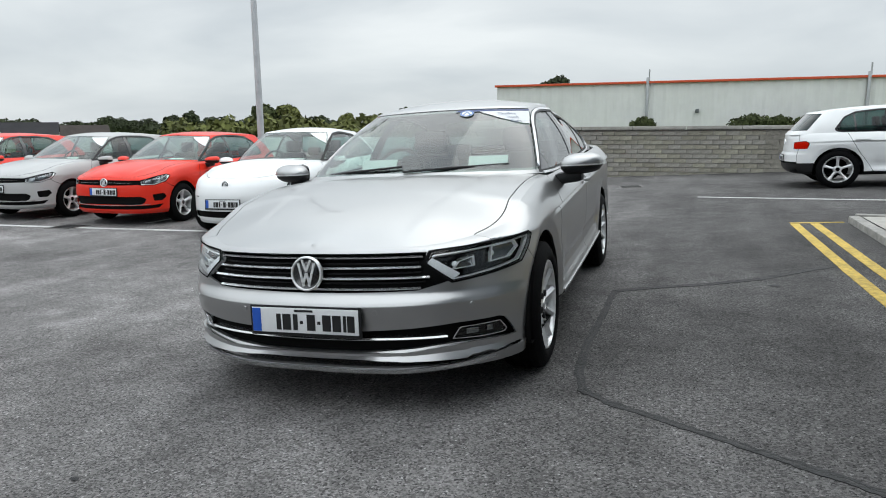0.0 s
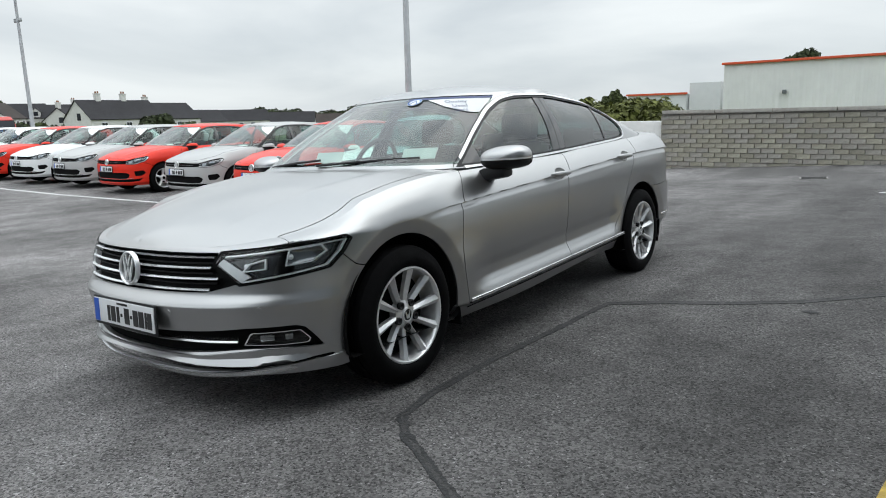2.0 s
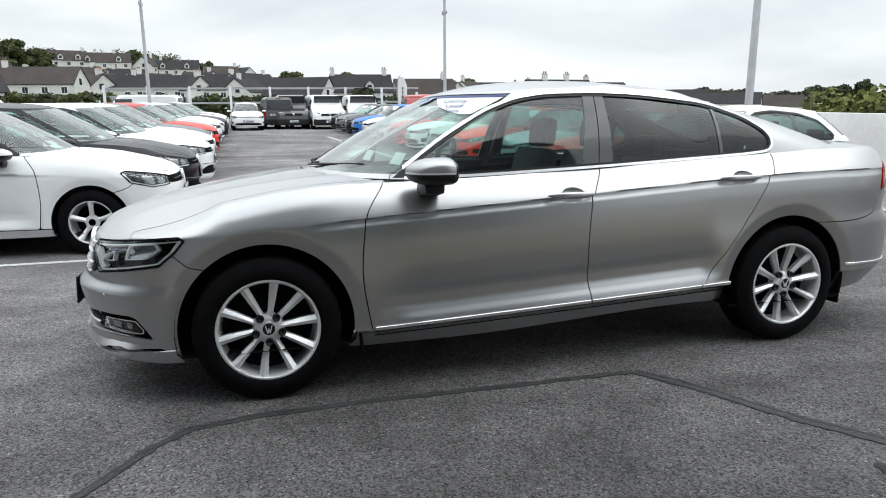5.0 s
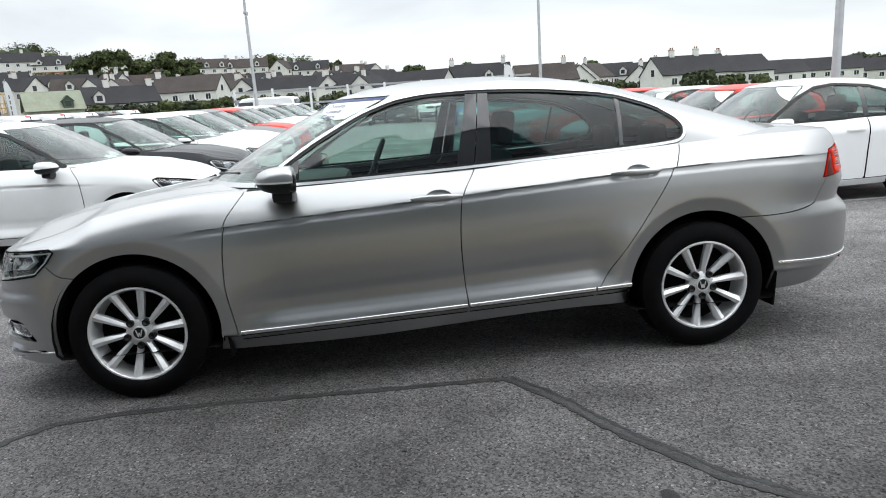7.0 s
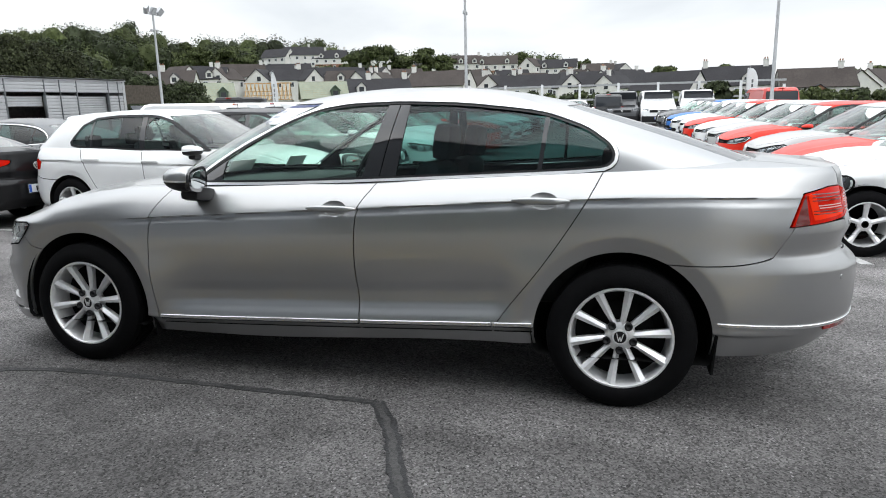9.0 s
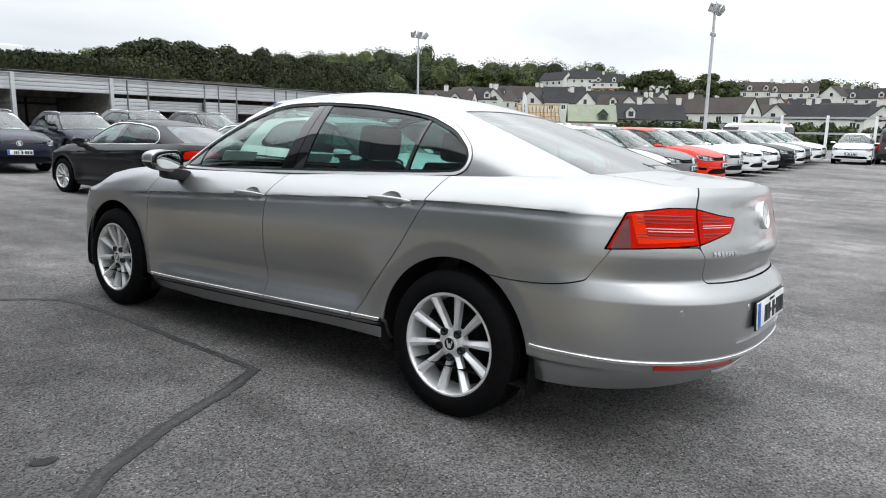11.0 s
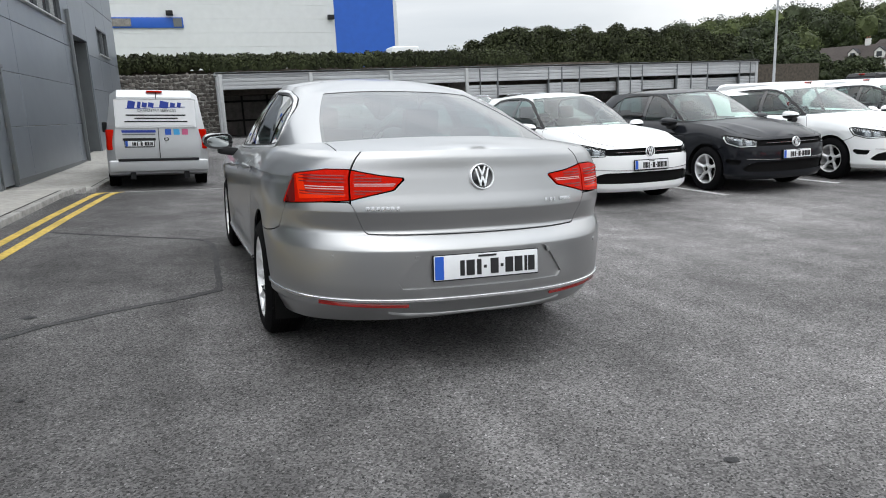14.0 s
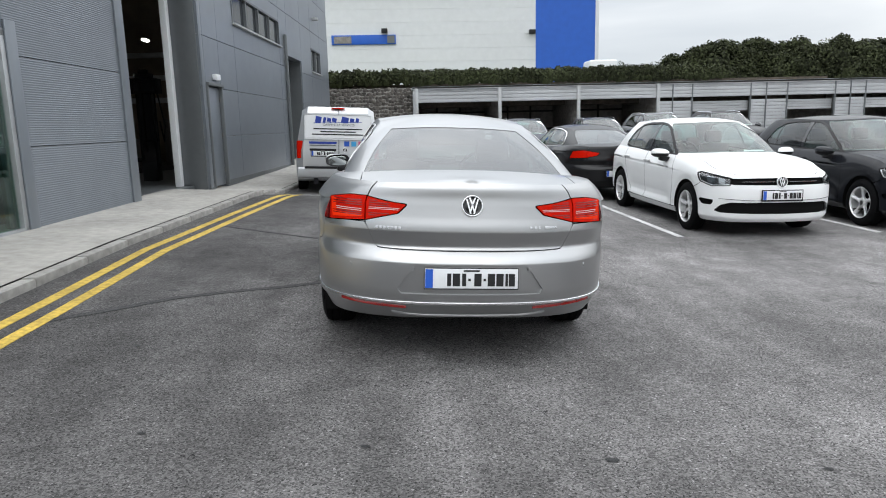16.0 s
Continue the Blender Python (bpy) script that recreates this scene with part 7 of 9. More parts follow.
def sheds():
    y, top = -26.0, 3.10
    t = thing("bay_shed", Matrix.Translation((0.16, 0, 0)), "long low grey shed with open bays and roller doors", "building", kind="structure")
    x0, x1 = -0.85, -31.9
    zb = lambda x: gz(x, y) - 0.1
    # open bays to the right, clad bays to the left of their row
    opens = [(-0.95, -4.85), (-5.05, -8.75), (-8.95, -12.75)]
    doors = [(-14.6, -17.6, 0.75), (-19.5, -22.0, 0.72), (-23.6, -26.0, 0.72), (-28.2, -30.6, 0.0)]
    part("fascia", boxes(*[((x0 - x1, 0.10, 0.15), ((x0 + x1) / 2, y - 0.03 + 0.012 * (i % 2), top - 0.10 - i * 0.165), None, 0.01) for i in range(4)]), M["shed"], t)
    part("fascia_backing", boxes(((x0 - x1, 0.04, 0.66), ((x0 + x1) / 2, y - 0.10, top - 0.35))), M["shed"], t)
    part("roof", boxes(((x0 - x1 + 0.3, 6.4, 0.12), ((x0 + x1) / 2, y - 3.1, top + 0.02))), M["shed"], t)
    part("roof_edge", boxes(((x0 - x1 + 0.3, 0.16, 0.10), ((x0 + x1) / 2, y + 0.02, top + 0.03), None, 0.01)), M["shedpost"], t)
    part("back_wall", boxes(((x0 - x1, 0.06, 3.4), ((x0 + x1) / 2, y - 5.35, 1.5)), *[((x0 - x1, 0.05, 0.30), ((x0 + x1) / 2, y - 5.28 + 0.02 * (i % 2), 0.16 + 0.315 * i), None, 0.008) for i in range(9)]), M["slat"], t)
    for x in (-2.2, -3.5, -6.2, -7.5, -10.1, -11.4):
        part("wall_stud", boxes(((0.09, 0.10, 3.0), (x, y - 5.18, 1.5), None, 0.01)), M["dark"], t)
    part("wall_rail", boxes(((x0 + 12.85, 0.08, 0.10), ((x0 - 12.85) / 2, y - 5.17, 1.02)), ((x0 + 12.85, 0.08, 0.10), ((x0 - 12.85) / 2, y - 5.17, 2.0))), M["dark"], t)
    part("end_wall", boxes(((0.2, 6.3, top + 0.6), (x0, y - 3.1, top / 2 - 0.3))), M["shed"], t)
    part("end_wall", boxes(((0.2, 6.3, top + 0.9), (x1, y - 3.1, top / 2 - 0.4))), M["shed"], t)
    for x in (-0.9, -4.95, -8.85, -12.85):
        part("post", boxes(((0.16, 0.16, top + 0.5), (x, y + 0.06, top / 2 - 0.25), None, 0.02)), M["shedpost"], t)
    for x in (-4.95, -8.85, -12.85):
        part("bay_divider", boxes(((0.04, 5.2, 3.0), (x, y - 2.65, 1.5)), *[((0.09, 5.2, 0.29), (x, y - 2.65, 0.16 + 0.315 * i), None, 0.008) for i in range(9)]), M["slat"], t)
    for x in (-2.0, -3.6, -6.0, -7.6, -9.9, -11.5):
        part("strip_lamp", boxes(((1.1, 0.08, 0.05), (x, y - 3.2, 2.47), None, 0.015)), M["shedtube"], t)
    edges = [-12.95] + [e for d in doors for e in d[:2]] + [x1]
    for a, b in zip(edges[::2], edges[1::2]):
        part("cladding", boxes(*[((a - b - 0.02, 0.08, 0.150), ((a + b) / 2, y - 0.04 + 0.012 * (i % 2), top - 0.93 - i * 0.165), None, 0.01) for i in range(17)]), M["shed"], t)
    for a, b, up in doors:
        n = 4 if up else 17
        part("roller_shutter", boxes(*[((a - b, 0.05, 0.115), ((a + b) / 2, y - 0.22, top - 0.95 - i * 0.125), None, 0.015) for i in range(n)]), M["shed"], t)
        for x in (a, b):
            part("door_post", boxes(((0.07, 0.14, 3.3), (x, y - 0.02, top - 1.7), None, 0.01)), M["trimgrey"], t)
    for x in (-13.6, -18.4, -22.8, -27.0, -31.4):
        part("post", boxes(((0.05, 0.05, top + 0.6), (x, y + 0.045, top / 2 - 0.3), None, 0.01)), M["trimgrey"], t)


sheds()


def leaf_mass(name, clumps, material, size, per, seed, label, category, kind="", parent=None, flat=0.75, core=0.0, loose=0.36):
    """Foliage: many small leaf sprays on the outside of uneven clumps (x, y, z, rx, ry, rz)."""
    rng = np.random.default_rng(seed)
    V = []
    for x, y, z, rx, ry, rz in clumps:
        n = int(per)
        d = rng.normal(size=(n, 3))
        d /= np.linalg.norm(d, axis=1, keepdims=True)
        d[:, 2] = np.where(d[:, 2] < -0.35, -d[:, 2], d[:, 2])
        rad = 1.06 - loose + loose * rng.random((n, 1)) ** 0.6 + 0.12 * np.sin(7 * d[:, :1] + 3 * d[:, 1:2])
        c = d * rad * (rx, ry, rz) + (x, y, z)
        s = size * (0.6 + 0.8 * rng.random((n, 1)))
        nrm = d + rng.normal(size=(n, 3)) * 0.55
        nrm /= np.linalg.norm(nrm, axis=1, keepdims=True)
        u = np.cross(nrm, rng.normal(size=(n, 3)))
        u /= np.linalg.norm(u, axis=1, keepdims=True)
        w = np.cross(nrm, u)
        q = np.stack([c - u * s - w * s * flat * 0.3, c + u * s * 0.2 - w * s * flat, c + u * s + w * s * flat * 0.35, c - u * s * 0.1 + w * s * flat], 1)
        V.append(q.reshape(-1, 3))
    V = np.concatenate(V)
    n = len(V) // 4
    me = bpy.data.meshes.new(name)
    faces = np.arange(n * 4).reshape(-1, 4).tolist()
    V = V.tolist()
    if core:
        # dense twigs within each clump, an uneven knot
        bm = bmesh.new()
        bmesh.ops.create_icosphere(bm, subdivisions=2, radius=1.0)
        kn = np.array([v.co[:] for v in bm.verts])
        kf = [[v.index for v in f.verts] for f in bm.faces]
        bm.free()
        for x, y, z, rx, ry, rz in clumps:
            b0 = len(V)
            V += (kn * (core * (0.75 + 0.4 * rng.random((len(kn), 1)))) * (rx, ry, rz) + (x, y, z)).tolist()
            faces += [[i + b0 for i in f] for f in kf]
    me.from_pydata(V, [], faces)
    ob = link(name, me, material, parent)
    if parent is None:
        tagged(ob, label, category, kind=kind)
    return ob


def gabions():
    rng = random.Random(8)
    t = thing("gabion_wall", Matrix.Identity(4), "gabion retaining wall of grey-brown stones", "wall", kind="structure")
    part("core", boxes(((12.8, 1.2, 3.6), (5.85, -27.9, 1.4)), ((34, 1.2, 3.3), (-16, -33.4, 1.5))), M["mortar"], t)
    vs = []
    for v in range(6):
        bm = bmesh.new()
        bmesh.ops.create_icosphere(bm, subdivisions=1, radius=0.5)
        for q in bm.verts:
            q.co *= 0.75 + 0.5 * rng.random()
            q.co.y *= 0.6
        vs.append([(tuple(q.co)) for q in bm.verts])
        fc = [tuple(w.index for w in f.verts) for f in bm.faces]
        bm.free()
    V, F = [], []
    for i in range(40):
        for j in range(18):
            x = -0.52 + i * 0.155 + rng.uniform(-0.04, 0.04)
            z = 0.15 + j * 0.175 + rng.uniform(-0.03, 0.03)
            s = 0.19 + 0.07 * rng.random()
            k = len(V)
            for q in vs[rng.randrange(6)]:
                V.append((x + q[0] * s * 1.15, -27.32 + q[1] * s, z + q[2] * s))
            F += [tuple(a + k for a in f) for f in fc]
    me = bpy.data.meshes.new("stones")
    me.from_pydata(V, [], F)
    o = link("stone_fill", me, M["stone"], t)
    o["kind"] = "stuff"
    hed = []
    for i in range(120):
        x = 7.0 - i * 0.205
        hed.append((x + rng.uniform(-0.1, 0.1), -28.2 - (0.4 if x < -1 else 0), 3.70 + 0.05 * math.sin(i * 0.6) + rng.uniform(-0.03, 0.03), 0.34, 0.45, 0.45))
    part("soil_bank", boxes(((34, 1.6, 1.2), (-6.0, -29.3, 2.85)), ((30, 1.6, 1.4), (-31, -34.6, 2.6))), M["soil"], t)
    leaf_mass("hedge", hed, M["hedge"], 0.060, 300, 4, "long clipped dark green hedge", "hedge", kind="stuff", core=0.8)
    br = []
    for i in range(100):
        x = -17.0 - i * 0.20 + rng.uniform(-0.3, 0.3)
        top = 5.75 + 0.25 * math.sin(i * 0.55) + rng.uniform(-0.45, 0.25) - (0.5 if i < 4 else 0.0) - 0.5 * max(0.0, (i - 60) / 40)
        y = -33.6 + rng.uniform(-1.4, 1.0)
        br.append((x, y, top - 0.55, 0.62, 0.62, 0.55))
        br.append((x + 0.3, y + 0.2, top - 1.35, 0.85, 0.85, 0.8))
        br.append((x - 0.2, y + 0.4, top - 2.2, 0.9, 0.9, 0.8))
    leaf_mass("shrub_bank", br, M["hedge"], 0.072, 430, 6, "overgrown dark green shrubs on a bank", "shrubs", kind="stuff", core=0.60, loose=0.5)


gabions()


def blue_warehouse():
    y = -50.0
    t = thing("white_blue_warehouse", Matrix.Identity(4), "tall white warehouse with a blue end panel", "building", kind="structure")
    top = 11.72
    for i in range(11):
        part("wall_panel", boxes(((26.5, 0.3, 1.026), (1.7, y - 0.2, 0.83 + 1.035 * i))), M["wareW"], t)
    part("wall_blue", boxes(((5.3, 0.34, top), (-14.2, y - 0.2, top / 2))), M["wareB"], t, "deep blue wall panel")
    part("side_wall", boxes(((0.3, 30, top), (-16.7, y - 15, top / 2))), M["wareW"], t)
    part("roof", boxes(((31.8, 30, 0.3), (-0.9, y - 15.2, top))), M["wareW"], t)
    part("roof_edge", boxes(((32.0, 0.2, 0.12), (-0.9, y + 0.03, top + 0.02))), M["wareB"], t)
    part("sign_band", boxes(((5.2, 0.12, 0.75), (2.6, y + 0.02, 8.3), None, 0.02)), M["wareB"], t, "blue sign band")
    part("sign_window", boxes(((1.4, 0.06, 0.55), (4.3, y + 0.10, 8.3))), M["slat"], t)
    part("sign_window", boxes(((0.6, 0.06, 0.6), (0.4, y + 0.10, 8.3))), M["trimgrey"], t)
    for x, z in ((0.9, 8.95), (-11.2, 8.7)):
        part("flood_lamp", boxes(((0.5, 0.4, 0.35), (x, y + 0.25, z), None, 0.04)), M["black"], t)
    # a van roof and railings that show over the hedge
    v = thing("parked_van", Matrix.Translation((-15.2, -44, 2.3)), "white van parked behind the hedge", "van")
    part("body", boxes(((2.1, 1.9, 4.2), (0, 0, 1.4), None, 0.2, 3)), M["white"], v)
    f = thing("railing", Matrix.Identity(4), "dark steel palisade railing on the upper yard", "fence", kind="structure")
    part("rail", boxes(((12.5, 0.04, 0.05), (-22.5, -44, 5.25)), ((12.5, 0.04, 0.05), (-22.5, -44, 4.25))), M["trimgrey"], f)
    pm = boxes(((0.05, 0.02, 1.9), (0, 0, 0)))
    me = bpy.data.meshes.new("bar")
    pm.to_mesh(me)
    pm.free()
    me.materials.append(M["trimgrey"])
    for i in range(70):
        o = new("bar", me)
        o.parent = f
        o.matrix_basis = Matrix.Translation((-16.4 - i * 0.178, -44, 4.55))


blue_warehouse()


# ---- the other cars ----
def hatch_spec(**over):
    d = dict(
        paint=M["paint"], mirror_paint=None, doors=4, wb=2.62, R=0.318, Ra=0.362, rim=0.208, tyre_w=0.205, hub_x=0.875, spokes=5, style=0, flare=0.010,
        nose_y=-0.86, tail_y=3.40, Y0=-0.15, Y1=2.78, n1=2.95, n2=3.1, ridge=0.008,
        w=([-0.2, 0.6, 1.5, 2.3, 2.8], [0.885, 0.892, 0.895, 0.892, 0.885]),
        yn=([0.18, 0.25, 0.34, 0.42, 0.50, 0.58, 0.66, 0.72, 0.77, 0.82], [-0.79, -0.84, -0.85, -0.855, -0.86, -0.855, -0.84, -0.82, -0.78, -0.72]),
        yt=([0.22, 0.30, 0.40, 0.52, 0.62, 0.68, 0.80, 0.92, 1.02], [3.22, 3.33, 3.39, 3.40, 3.395, 3.37, 3.355, 3.345, 3.32]),
        zt=([0, 0.35, 0.55, 0.75, 0.9, 1.0, 1.08, 1.16, 1.28, 1.56, 1.90, 2.0, 2.4, 3.0], [0.770, 0.772, 0.790, 0.815, 0.850, 0.900, 0.935, 0.955, 0.965, 0.985, 1.010, 1.015, 1.010, 1.000]),
        zb=([0, 0.5, 0.9, 1.0, 1.5, 2.0, 2.5, 3.0], [0.20, 0.20, 0.20, 0.195, 0.20, 0.22, 0.25, 0.28]),
        zl=([-0.2, 0.46, 1.5, 2.4, 3.2], [0.26, 0.275, 0.285, 0.30, 0.32]), zc=([-0.2, 0.28, 1.5, 2.6, 3.3], [0.74, 0.78, 0.82, 0.85, 0.87]), crease=(0.15, 0.55, 2.9, 3.3),
        spine=([-0.80, -0.70, -0.40, 0.0, 0.25, 0.50, 2.9, 3.35], [0.775, 0.835, 0.915, 0.975, 0.998, 1.010, 1.02, 1.01]),
        gY0=(0.95, 1.60), gY1=(2.80, 2.50), gyf=(0.24, 1.04), gyr=(3.34, 2.98), gw=(0.805, 0.575), gbulge=0.03, gtaper=0.030, gtaper2=0.01, gbow=0.03, gbowr=0.3, gn1=(2.9, 3.1), gn2=(3.6, 3.6),
        gz0=([0, 0.7, 1.0, 1.35, 2.0, 2.4, 3.0], [0.985, 0.965, 0.955, 0.965, 0.995, 1.0, 0.995]), gz1=([0, 0.7, 1.0, 1.5, 2.0, 2.4, 3.0], [1.425, 1.405, 1.412, 1.425, 1.415, 1.395, 1.405]),
        roofline=([1.04, 1.3, 1.6, 2.0, 2.5, 2.98], [1.428, 1.462, 1.475, 1.474, 1.452, 1.405]),
        fd=([0.28, 0.55, 0.80, 0.95, 1.1], [0.46, 0.43, 0.45, 0.54, 0.64]), bd=([0.30, 0.65, 0.84, 1.0], [1.50, 1.48, 1.50, 1.55]), rd=([0.28, 0.4, 0.65, 0.92, 1.05], [2.06, 2.12, 2.28, 2.42, 2.48]),
        zsF=([0, 0.30, 0.36, 0.8, 0.9, 1.0, 1.3], [0.88, 0.88, 0.70, 0.70, 0.64, 0.60, 0.60]), zsR=([0, 0.5, 0.62, 0.70, 0.78, 1.0, 1.6], [0.64, 0.64, 0.66, 0.66, 0.64, 0.62, 0.60]),
        lamp=sz((0.37, 0.672), (0.36, 0.735), (0.62, 0.768), (0.87, 0.790), (0.89, 0.765), (0.80, 0.680), (0.60, 0.648), (0.45, 0.652)),
        tail=sz((0.42, 0.74), (0.42, 0.86), (0.72, 0.88), (0.80, 0.84), (0.76, 0.74)),
        cuts=[sz((-0.2, 0.738), (0.36, 0.735), (0.37, 0.690), (-0.2, 0.680)), sz((-0.2, 0.400), (0.38, 0.40), (0.46, 0.37), (0.55, 0.31), (0.40, 0.285), (-0.2, 0.280)), sz((0.60, 0.44), (0.78, 0.47), (0.82, 0.42), (0.74, 0.385), (0.60, 0.385))],
        bonnet_edge=([0, 0.3, 0.45, 0.7, 1.0, 1.3], [0.0, 0.0, 0.03, 0.08, 0.11, 0.10]), cowl_s=1.22, cowl=([0, 0.3, 0.6, 0.85], [0.215, 0.25, 0.38, 0.60]),
        boot=0.56, boot_x=0.66, quarter_s=1.9, rear_base=([0, 0.4, 0.62, 0.9], [3.30, 3.29, 3.22, 2.60]), rear_recess=None,
        dlo=[(0.60, 0.972), (1.1, 0.975), (1.6, 0.985), (2.48, 1.015), (2.62, 1.04), (2.64, 1.08), (2.50, 1.28), (2.32, 1.365), (2.0, 1.392), (1.6, 1.396), (1.40, 1.380), (1.20, 1.325), (0.857, 1.135)],
        sA=0.77, ws_h=(0.05, 0.965), sC=(0.72, 0.72), rw_h=(0.18, 0.93), rear_glass=M["tint"], chrome=0.0,
        panes=[("front_window", ([0.9, 1.4], [0.0, 0.0]), ([0.9, 1.4], [1.50, 1.56]), M["glass"]), ("rear_side_window", ([0.9, 1.4], [1.58, 1.63]), ([0.9, 1.4], [2.30, 2.34]), M["glass2"]), ("quarter_window", ([0.9, 1.4], [2.33, 2.37]), ([0.9, 1.4], [3.1, 3.1]), M["glass2"])],
        posts=[(([0.9, 1.4], [1.50, 1.56]), ([0.9, 1.4], [1.58, 1.63])), (([0.9, 1.4], [2.30, 2.34]), ([0.9, 1.4], [2.33, 2.37]))],
        mirror=(0.965, 0.72, 0.985), handles=[(1.38, 0.855), (2.24, 0.875)], seat=(1.35, 2.15, 0.48), dash=0.78, belt=0.975)
    d.update(over)
    return Spec(**d)


M["glass2"] = glass_mat("side_glass", (0.42, 0.52, 0.50), base=0.04)


def front_kit(root, sh, c, heads, bars=2, badge_z=0.70, badge_r=0.062, plate_z=0.50, fogs=True, strip_z=0.0):
    """Grille, intake, badge and plate on a nose, and what shows in the lamps."""
    for i, cut in enumerate(c.cuts):
        p = poly_sd(cut)
        g = patch(sh.lower, 0, 1.2, 46, 0, 1, 50, [lambda V, SQ: p(SQ[:, 0] * 0.7, V[:, 2]) + 0.006], off=-0.03)
        if len(g[1]):
            part("grille" if i == 0 else "intake", join(g, flipx(g)), M["shell"], root)
    z0, z1 = min(q[1] for q in c.cuts[0]), max(q[1] for q in c.cuts[0])
    for k in range(bars):
        part("grille_bar", front_bar(sh, -0.50, 0.50, z0 + (z1 - z0) * (k + 0.5) / bars, 0.007, 14, 0.02, -0.004), M["strip"], root)
    p, n = sh.front(0.0, badge_z)
    badge(root, p + Vector((0, -0.01, 0)), (0, -1, 0.15), badge_r)
    p, n = sh.front(0.0, plate_z)
    number_plate(root, p + Vector((0, -0.012, 0)), (0, -1, 0.06))
    zc = (min(q[1] for q in c.lamp) + max(q[1] for q in c.lamp)) / 2
    for h, o in zip(heads, (1, -1)):
        ld = poly_sd(c.lamp)
        zl_ = [min(q[1] for q in c.lamp), max(q[1] for q in c.lamp)]
        g = patch(sh.lower, 0.2, 1.1, 60, 0.3, 1, 60, [lambda V, SQ: ld(SQ[:, 0] * 0.7, V[:, 2]) - 0.004, lambda V, SQ: 0.014 - ld(SQ[:, 0] * 0.7, V[:, 2]), lambda V, SQ: zl_[0] + (zl_[1] - zl_[0]) * (0.15 + 0.75 * smooth(0.4, 0.9, SQ[:, 0])) - V[:, 2]], off=-0.006)
        part("light_band", g if o > 0 else flipx(g), M["trim"], h)
        g = [patch(sh.lower, a, b, 16, 0.3, 1, 40, [lambda V, SQ: ld(SQ[:, 0] * 0.7, V[:, 2]) - 0.022], off=-0.008) for a, b in ((0.48, 0.57), (0.62, 0.74))]
        g = join(*[q for q in g if len(q[1])])
        part("reflector", g if o > 0 else flipx(g), M["lampsilver"], h)
    if strip_z:
        part("bumper_strip", front_bar(sh, -0.74, 0.74, lambda x: strip_z + 0.02 * (x / 0.74) ** 2, 0.009, 30, 0.02, 0.002), M["strip"], root)
    if fogs:
        for o in (1, -1):
            p, n = sh.front(o * 0.715, 0.445)
            bm = bmesh.new()
            lathe(bm, [(0.0001, 0.004), (0.036, 0.0), (0.042, -0.012)], 14, "y")
            bm.transform(Matrix.Translation(p - n * 0.014) @ n.to_track_quat("Y", "Z").to_matrix().to_4x4())
            part("fog_lamp", shade(bm, 60), M["lampgrey"], root)


def tail_kit(root, sh, plate_z=0.56, badge_z=0.86):
    p, n = sh.rear(0.0, plate_z)
    number_plate(root, p + n * 0.012, (0, 1, 0.05))
    p, n = sh.rear(0.0, badge_z)
    badge(root, p + n * 0.006, n, 0.055)


def price_card(root, c):
    """Paper sale cards behind the windscreen."""
    bm = boxes(((0.30, 0.14, 0.004), (0.36, c.dash - 0.30, c.belt + 0.018), Matrix.Rotation(radians(24), 3, "X")))
    part("price_card", bm, M["paper"], root)


def corner_sticker(root, sh, c):
    """The white sale sticker in the windscreen's upper corner."""
    z1 = float(pchip(*c.gz1)(np.array([0.5]))[0]) - 0.03
    g = patch(sh.green, 0, 0.8, 40, 0.4, 1, 30, [lambda V, SQ: (V[:, 0] - 0.37 - (z1 - V[:, 2]) * 1.75) * 0.5, lambda V, SQ: z1 - V[:, 2], lambda V, SQ: (c.sA - 0.03 - SQ[:, 0]) * 0.5], off=0.003)
    if len(g[1]):
        part("sale_sticker", g, M["paper"], root)


def proto(name, c, label, category, group="", kits=True, **kw):
    root = thing(name, Matrix.Translation((0, 0, -50)), label, category, group)
    sh_, heads_, tails_ = build_car(root, c, False)
    if kits:
        front_kit(root, sh_, c, heads_, **kw)
        tail_kit(root, sh_)
        price_card(root, c)
        corner_sticker(root, sh_, c)
    return root


def coloured(root, rgb):
    for o in root.children_recursive:
        if o.type == "MESH" and o.data.materials and o.data.materials[0] == M["paint"]:
            o.color = (*rgb, 1)


WHITE, SILVER, RED, BLUE, GREY, CHAR, NAVY, BLACK = (0.80, 0.81, 0.81), (0.46, 0.46, 0.455), (0.72, 0.035, 0.018), (0.02, 0.16, 0.55), (0.14, 0.145, 0.15), (0.010, 0.011, 0.014), (0.006, 0.008, 0.020), (0.010, 0.010, 0.011)
WORDS = {WHITE: "white", SILVER: "silver", RED: "bright red", BLUE: "bright blue", GREY: "mid grey", CHAR: "dark charcoal", NAVY: "dark navy blue", BLACK: "black"}


def park(pr, x, y, rz, rgb, scale=(1, 1, 1), label="", group=""):
    m = slope_at(x, y) @ pose(0, 0, 0, 0, 0, rz)
    ob = copy_thing(pr, m)
    ob.scale = scale
    coloured(ob, rgb)
    ob["label"] = label or WORDS[rgb] + " hatchback car parked in a marked bay"
    if group:
        ob["group"] = group
    return ob


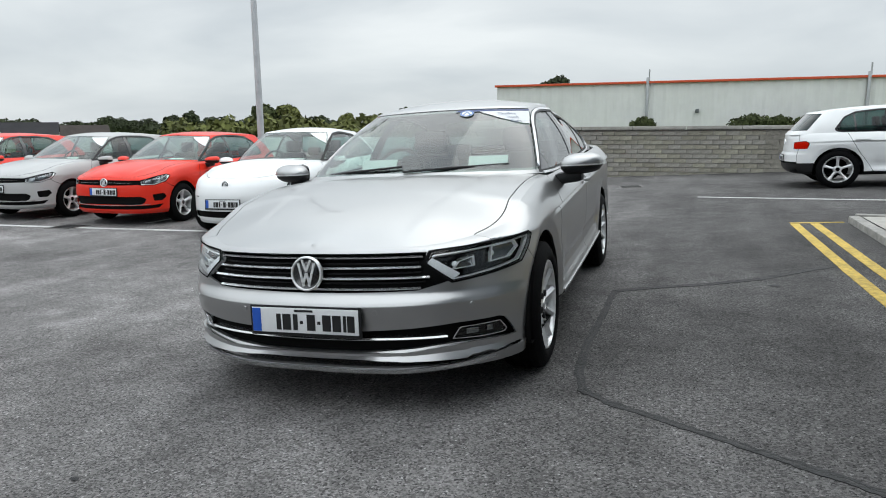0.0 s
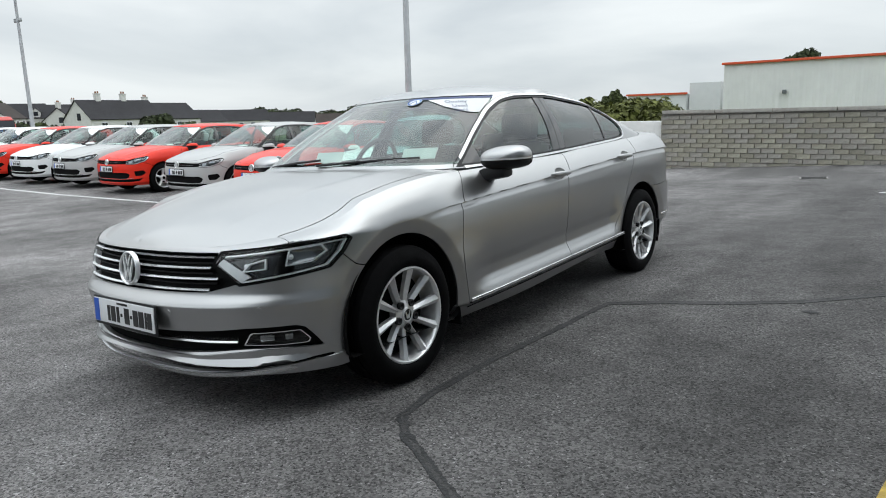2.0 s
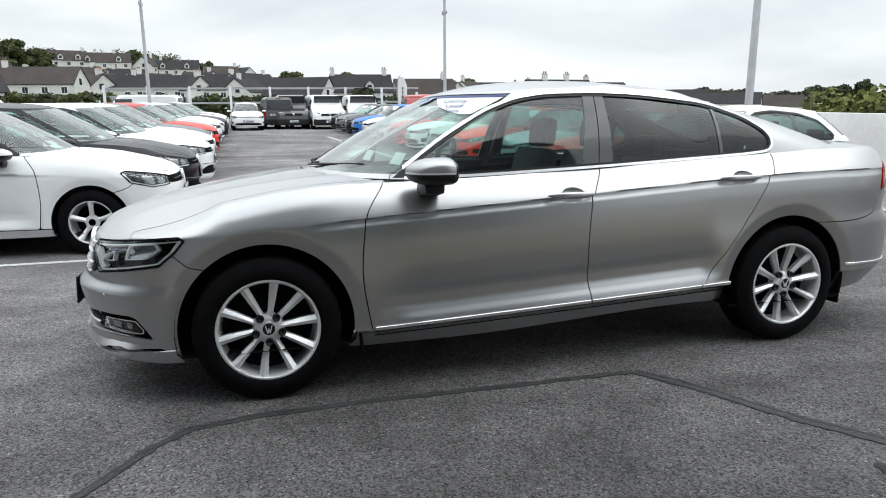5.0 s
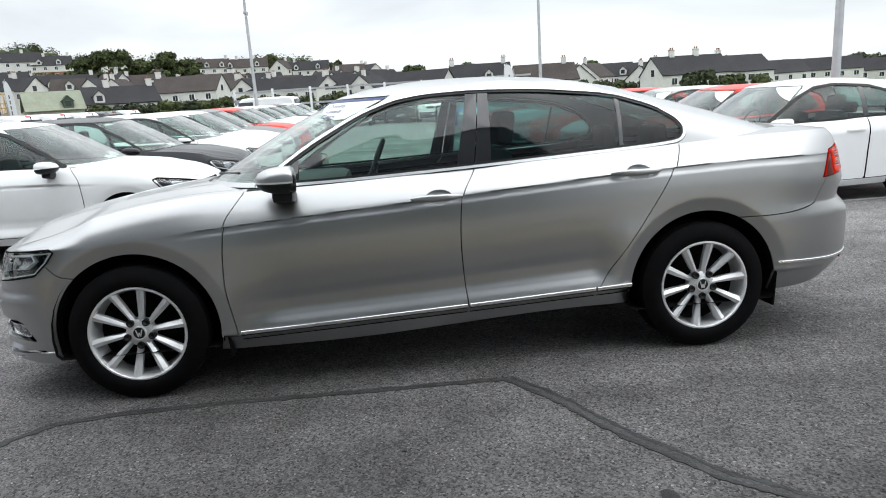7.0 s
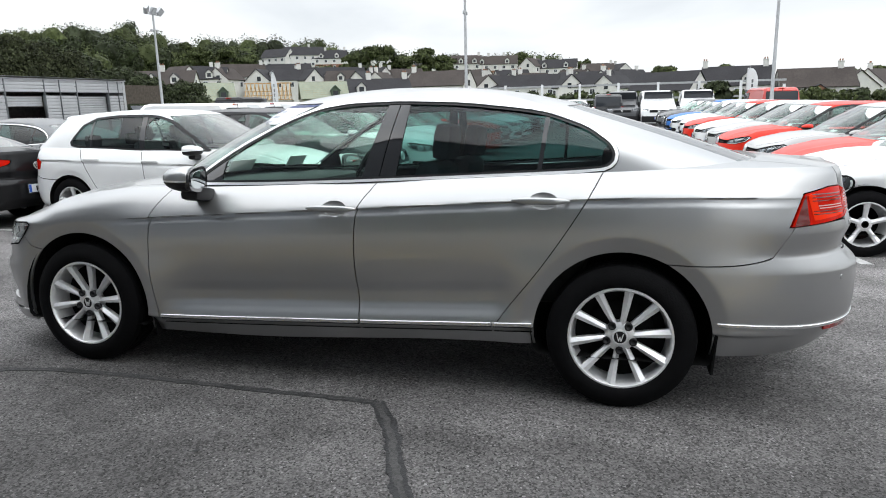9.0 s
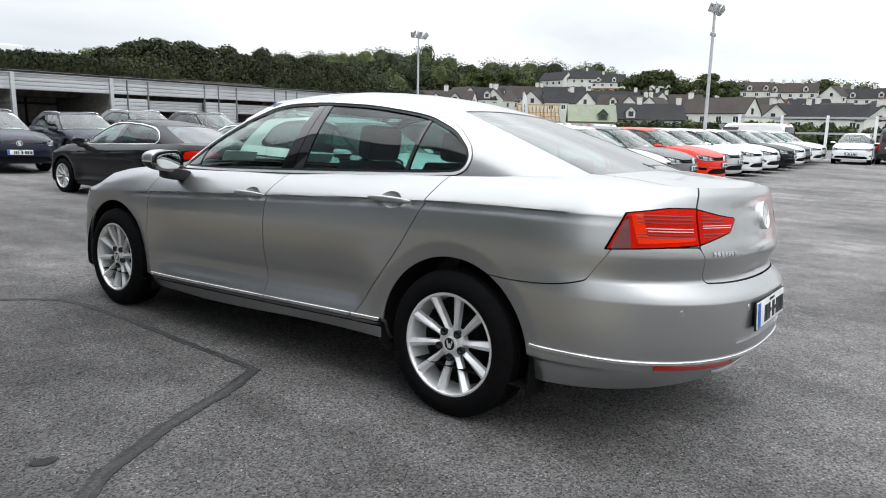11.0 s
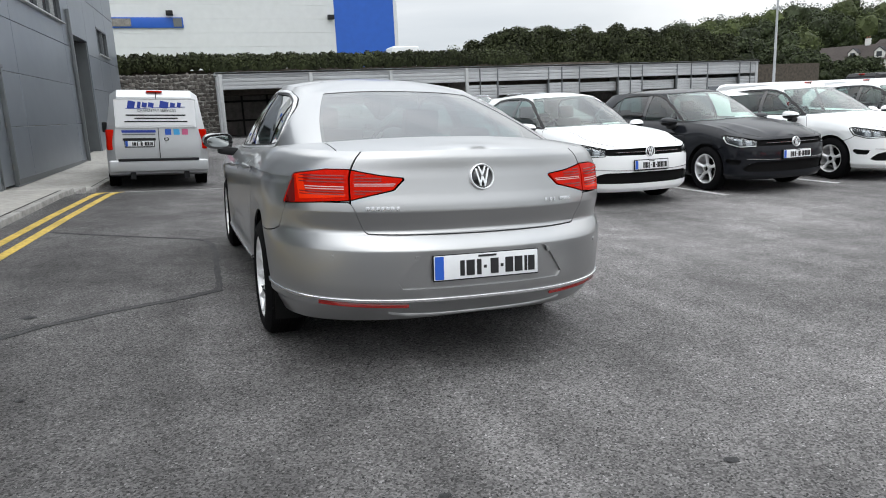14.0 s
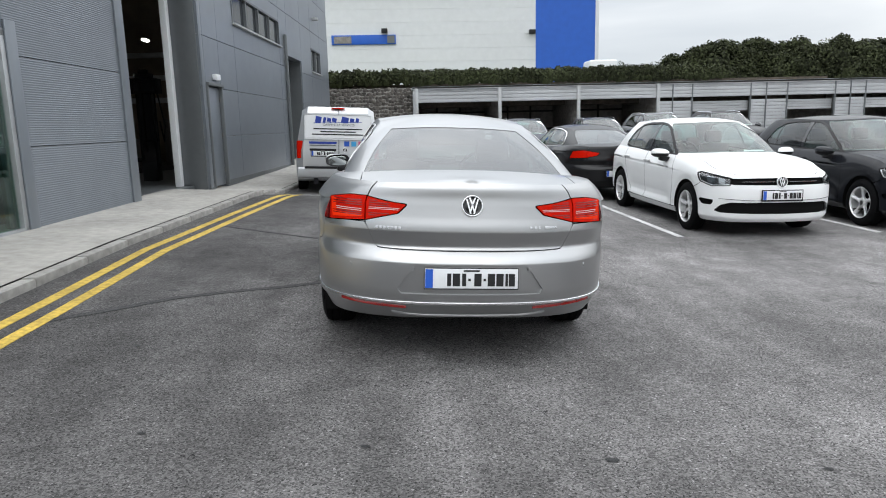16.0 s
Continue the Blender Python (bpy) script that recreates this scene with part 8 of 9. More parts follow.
FAMILY_HATCH = hatch_spec(
    lamp=sz((0.42, 0.652), (0.40, 0.738), (0.62, 0.770), (0.87, 0.800), (0.915, 0.785), (0.86, 0.690), (0.66, 0.640)),
    cuts=[sz((-0.2, 0.742), (0.395, 0.736), (0.415, 0.660), (-0.2, 0.652)), sz((-0.2, 0.445), (0.40, 0.445), (0.52, 0.415), (0.62, 0.340), (0.54, 0.315), (-0.2, 0.300)), sz((0.62, 0.468), (0.84, 0.482), (0.87, 0.455), (0.80, 0.405), (0.66, 0.405))])
family_hatch = proto("hatchback_car", FAMILY_HATCH, "hatchback car", "car", "cars in the near row", badge_z=0.695, badge_r=0.070, bars=1, plate_z=0.535, fogs=True, strip_z=0.468)
SMALL_HATCH = hatch_spec(
    spokes=5, lamp=sz((0.42, 0.650), (0.40, 0.718), (0.62, 0.768), (0.87, 0.805), (0.91, 0.785), (0.84, 0.705), (0.64, 0.650)),
    cuts=[sz((-0.2, 0.730), (0.395, 0.722), (0.415, 0.655), (-0.2, 0.640)), sz((-0.2, 0.470), (0.42, 0.47), (0.50, 0.43), (0.46, 0.365), (0.40, 0.345), (-0.2, 0.345)), sz((-0.2, 0.318), (0.62, 0.335), (0.78, 0.350), (0.70, 0.290), (0.45, 0.272), (-0.2, 0.268)), sz((0.60, 0.500), (0.80, 0.515), (0.84, 0.46), (0.76, 0.40), (0.62, 0.40))])
small_hatch = proto("small_hatchback", SMALL_HATCH, "small hatchback", "car", "cars in the far row", badge_z=0.690, plate_z=0.545, bars=1, badge_r=0.066, strip_z=0.330)

# near row, noses towards +y
for i, rgb in enumerate((WHITE, CHAR, WHITE, WHITE, GREY, RED, SILVER, WHITE, WHITE, CHAR, WHITE, GREY, WHITE, SILVER)):
    x = (-4.47, -6.98, -9.40)[i] if i < 3 else -9.40 - 2.44 * (i - 2)
    dy = (0.0, 0.03, 0.15, 0.1, -0.05, 0.05, -0.1)[i % 7]
    park(family_hatch, x, -1.58 + dy, 180 + (1.0 if i == 0 else (-1.5, 1.2, 0.5)[i % 3]), rgb, (1.0, 1.0, 1.04), group="cars in the near row")
# far row, noses towards -y
for i, rgb in enumerate((RED, SILVER, RED, SILVER, WHITE, RED, WHITE, WHITE, BLUE, CHAR, GREY, CHAR)):
    x = (-6.95, -9.28, -11.80)[i] if i < 3 else -11.80 - 2.42 * (i - 2)
    park(small_hatch, x, 5.72 + 0.06 * math.sin(i * 2.3) - 0.03 * i, (1.5, -1.0, 0.5, 1.0)[i % 4], rgb, (0.965, 0.955, 0.985), group="cars in the far row", label=WORDS[rgb] + " small hatchback parked in a marked bay")

# rounded white coupe
BUG = hatch_spec(
    doors=2, wb=2.54, R=0.325, Ra=0.375, rim=0.215, n1=2.1, n2=2.1, ridge=0.0, Y0=0.15, Y1=2.35, nose_y=-0.82, tail_y=3.38, flare=0.012,
    w=([-0.2, 0.6, 1.5, 2.3, 2.8], [0.875, 0.885, 0.895, 0.895, 0.88]),
    yn=([0.18, 0.25, 0.40, 0.55, 0.68, 0.78, 0.86], [-0.76, -0.80, -0.82, -0.81, -0.76, -0.66, -0.52]), yt=([0.22, 0.34, 0.5, 0.65, 0.8, 0.95, 1.03], [3.25, 3.36, 3.38, 3.35, 3.28, 3.16, 3.05]),
    zt=([0, 0.4, 0.7, 0.9, 1.0, 1.1, 1.25, 1.6, 2.0, 2.4, 3.0], [0.80, 0.81, 0.85, 0.90, 0.93, 0.95, 0.965, 0.985, 1.0, 0.99, 0.97]),
    spine=([-0.70, -0.55, -0.2, 0.1, 0.4, 0.6, 2.6, 3.0, 3.2], [0.80, 0.86, 0.96, 1.01, 1.03, 1.04, 1.12, 1.05, 0.98]), crease=(5, 6, 7, 8),
    gY0=(1.0, 1.55), gY1=(2.3, 2.0), gyf=(0.40, 1.02), gyr=(3.10, 2.62), gz1=([0, 1.0, 1.5, 2.0, 3.0], [1.43, 1.42, 1.44, 1.42, 1.36]), roofline=([1.02, 1.3, 1.6, 2.0, 2.62], [1.43, 1.47, 1.488, 1.475, 1.36]),
    lamp=sz(*[(0.715 + 0.095 * math.cos(a * math.pi / 9), 0.695 + 0.092 * math.sin(a * math.pi / 9)) for a in range(18)]), cuts=[sz((-0.2, 0.37), (0.44, 0.37), (0.56, 0.34), (0.50, 0.29), (-0.2, 0.28))],
    zsF=([0, 0.31, 0.36, 0.9, 1.0, 1.3], [0.95, 0.95, 0.56, 0.56, 0.56, 0.56]), cowl=([0, 0.3, 0.6, 0.85], [0.37, 0.40, 0.50, 0.66]),
    dlo=[(0.66, 0.985), (1.2, 0.985), (2.1, 1.0), (2.52, 1.03), (2.55, 1.08), (2.35, 1.27), (2.05, 1.365), (1.6, 1.40), (1.35, 1.375), (1.1, 1.27)],
    bd=([0.30, 0.65, 0.84, 1.0], [1.84, 1.86, 1.88, 1.90]), rd=([0.28, 0.65, 1.05], [1.85, 1.87, 1.91]), handles=[(1.70, 0.86)],
    panes=[("front_window", ([0.9, 1.4], [0.0, 0.0]), ([0.9, 1.4], [1.86, 1.90]), M["glass"]), ("quarter_window", ([0.9, 1.4], [1.93, 1.96]), ([0.9, 1.4], [3.0, 3.0]), M["glass2"])], posts=[(([0.9, 1.4], [1.86, 1.90]), ([0.9, 1.4], [1.93, 1.96]))])
bug = proto("rounded_coupe", BUG, "rounded two-door coupe", "car", bars=0, badge_z=0.72, badge_r=0.055, plate_z=0.47, fogs=False)
b = park(bug, -4.25, 5.05, 1.5, WHITE, label="rounded white two-door coupe parked in a bay")

# taller cars
Q = hatch_spec(zsR=([0, 1.0, 1.6], [0.47, 0.47, 0.47]), wb=2.60, zb=([0, 1.0, 2.0, 3.0], [0.24, 0.24, 0.26, 0.30]), R=0.345, Ra=0.395, rim=0.235, spokes=5)
suv = proto("small_suv", Q, "small off-road style car", "car")
for o in suv.children_recursive:
    if o.name.split(".")[0] in ("sill", "under_shell", "rear_bumper"):
        o.data.materials[0] = M["black"]
    if o.name.split(".")[0] in ("rear_side_window", "quarter_window"):
        o.data.materials[0] = M["tint"]
park(suv, 6.82, 10.92, 88, WHITE, (1.0, 1.0, 0.96), label="white small suv parked by the block wall")
for (x, y, rz, rgb, sc, lab) in ((-3.85, -14.2, 176, NAVY, (1.04, 1.08, 1.03), "navy blue people carrier with roof rails"), (-7.0, -15.9, 176, NAVY, (1.03, 1.05, 1.02), "dark blue suv with roof rails"), (-9.6, -16.6, 180, GREY, (1.03, 1.05, 1.10), "grey suv parked before the sheds"), (-12.2, -16.6, 180, BLACK, (1.03, 1.05, 1.10), "black suv parked before the sheds")):
    o = park(suv, x, y, rz, rgb, sc, label=lab)
    for s in (0.54, -0.54):
        bm = bmesh.new()
        tube(bm, [(s, 1.25 + 1.35 * t, 1.425 + 0.045 * math.sin(math.pi * t) ** 0.4) for t in np.linspace(0, 1, 12)], 0.014, 6)
        part("roof_rail", shade(bm), M["chrome"], o)
park(small_hatch, -4.35, -21.9, 3, WHITE, (0.93, 0.92, 0.92), label="white small hatchback facing the sheds")

LIMO = Spec(**{**SALOON_LINES, "paint": M["paint"], "rear_recess": None})
coupe = proto("saloon_coupe", LIMO, "four-door saloon", "car", badge_z=0.64, plate_z=0.45, fogs=False)
park(coupe, -3.55, -8.7, 3, BLACK, (1.0, 1.0, 0.97), label="black four-door saloon parked behind the near row")
park(coupe, -6.3, -9.2, 1, GREY, (1.0, 1.0, 0.98), label="dark grey saloon parked behind the near row")
park(family_hatch, -9.0, -6.4, 0, WHITE, label="white hatchback parked behind the near row")
park(coupe, -11.5, -9.0, 1, GREY, label="grey saloon parked behind the near row")
for i, rgb in enumerate((WHITE, SILVER, CHAR, WHITE, GREY, WHITE)):
    park(family_hatch, -14.0 - i * 2.5, -6.5, 0, rgb, label=WORDS[rgb] + " hatchback parked in the back row", group="cars in the back row")


# ---- vans ----
def van(name, m, rgb_mat, label, near=False, length=4.9, height=1.97, glass_back=True):
    """A panel van, tail towards -y of its own frame, nose towards +y."""
    t = thing(name, m, label, "van")
    L, H, W = length, height, 0.95
    prof = [(0.0, 0.42), (0.0, 0.95), (0.10, H - 0.16), (0.22, H - 0.02), (0.6, H), (L - 1.75, H), (L - 1.45, H - 0.05), (L - 0.82, 1.18), (L - 0.25, 1.02), (L - 0.06, 0.85), (L, 0.60), (L - 0.03, 0.30), (L - 0.1, 0.22), (0.12, 0.26), (0.02, 0.30)]
    bm = bmesh.new()
    nx = 6
    rows = []
    for k in range(nx * 2 + 1):
        a = k / (nx * 2) * 2 - 1
        x = math.copysign(W * min(1, abs(a) * 1.0), a)
        edge = max(0.0, abs(a) - 0.80) / 0.20
        row = []
        for y, z in prof:
            tum = 1 - 0.14 * smooth(1.0, H, z) - 0.03 * (1 - smooth(0.22, 0.5, z))
            yy = y + (edge ** 2.2) * (0.10 if y < L / 2 else -0.16) * (1 if 0.2 < z else 0.5)
            zz = z - (edge ** 2.4) * 0.09 if z > 1.5 else z
            row.append(bm.verts.new((x * float(tum), yy, zz)))
        rows.append(row)
    n = len(prof)
    for a, b in zip(rows, rows[1:]):
        for j in range(n):
            bm.faces.new((a[j], a[(j + 1) % n], b[(j + 1) % n], b[j]))
    bm.faces.new(rows[0]), bm.faces.new(rows[-1][::-1])
    bmesh.ops.recalc_face_normals(bm, faces=bm.faces[:])
    # arches
    part("body", shade(bm, 28), rgb_mat, t)
    sidex = lambda z: W * (1 - 0.14 * float(smooth(1.0, H, z)))
    for o in (1, -1):
        for y in (0.95, L - 0.95):
            bm = bmesh.new()
            cyl(bm, 0.37, 0.05, (o * (W - 0.02), y, 0.36), "x", 32)
            part("wheel_arch", shade(bm), M["shell"], t)
            wheel(t, (o * (W - 0.11), y, 0.325), o, 0.325, 0.205, 0.205, 5, False)
        bm = boxes(((0.02, 0.95, 0.50), (o * (sidex(1.5) + 0.004), L - 1.75, 1.47), Matrix.Rotation(o * radians(-6), 3, "Y"), 0.008))
        part("side_window", bm, M["pane"], t)
        bm = boxes(((0.12, 0.22, 0.26), (o * (W + 0.10), L - 1.12, 1.22), None, 0.05, 3), ((0.14, 0.06, 0.06), (o * (W - 0.0), L - 1.1, 1.12), None, 0.02))
        part("door_mirror", bm, M["black"], t)
        part("side_strip", boxes(((0.02, L - 2.9, 0.08), (o * (W + 0.004), L / 2, 0.62), None, 0.01)), rgb_mat, t)
        part("tail_lamp", boxes(((0.17, 0.10, 0.40), (o * (W - 0.10), 0.075, 0.98), Matrix.Rotation(o * radians(-18), 3, "Z"), 0.03, 3)), M["red"], t, "red tail lamp")
        part("headlamp", boxes(((0.34, 0.14, 0.22), (o * 0.70, L - 0.20, 0.86), Matrix.Rotation(o * radians(-24), 3, "Z"), 0.04, 3)), M["lampsilver"], t)
        part("cheek_vent", boxes(((0.10, 0.03, 0.30), (o * 0.5, 0.0, 0.35))), M["black"], t)
    part("windscreen", boxes(((1.52, 0.02, 0.80), (0, L - 1.10, 1.54), Matrix.Rotation(radians(-27), 3, "X"), 0.006)), M["pane"], t)
    part("front_bumper", boxes(((1.84, 0.3, 0.36), (0, L - 0.14, 0.42), None, 0.08, 3)), M["black"] if not near else rgb_mat, t)
    part("grille", boxes(((1.0, 0.05, 0.14), (0, L - 0.045, 0.84), None, 0.02)), M["black"], t)
    badge(t, Vector((0, L - 0.01, 0.86)), (0, 1, 0.2), 0.07)
    number_plate(t, (0, L + 0.02, 0.45), (0, 1, 0))
    part("rear_bumper", boxes(((1.86, 0.26, 0.24), (0, 0.04, 0.46), None, 0.06, 3)), rgb_mat if near else M["black"], t)
    part("rear_step", boxes(((1.5, 0.14, 0.05), (0, -0.06, 0.585), None, 0.015)), M["black"], t)
    tilt = Matrix.Rotation(radians(-6), 3, "X")
    part("rear_window", boxes(((1.50, 0.02, 0.56), (0, 0.028, 1.49), tilt, 0.03, 3)), M["white"] if near else M["pane"], t)
    part("door_gap", boxes(((0.012, 0.02, 1.45), (0.02, 0.012, 1.20), tilt)), M["shell"], t)
    part("plate_handle", boxes(((0.60, 0.03, 0.05), (-0.34, -0.01, 0.985), None, 0.01)), M["black"], t)
    number_plate(t, (-0.34, -0.012, 0.90), (0, -1, 0))
    badge(t, Vector((0.16, -0.004, 0.985)), (0, -1, 0), 0.055)
    part("high_stop_lamp", boxes(((0.30, 0.05, 0.03), (0, 0.16, H - 0.05), None, 0.01)), M["red"], t)
    if near:
        # lettering: the name and the small print stand as bars, the trade as words
        sign = part("sign_panel", boxes(((1.42, 0.006, 0.50), (0, 0.012, 1.50), tilt)), M["plate"], t, "white panel with blue lettering")

        def word(txt, x, z, size, mt, rot=0.0):
            cu = bpy.data.curves.new("lettering", "FONT")
            cu.body, cu.size, cu.align_x, cu.extrude = txt, size, "CENTER", 0.002
            o = new("lettering", cu)
            me = bpy.data.meshes.new_from_object(o)
            bpy.data.objects.remove(o)
            me.transform(Matrix.Translation((x, 0.0, z)) @ Matrix.Rotation(radians(84), 4, "X"))
            link("lettering", me, mt, sign)

        def bar(x, z, w, h, mt, ry=0.0, y=0.0):
            part("lettering_bar", boxes(((w, 0.004, h), (x, 0.004 + (z - 1.5) * 0.105 + y, z), Matrix.Rotation(radians(ry), 3, "Y"))), mt, sign)

        for x, w, h in ((-0.44, 0.13, 0.15), (-0.30, 0.06, 0.12), (-0.20, 0.09, 0.09), (-0.08, 0.10, 0.09), (0.16, 0.16, 0.14), (0.32, 0.09, 0.09), (0.44, 0.07, 0.10)):
            bar(x, 1.655, w, h, M["vanblue"], 12)
        bar(0.0, 1.60, 1.1, 0.012, M["vanblue"], -2)
        word("CARPENTRY SERVICES", 0.02, 1.525, 0.072, M["trimgrey"])
        for k, w in enumerate((1.10, 0.80, 1.16)):
            bar(0.0, 1.455 - 0.062 * k, w, 0.026, M["ink"])
        part("lettering_bar", boxes(((0.62, 0.004, 0.05), (-0.34, 0.002, 1.14))), M["vanblue"], sign)
        part("lettering_bar", boxes(((0.60, 0.004, 0.02), (-0.34, 0.002, 1.08))), M["trimgrey"], sign)
        for x, mt in ((0.20, "blue"), (0.36, "sky"), (0.52, "pink")):
            part("sign_square", boxes(((0.115, 0.004, 0.115), (x, 0.002, 1.125), None, 0.0)), M[mt], sign)
    return t


M["vanblue"] = mat("blue_vinyl", (0.02, 0.05, 0.33), 0.4)
M["sky"] = mat("light_blue_vinyl", (0.06, 0.38, 0.72), 0.4)
M["pink"] = mat("pink_vinyl", (0.60, 0.12, 0.25), 0.4)
M["vansilver"] = mat("silver_van_paint", (0.50, 0.51, 0.52), 0.33, 0.5, 0.8, noise_amt=0.03, scale=300.0)
M["vanwhite"] = mat("white_van_paint", (0.78, 0.79, 0.79), 0.35, 0.0, 0.7, noise_amt=0.03, scale=3.0)
M["vanred"] = mat("red_van_paint", (0.55, 0.03, 0.02), 0.35, 0.0, 0.7, noise_amt=0.03, scale=3.0)
M["vangrey"] = mat("dark_grey_van_paint", (0.05, 0.052, 0.056), 0.3, 0.2, 0.8, noise_amt=0.03, scale=3.0)
van("panel_van", slope_at(1.66, -7.5) @ pose(0, 0, 0, 0, 0, 180 + 3.5) @ Matrix.Diagonal((0.95, 0.98, 0.95, 1)), M["vansilver"], "silver panel van with blue lettering on its tail", near=True)
for x, y, rz, mt, lab in ((-41.0, -3.4, 172, "vanwhite", "white panel van standing across the far yard"), (-41.0, 4.7, -88, "vanwhite", "white panel van facing the lot"), (-41.0, 7.1, -92, "vanwhite", "white panel van facing the lot"), (-42.0, 2.9, -90, "vangrey", "dark grey van facing the lot"), (-37.5, 2.1, 93, "vangrey", "dark grey small van, tail to the lot"), (-34.0, 10.6, 95, "vanred", "red panel van behind the far row")):
    m = slope_at(x, y) @ pose(0, 0, 0, 0, 0, rz)
    if "small" in lab:
        m = m @ Matrix.Diagonal((0.92, 0.85, 0.93, 1))
    van("panel_van", m, M[mt], lab)
park(suv, -36.5, 0.3, 92, WHITE, (1, 1, 1.04), label="white suv in the far yard")
for i in range(6):
    van("panel_van", slope_at(-18.5 - i * 2.7, -10.5) @ pose(0, 0, 0, 0, 0, 180 + 2 * math.sin(i)) @ Matrix.Diagonal((1, 1, 0.84, 1)), M["vanwhite"] if i != 4 else M["vangrey"], "white panel van in the row behind" if i != 4 else "dark grey panel van in the row behind")
van("box_van", slope_at(-31.5, -19.0) @ pose(0, 0, 0, 0, 0, 100) @ Matrix.Diagonal((1, 1.2, 1.0, 1)), M["black"], "black panel van beside the sheds")
for r in (family_hatch, small_hatch, bug, suv, coupe):
    for o in list(r.children_recursive) + [r]:
        bpy.data.objects.remove(o)


# ---- lamp posts and flags ----
def lamp_post(x, y, h, heads, label):
    t = thing("lamp_post", Matrix.Translation((x, y, gz(x, y))), label, "lamp post", "lamp posts")
    bm = bmesh.new()
    lathe(bm, [(0.16, 0.0), (0.16, 0.02), (0.085, 0.03), (0.085, 1.2), (0.07, 1.25), (0.045, h)], 16, "z")
    part("pole", shade(bm), M["galv"], t)
    part("base_door", boxes(((0.07, 0.02, 0.35), (0, -0.083, 0.8), None, 0.004)), M["galv"], t)
    if heads:
        part("cross_arm", boxes(((1.1, 0.05, 0.05), (0, 0, h - 0.05), None, 0.01)), M["galv"], t)
        for k in range(heads):
            a = (k - (heads - 1) / 2)
            part("flood_lamp", boxes(((0.30, 0.16, 0.34), (a * 0.5, 0.05, h + 0.12), Matrix.Rotation(radians(35 * a), 3, "Y") @ Matrix.Rotation(radians(-25), 3, "X"), 0.03)), M["galv"], t)
            part("lamp_glass", boxes(((0.25, 0.012, 0.28), (a * 0.5, -0.035, h + 0.13), Matrix.Rotation(radians(35 * a), 3, "Y") @ Matrix.Rotation(radians(-25), 3, "X"))), M["pane"], t)
        part("camera_bracket", boxes(((0.42, 0.04, 0.04), (0, 0, h - 0.75), None, 0.01), ((0.10, 0.10, 0.14), (0.2, 0, h - 0.80), None, 0.03), ((0.10, 0.10, 0.14), (-0.2, 0, h - 0.80), None, 0.03)), M["galv"], t)
    return t


lamp_post(-6.55, 8.70, 7.0, 2, "tall galvanised lamp post behind the far row")
lamp_post(-23.85, 8.15, 5.9, 2, "galvanised lamp post with flood lamps")
lamp_post(-23.4, -3.2, 5.75, 3, "galvanised lamp post with flood lamps and cameras")
lamp_post(-25.9, -19.1, 5.9, 3, "galvanised lamp post with three flood lamps")


def banner(x, y, h, rz):
    t = thing("feather_flag", Matrix.Translation((x, y, gz(x, y))) @ pose(0, 0, 0, 0, 0, rz), "tall white feather flag on a thin pole", "flag", "flags")
    bm = bmesh.new()
    tube(bm, [(0, 0, 0), (0, 0, h * 0.8), (0.05, 0, h * 0.93), (0.2, 0, h)], 0.018, 6)
    part("pole", shade(bm), M["galv"], t)
    bm = bmesh.new()
    rows = []
    for i in range(13):
        z = h * (0.28 + 0.70 * i / 12)
        w = 0.62 - 0.30 * max(0, (i - 8) / 4) ** 2
        rows.append([bm.verts.new((0.02 + w * k / 4, 0.03 * math.sin(k * 1.3 + i * 0.5), z - 0.05 * k / 4 * (i == 12))) for k in range(5)])
    for a, b in zip(rows, rows[1:]):
        for k in range(4):
            bm.faces.new((a[k], a[k + 1], b[k + 1], b[k]))
    bmesh.ops.solidify(bm, geom=bm.faces[:], thickness=0.004)
    f = part("cloth", shade(bm), M["paper"], t)
    for i in range(5):
        part("print_bar", boxes(((0.10, 0.003, 0.20), (0.34, -0.042, h * (0.42 + 0.08 * i)), None)), M["trimgrey"], f)


banner(-42.0, 10.2, 3.3, 80)
banner(-36.0, -18.5, 3.6, 60)


# ---- houses on the hillside ----
EYE0 = Vector((3.8, 2.6, 1.37))


def polar(az, dist):
    return EYE0.x + dist * math.cos(radians(az)), EYE0.y + dist * math.sin(radians(az))


def gable_prism(w, d, h, r, deep, at=(0, 0, 0), along="x"):
    """A gabled block: walls down to -deep, eaves at h, ridge r higher."""
    bm = bmesh.new()
    pts = [(-d / 2, -deep), (d / 2, -deep), (d / 2, h), (0, h + r), (-d / 2, h)]
    f = (lambda u, v, z: (u + at[0], v + at[1], z + at[2])) if along == "x" else (lambda u, v, z: (v + at[0], u + at[1], z + at[2]))
    a = [bm.verts.new(f(-w / 2, v, z)) for v, z in pts]
    b = [bm.verts.new(f(w / 2, v, z)) for v, z in pts]
    bm.faces.new(a), bm.faces.new(b[::-1])
    for i in range(5):
        bm.faces.new((a[i], b[i], b[(i + 1) % 5], a[(i + 1) % 5]))
    bmesh.ops.recalc_face_normals(bm, faces=bm.faces[:])
    return bm


def pitched(w, d, h, r, s, over=0.35, thick=0.14, at=(0, 0, 0), along="x"):
    """One slope of a pitched roof with its overhang."""
    sl, ln = math.atan2(r, d / 2), math.hypot(r, d / 2)
    mid = Vector((0, s * (d / 4 + over / 2 * math.cos(sl)), h + r / 2 - over / 2 * math.sin(sl) + thick * 0.55))
    bm = boxes(((w + over, ln + over, thick), mid, Matrix.Rotation(-s * sl, 3, "X")))
    if along != "x":
        bm.transform(Matrix.Rotation(radians(90), 4, "Z"))
    bm.transform(Matrix.Translation(at))
    return bm


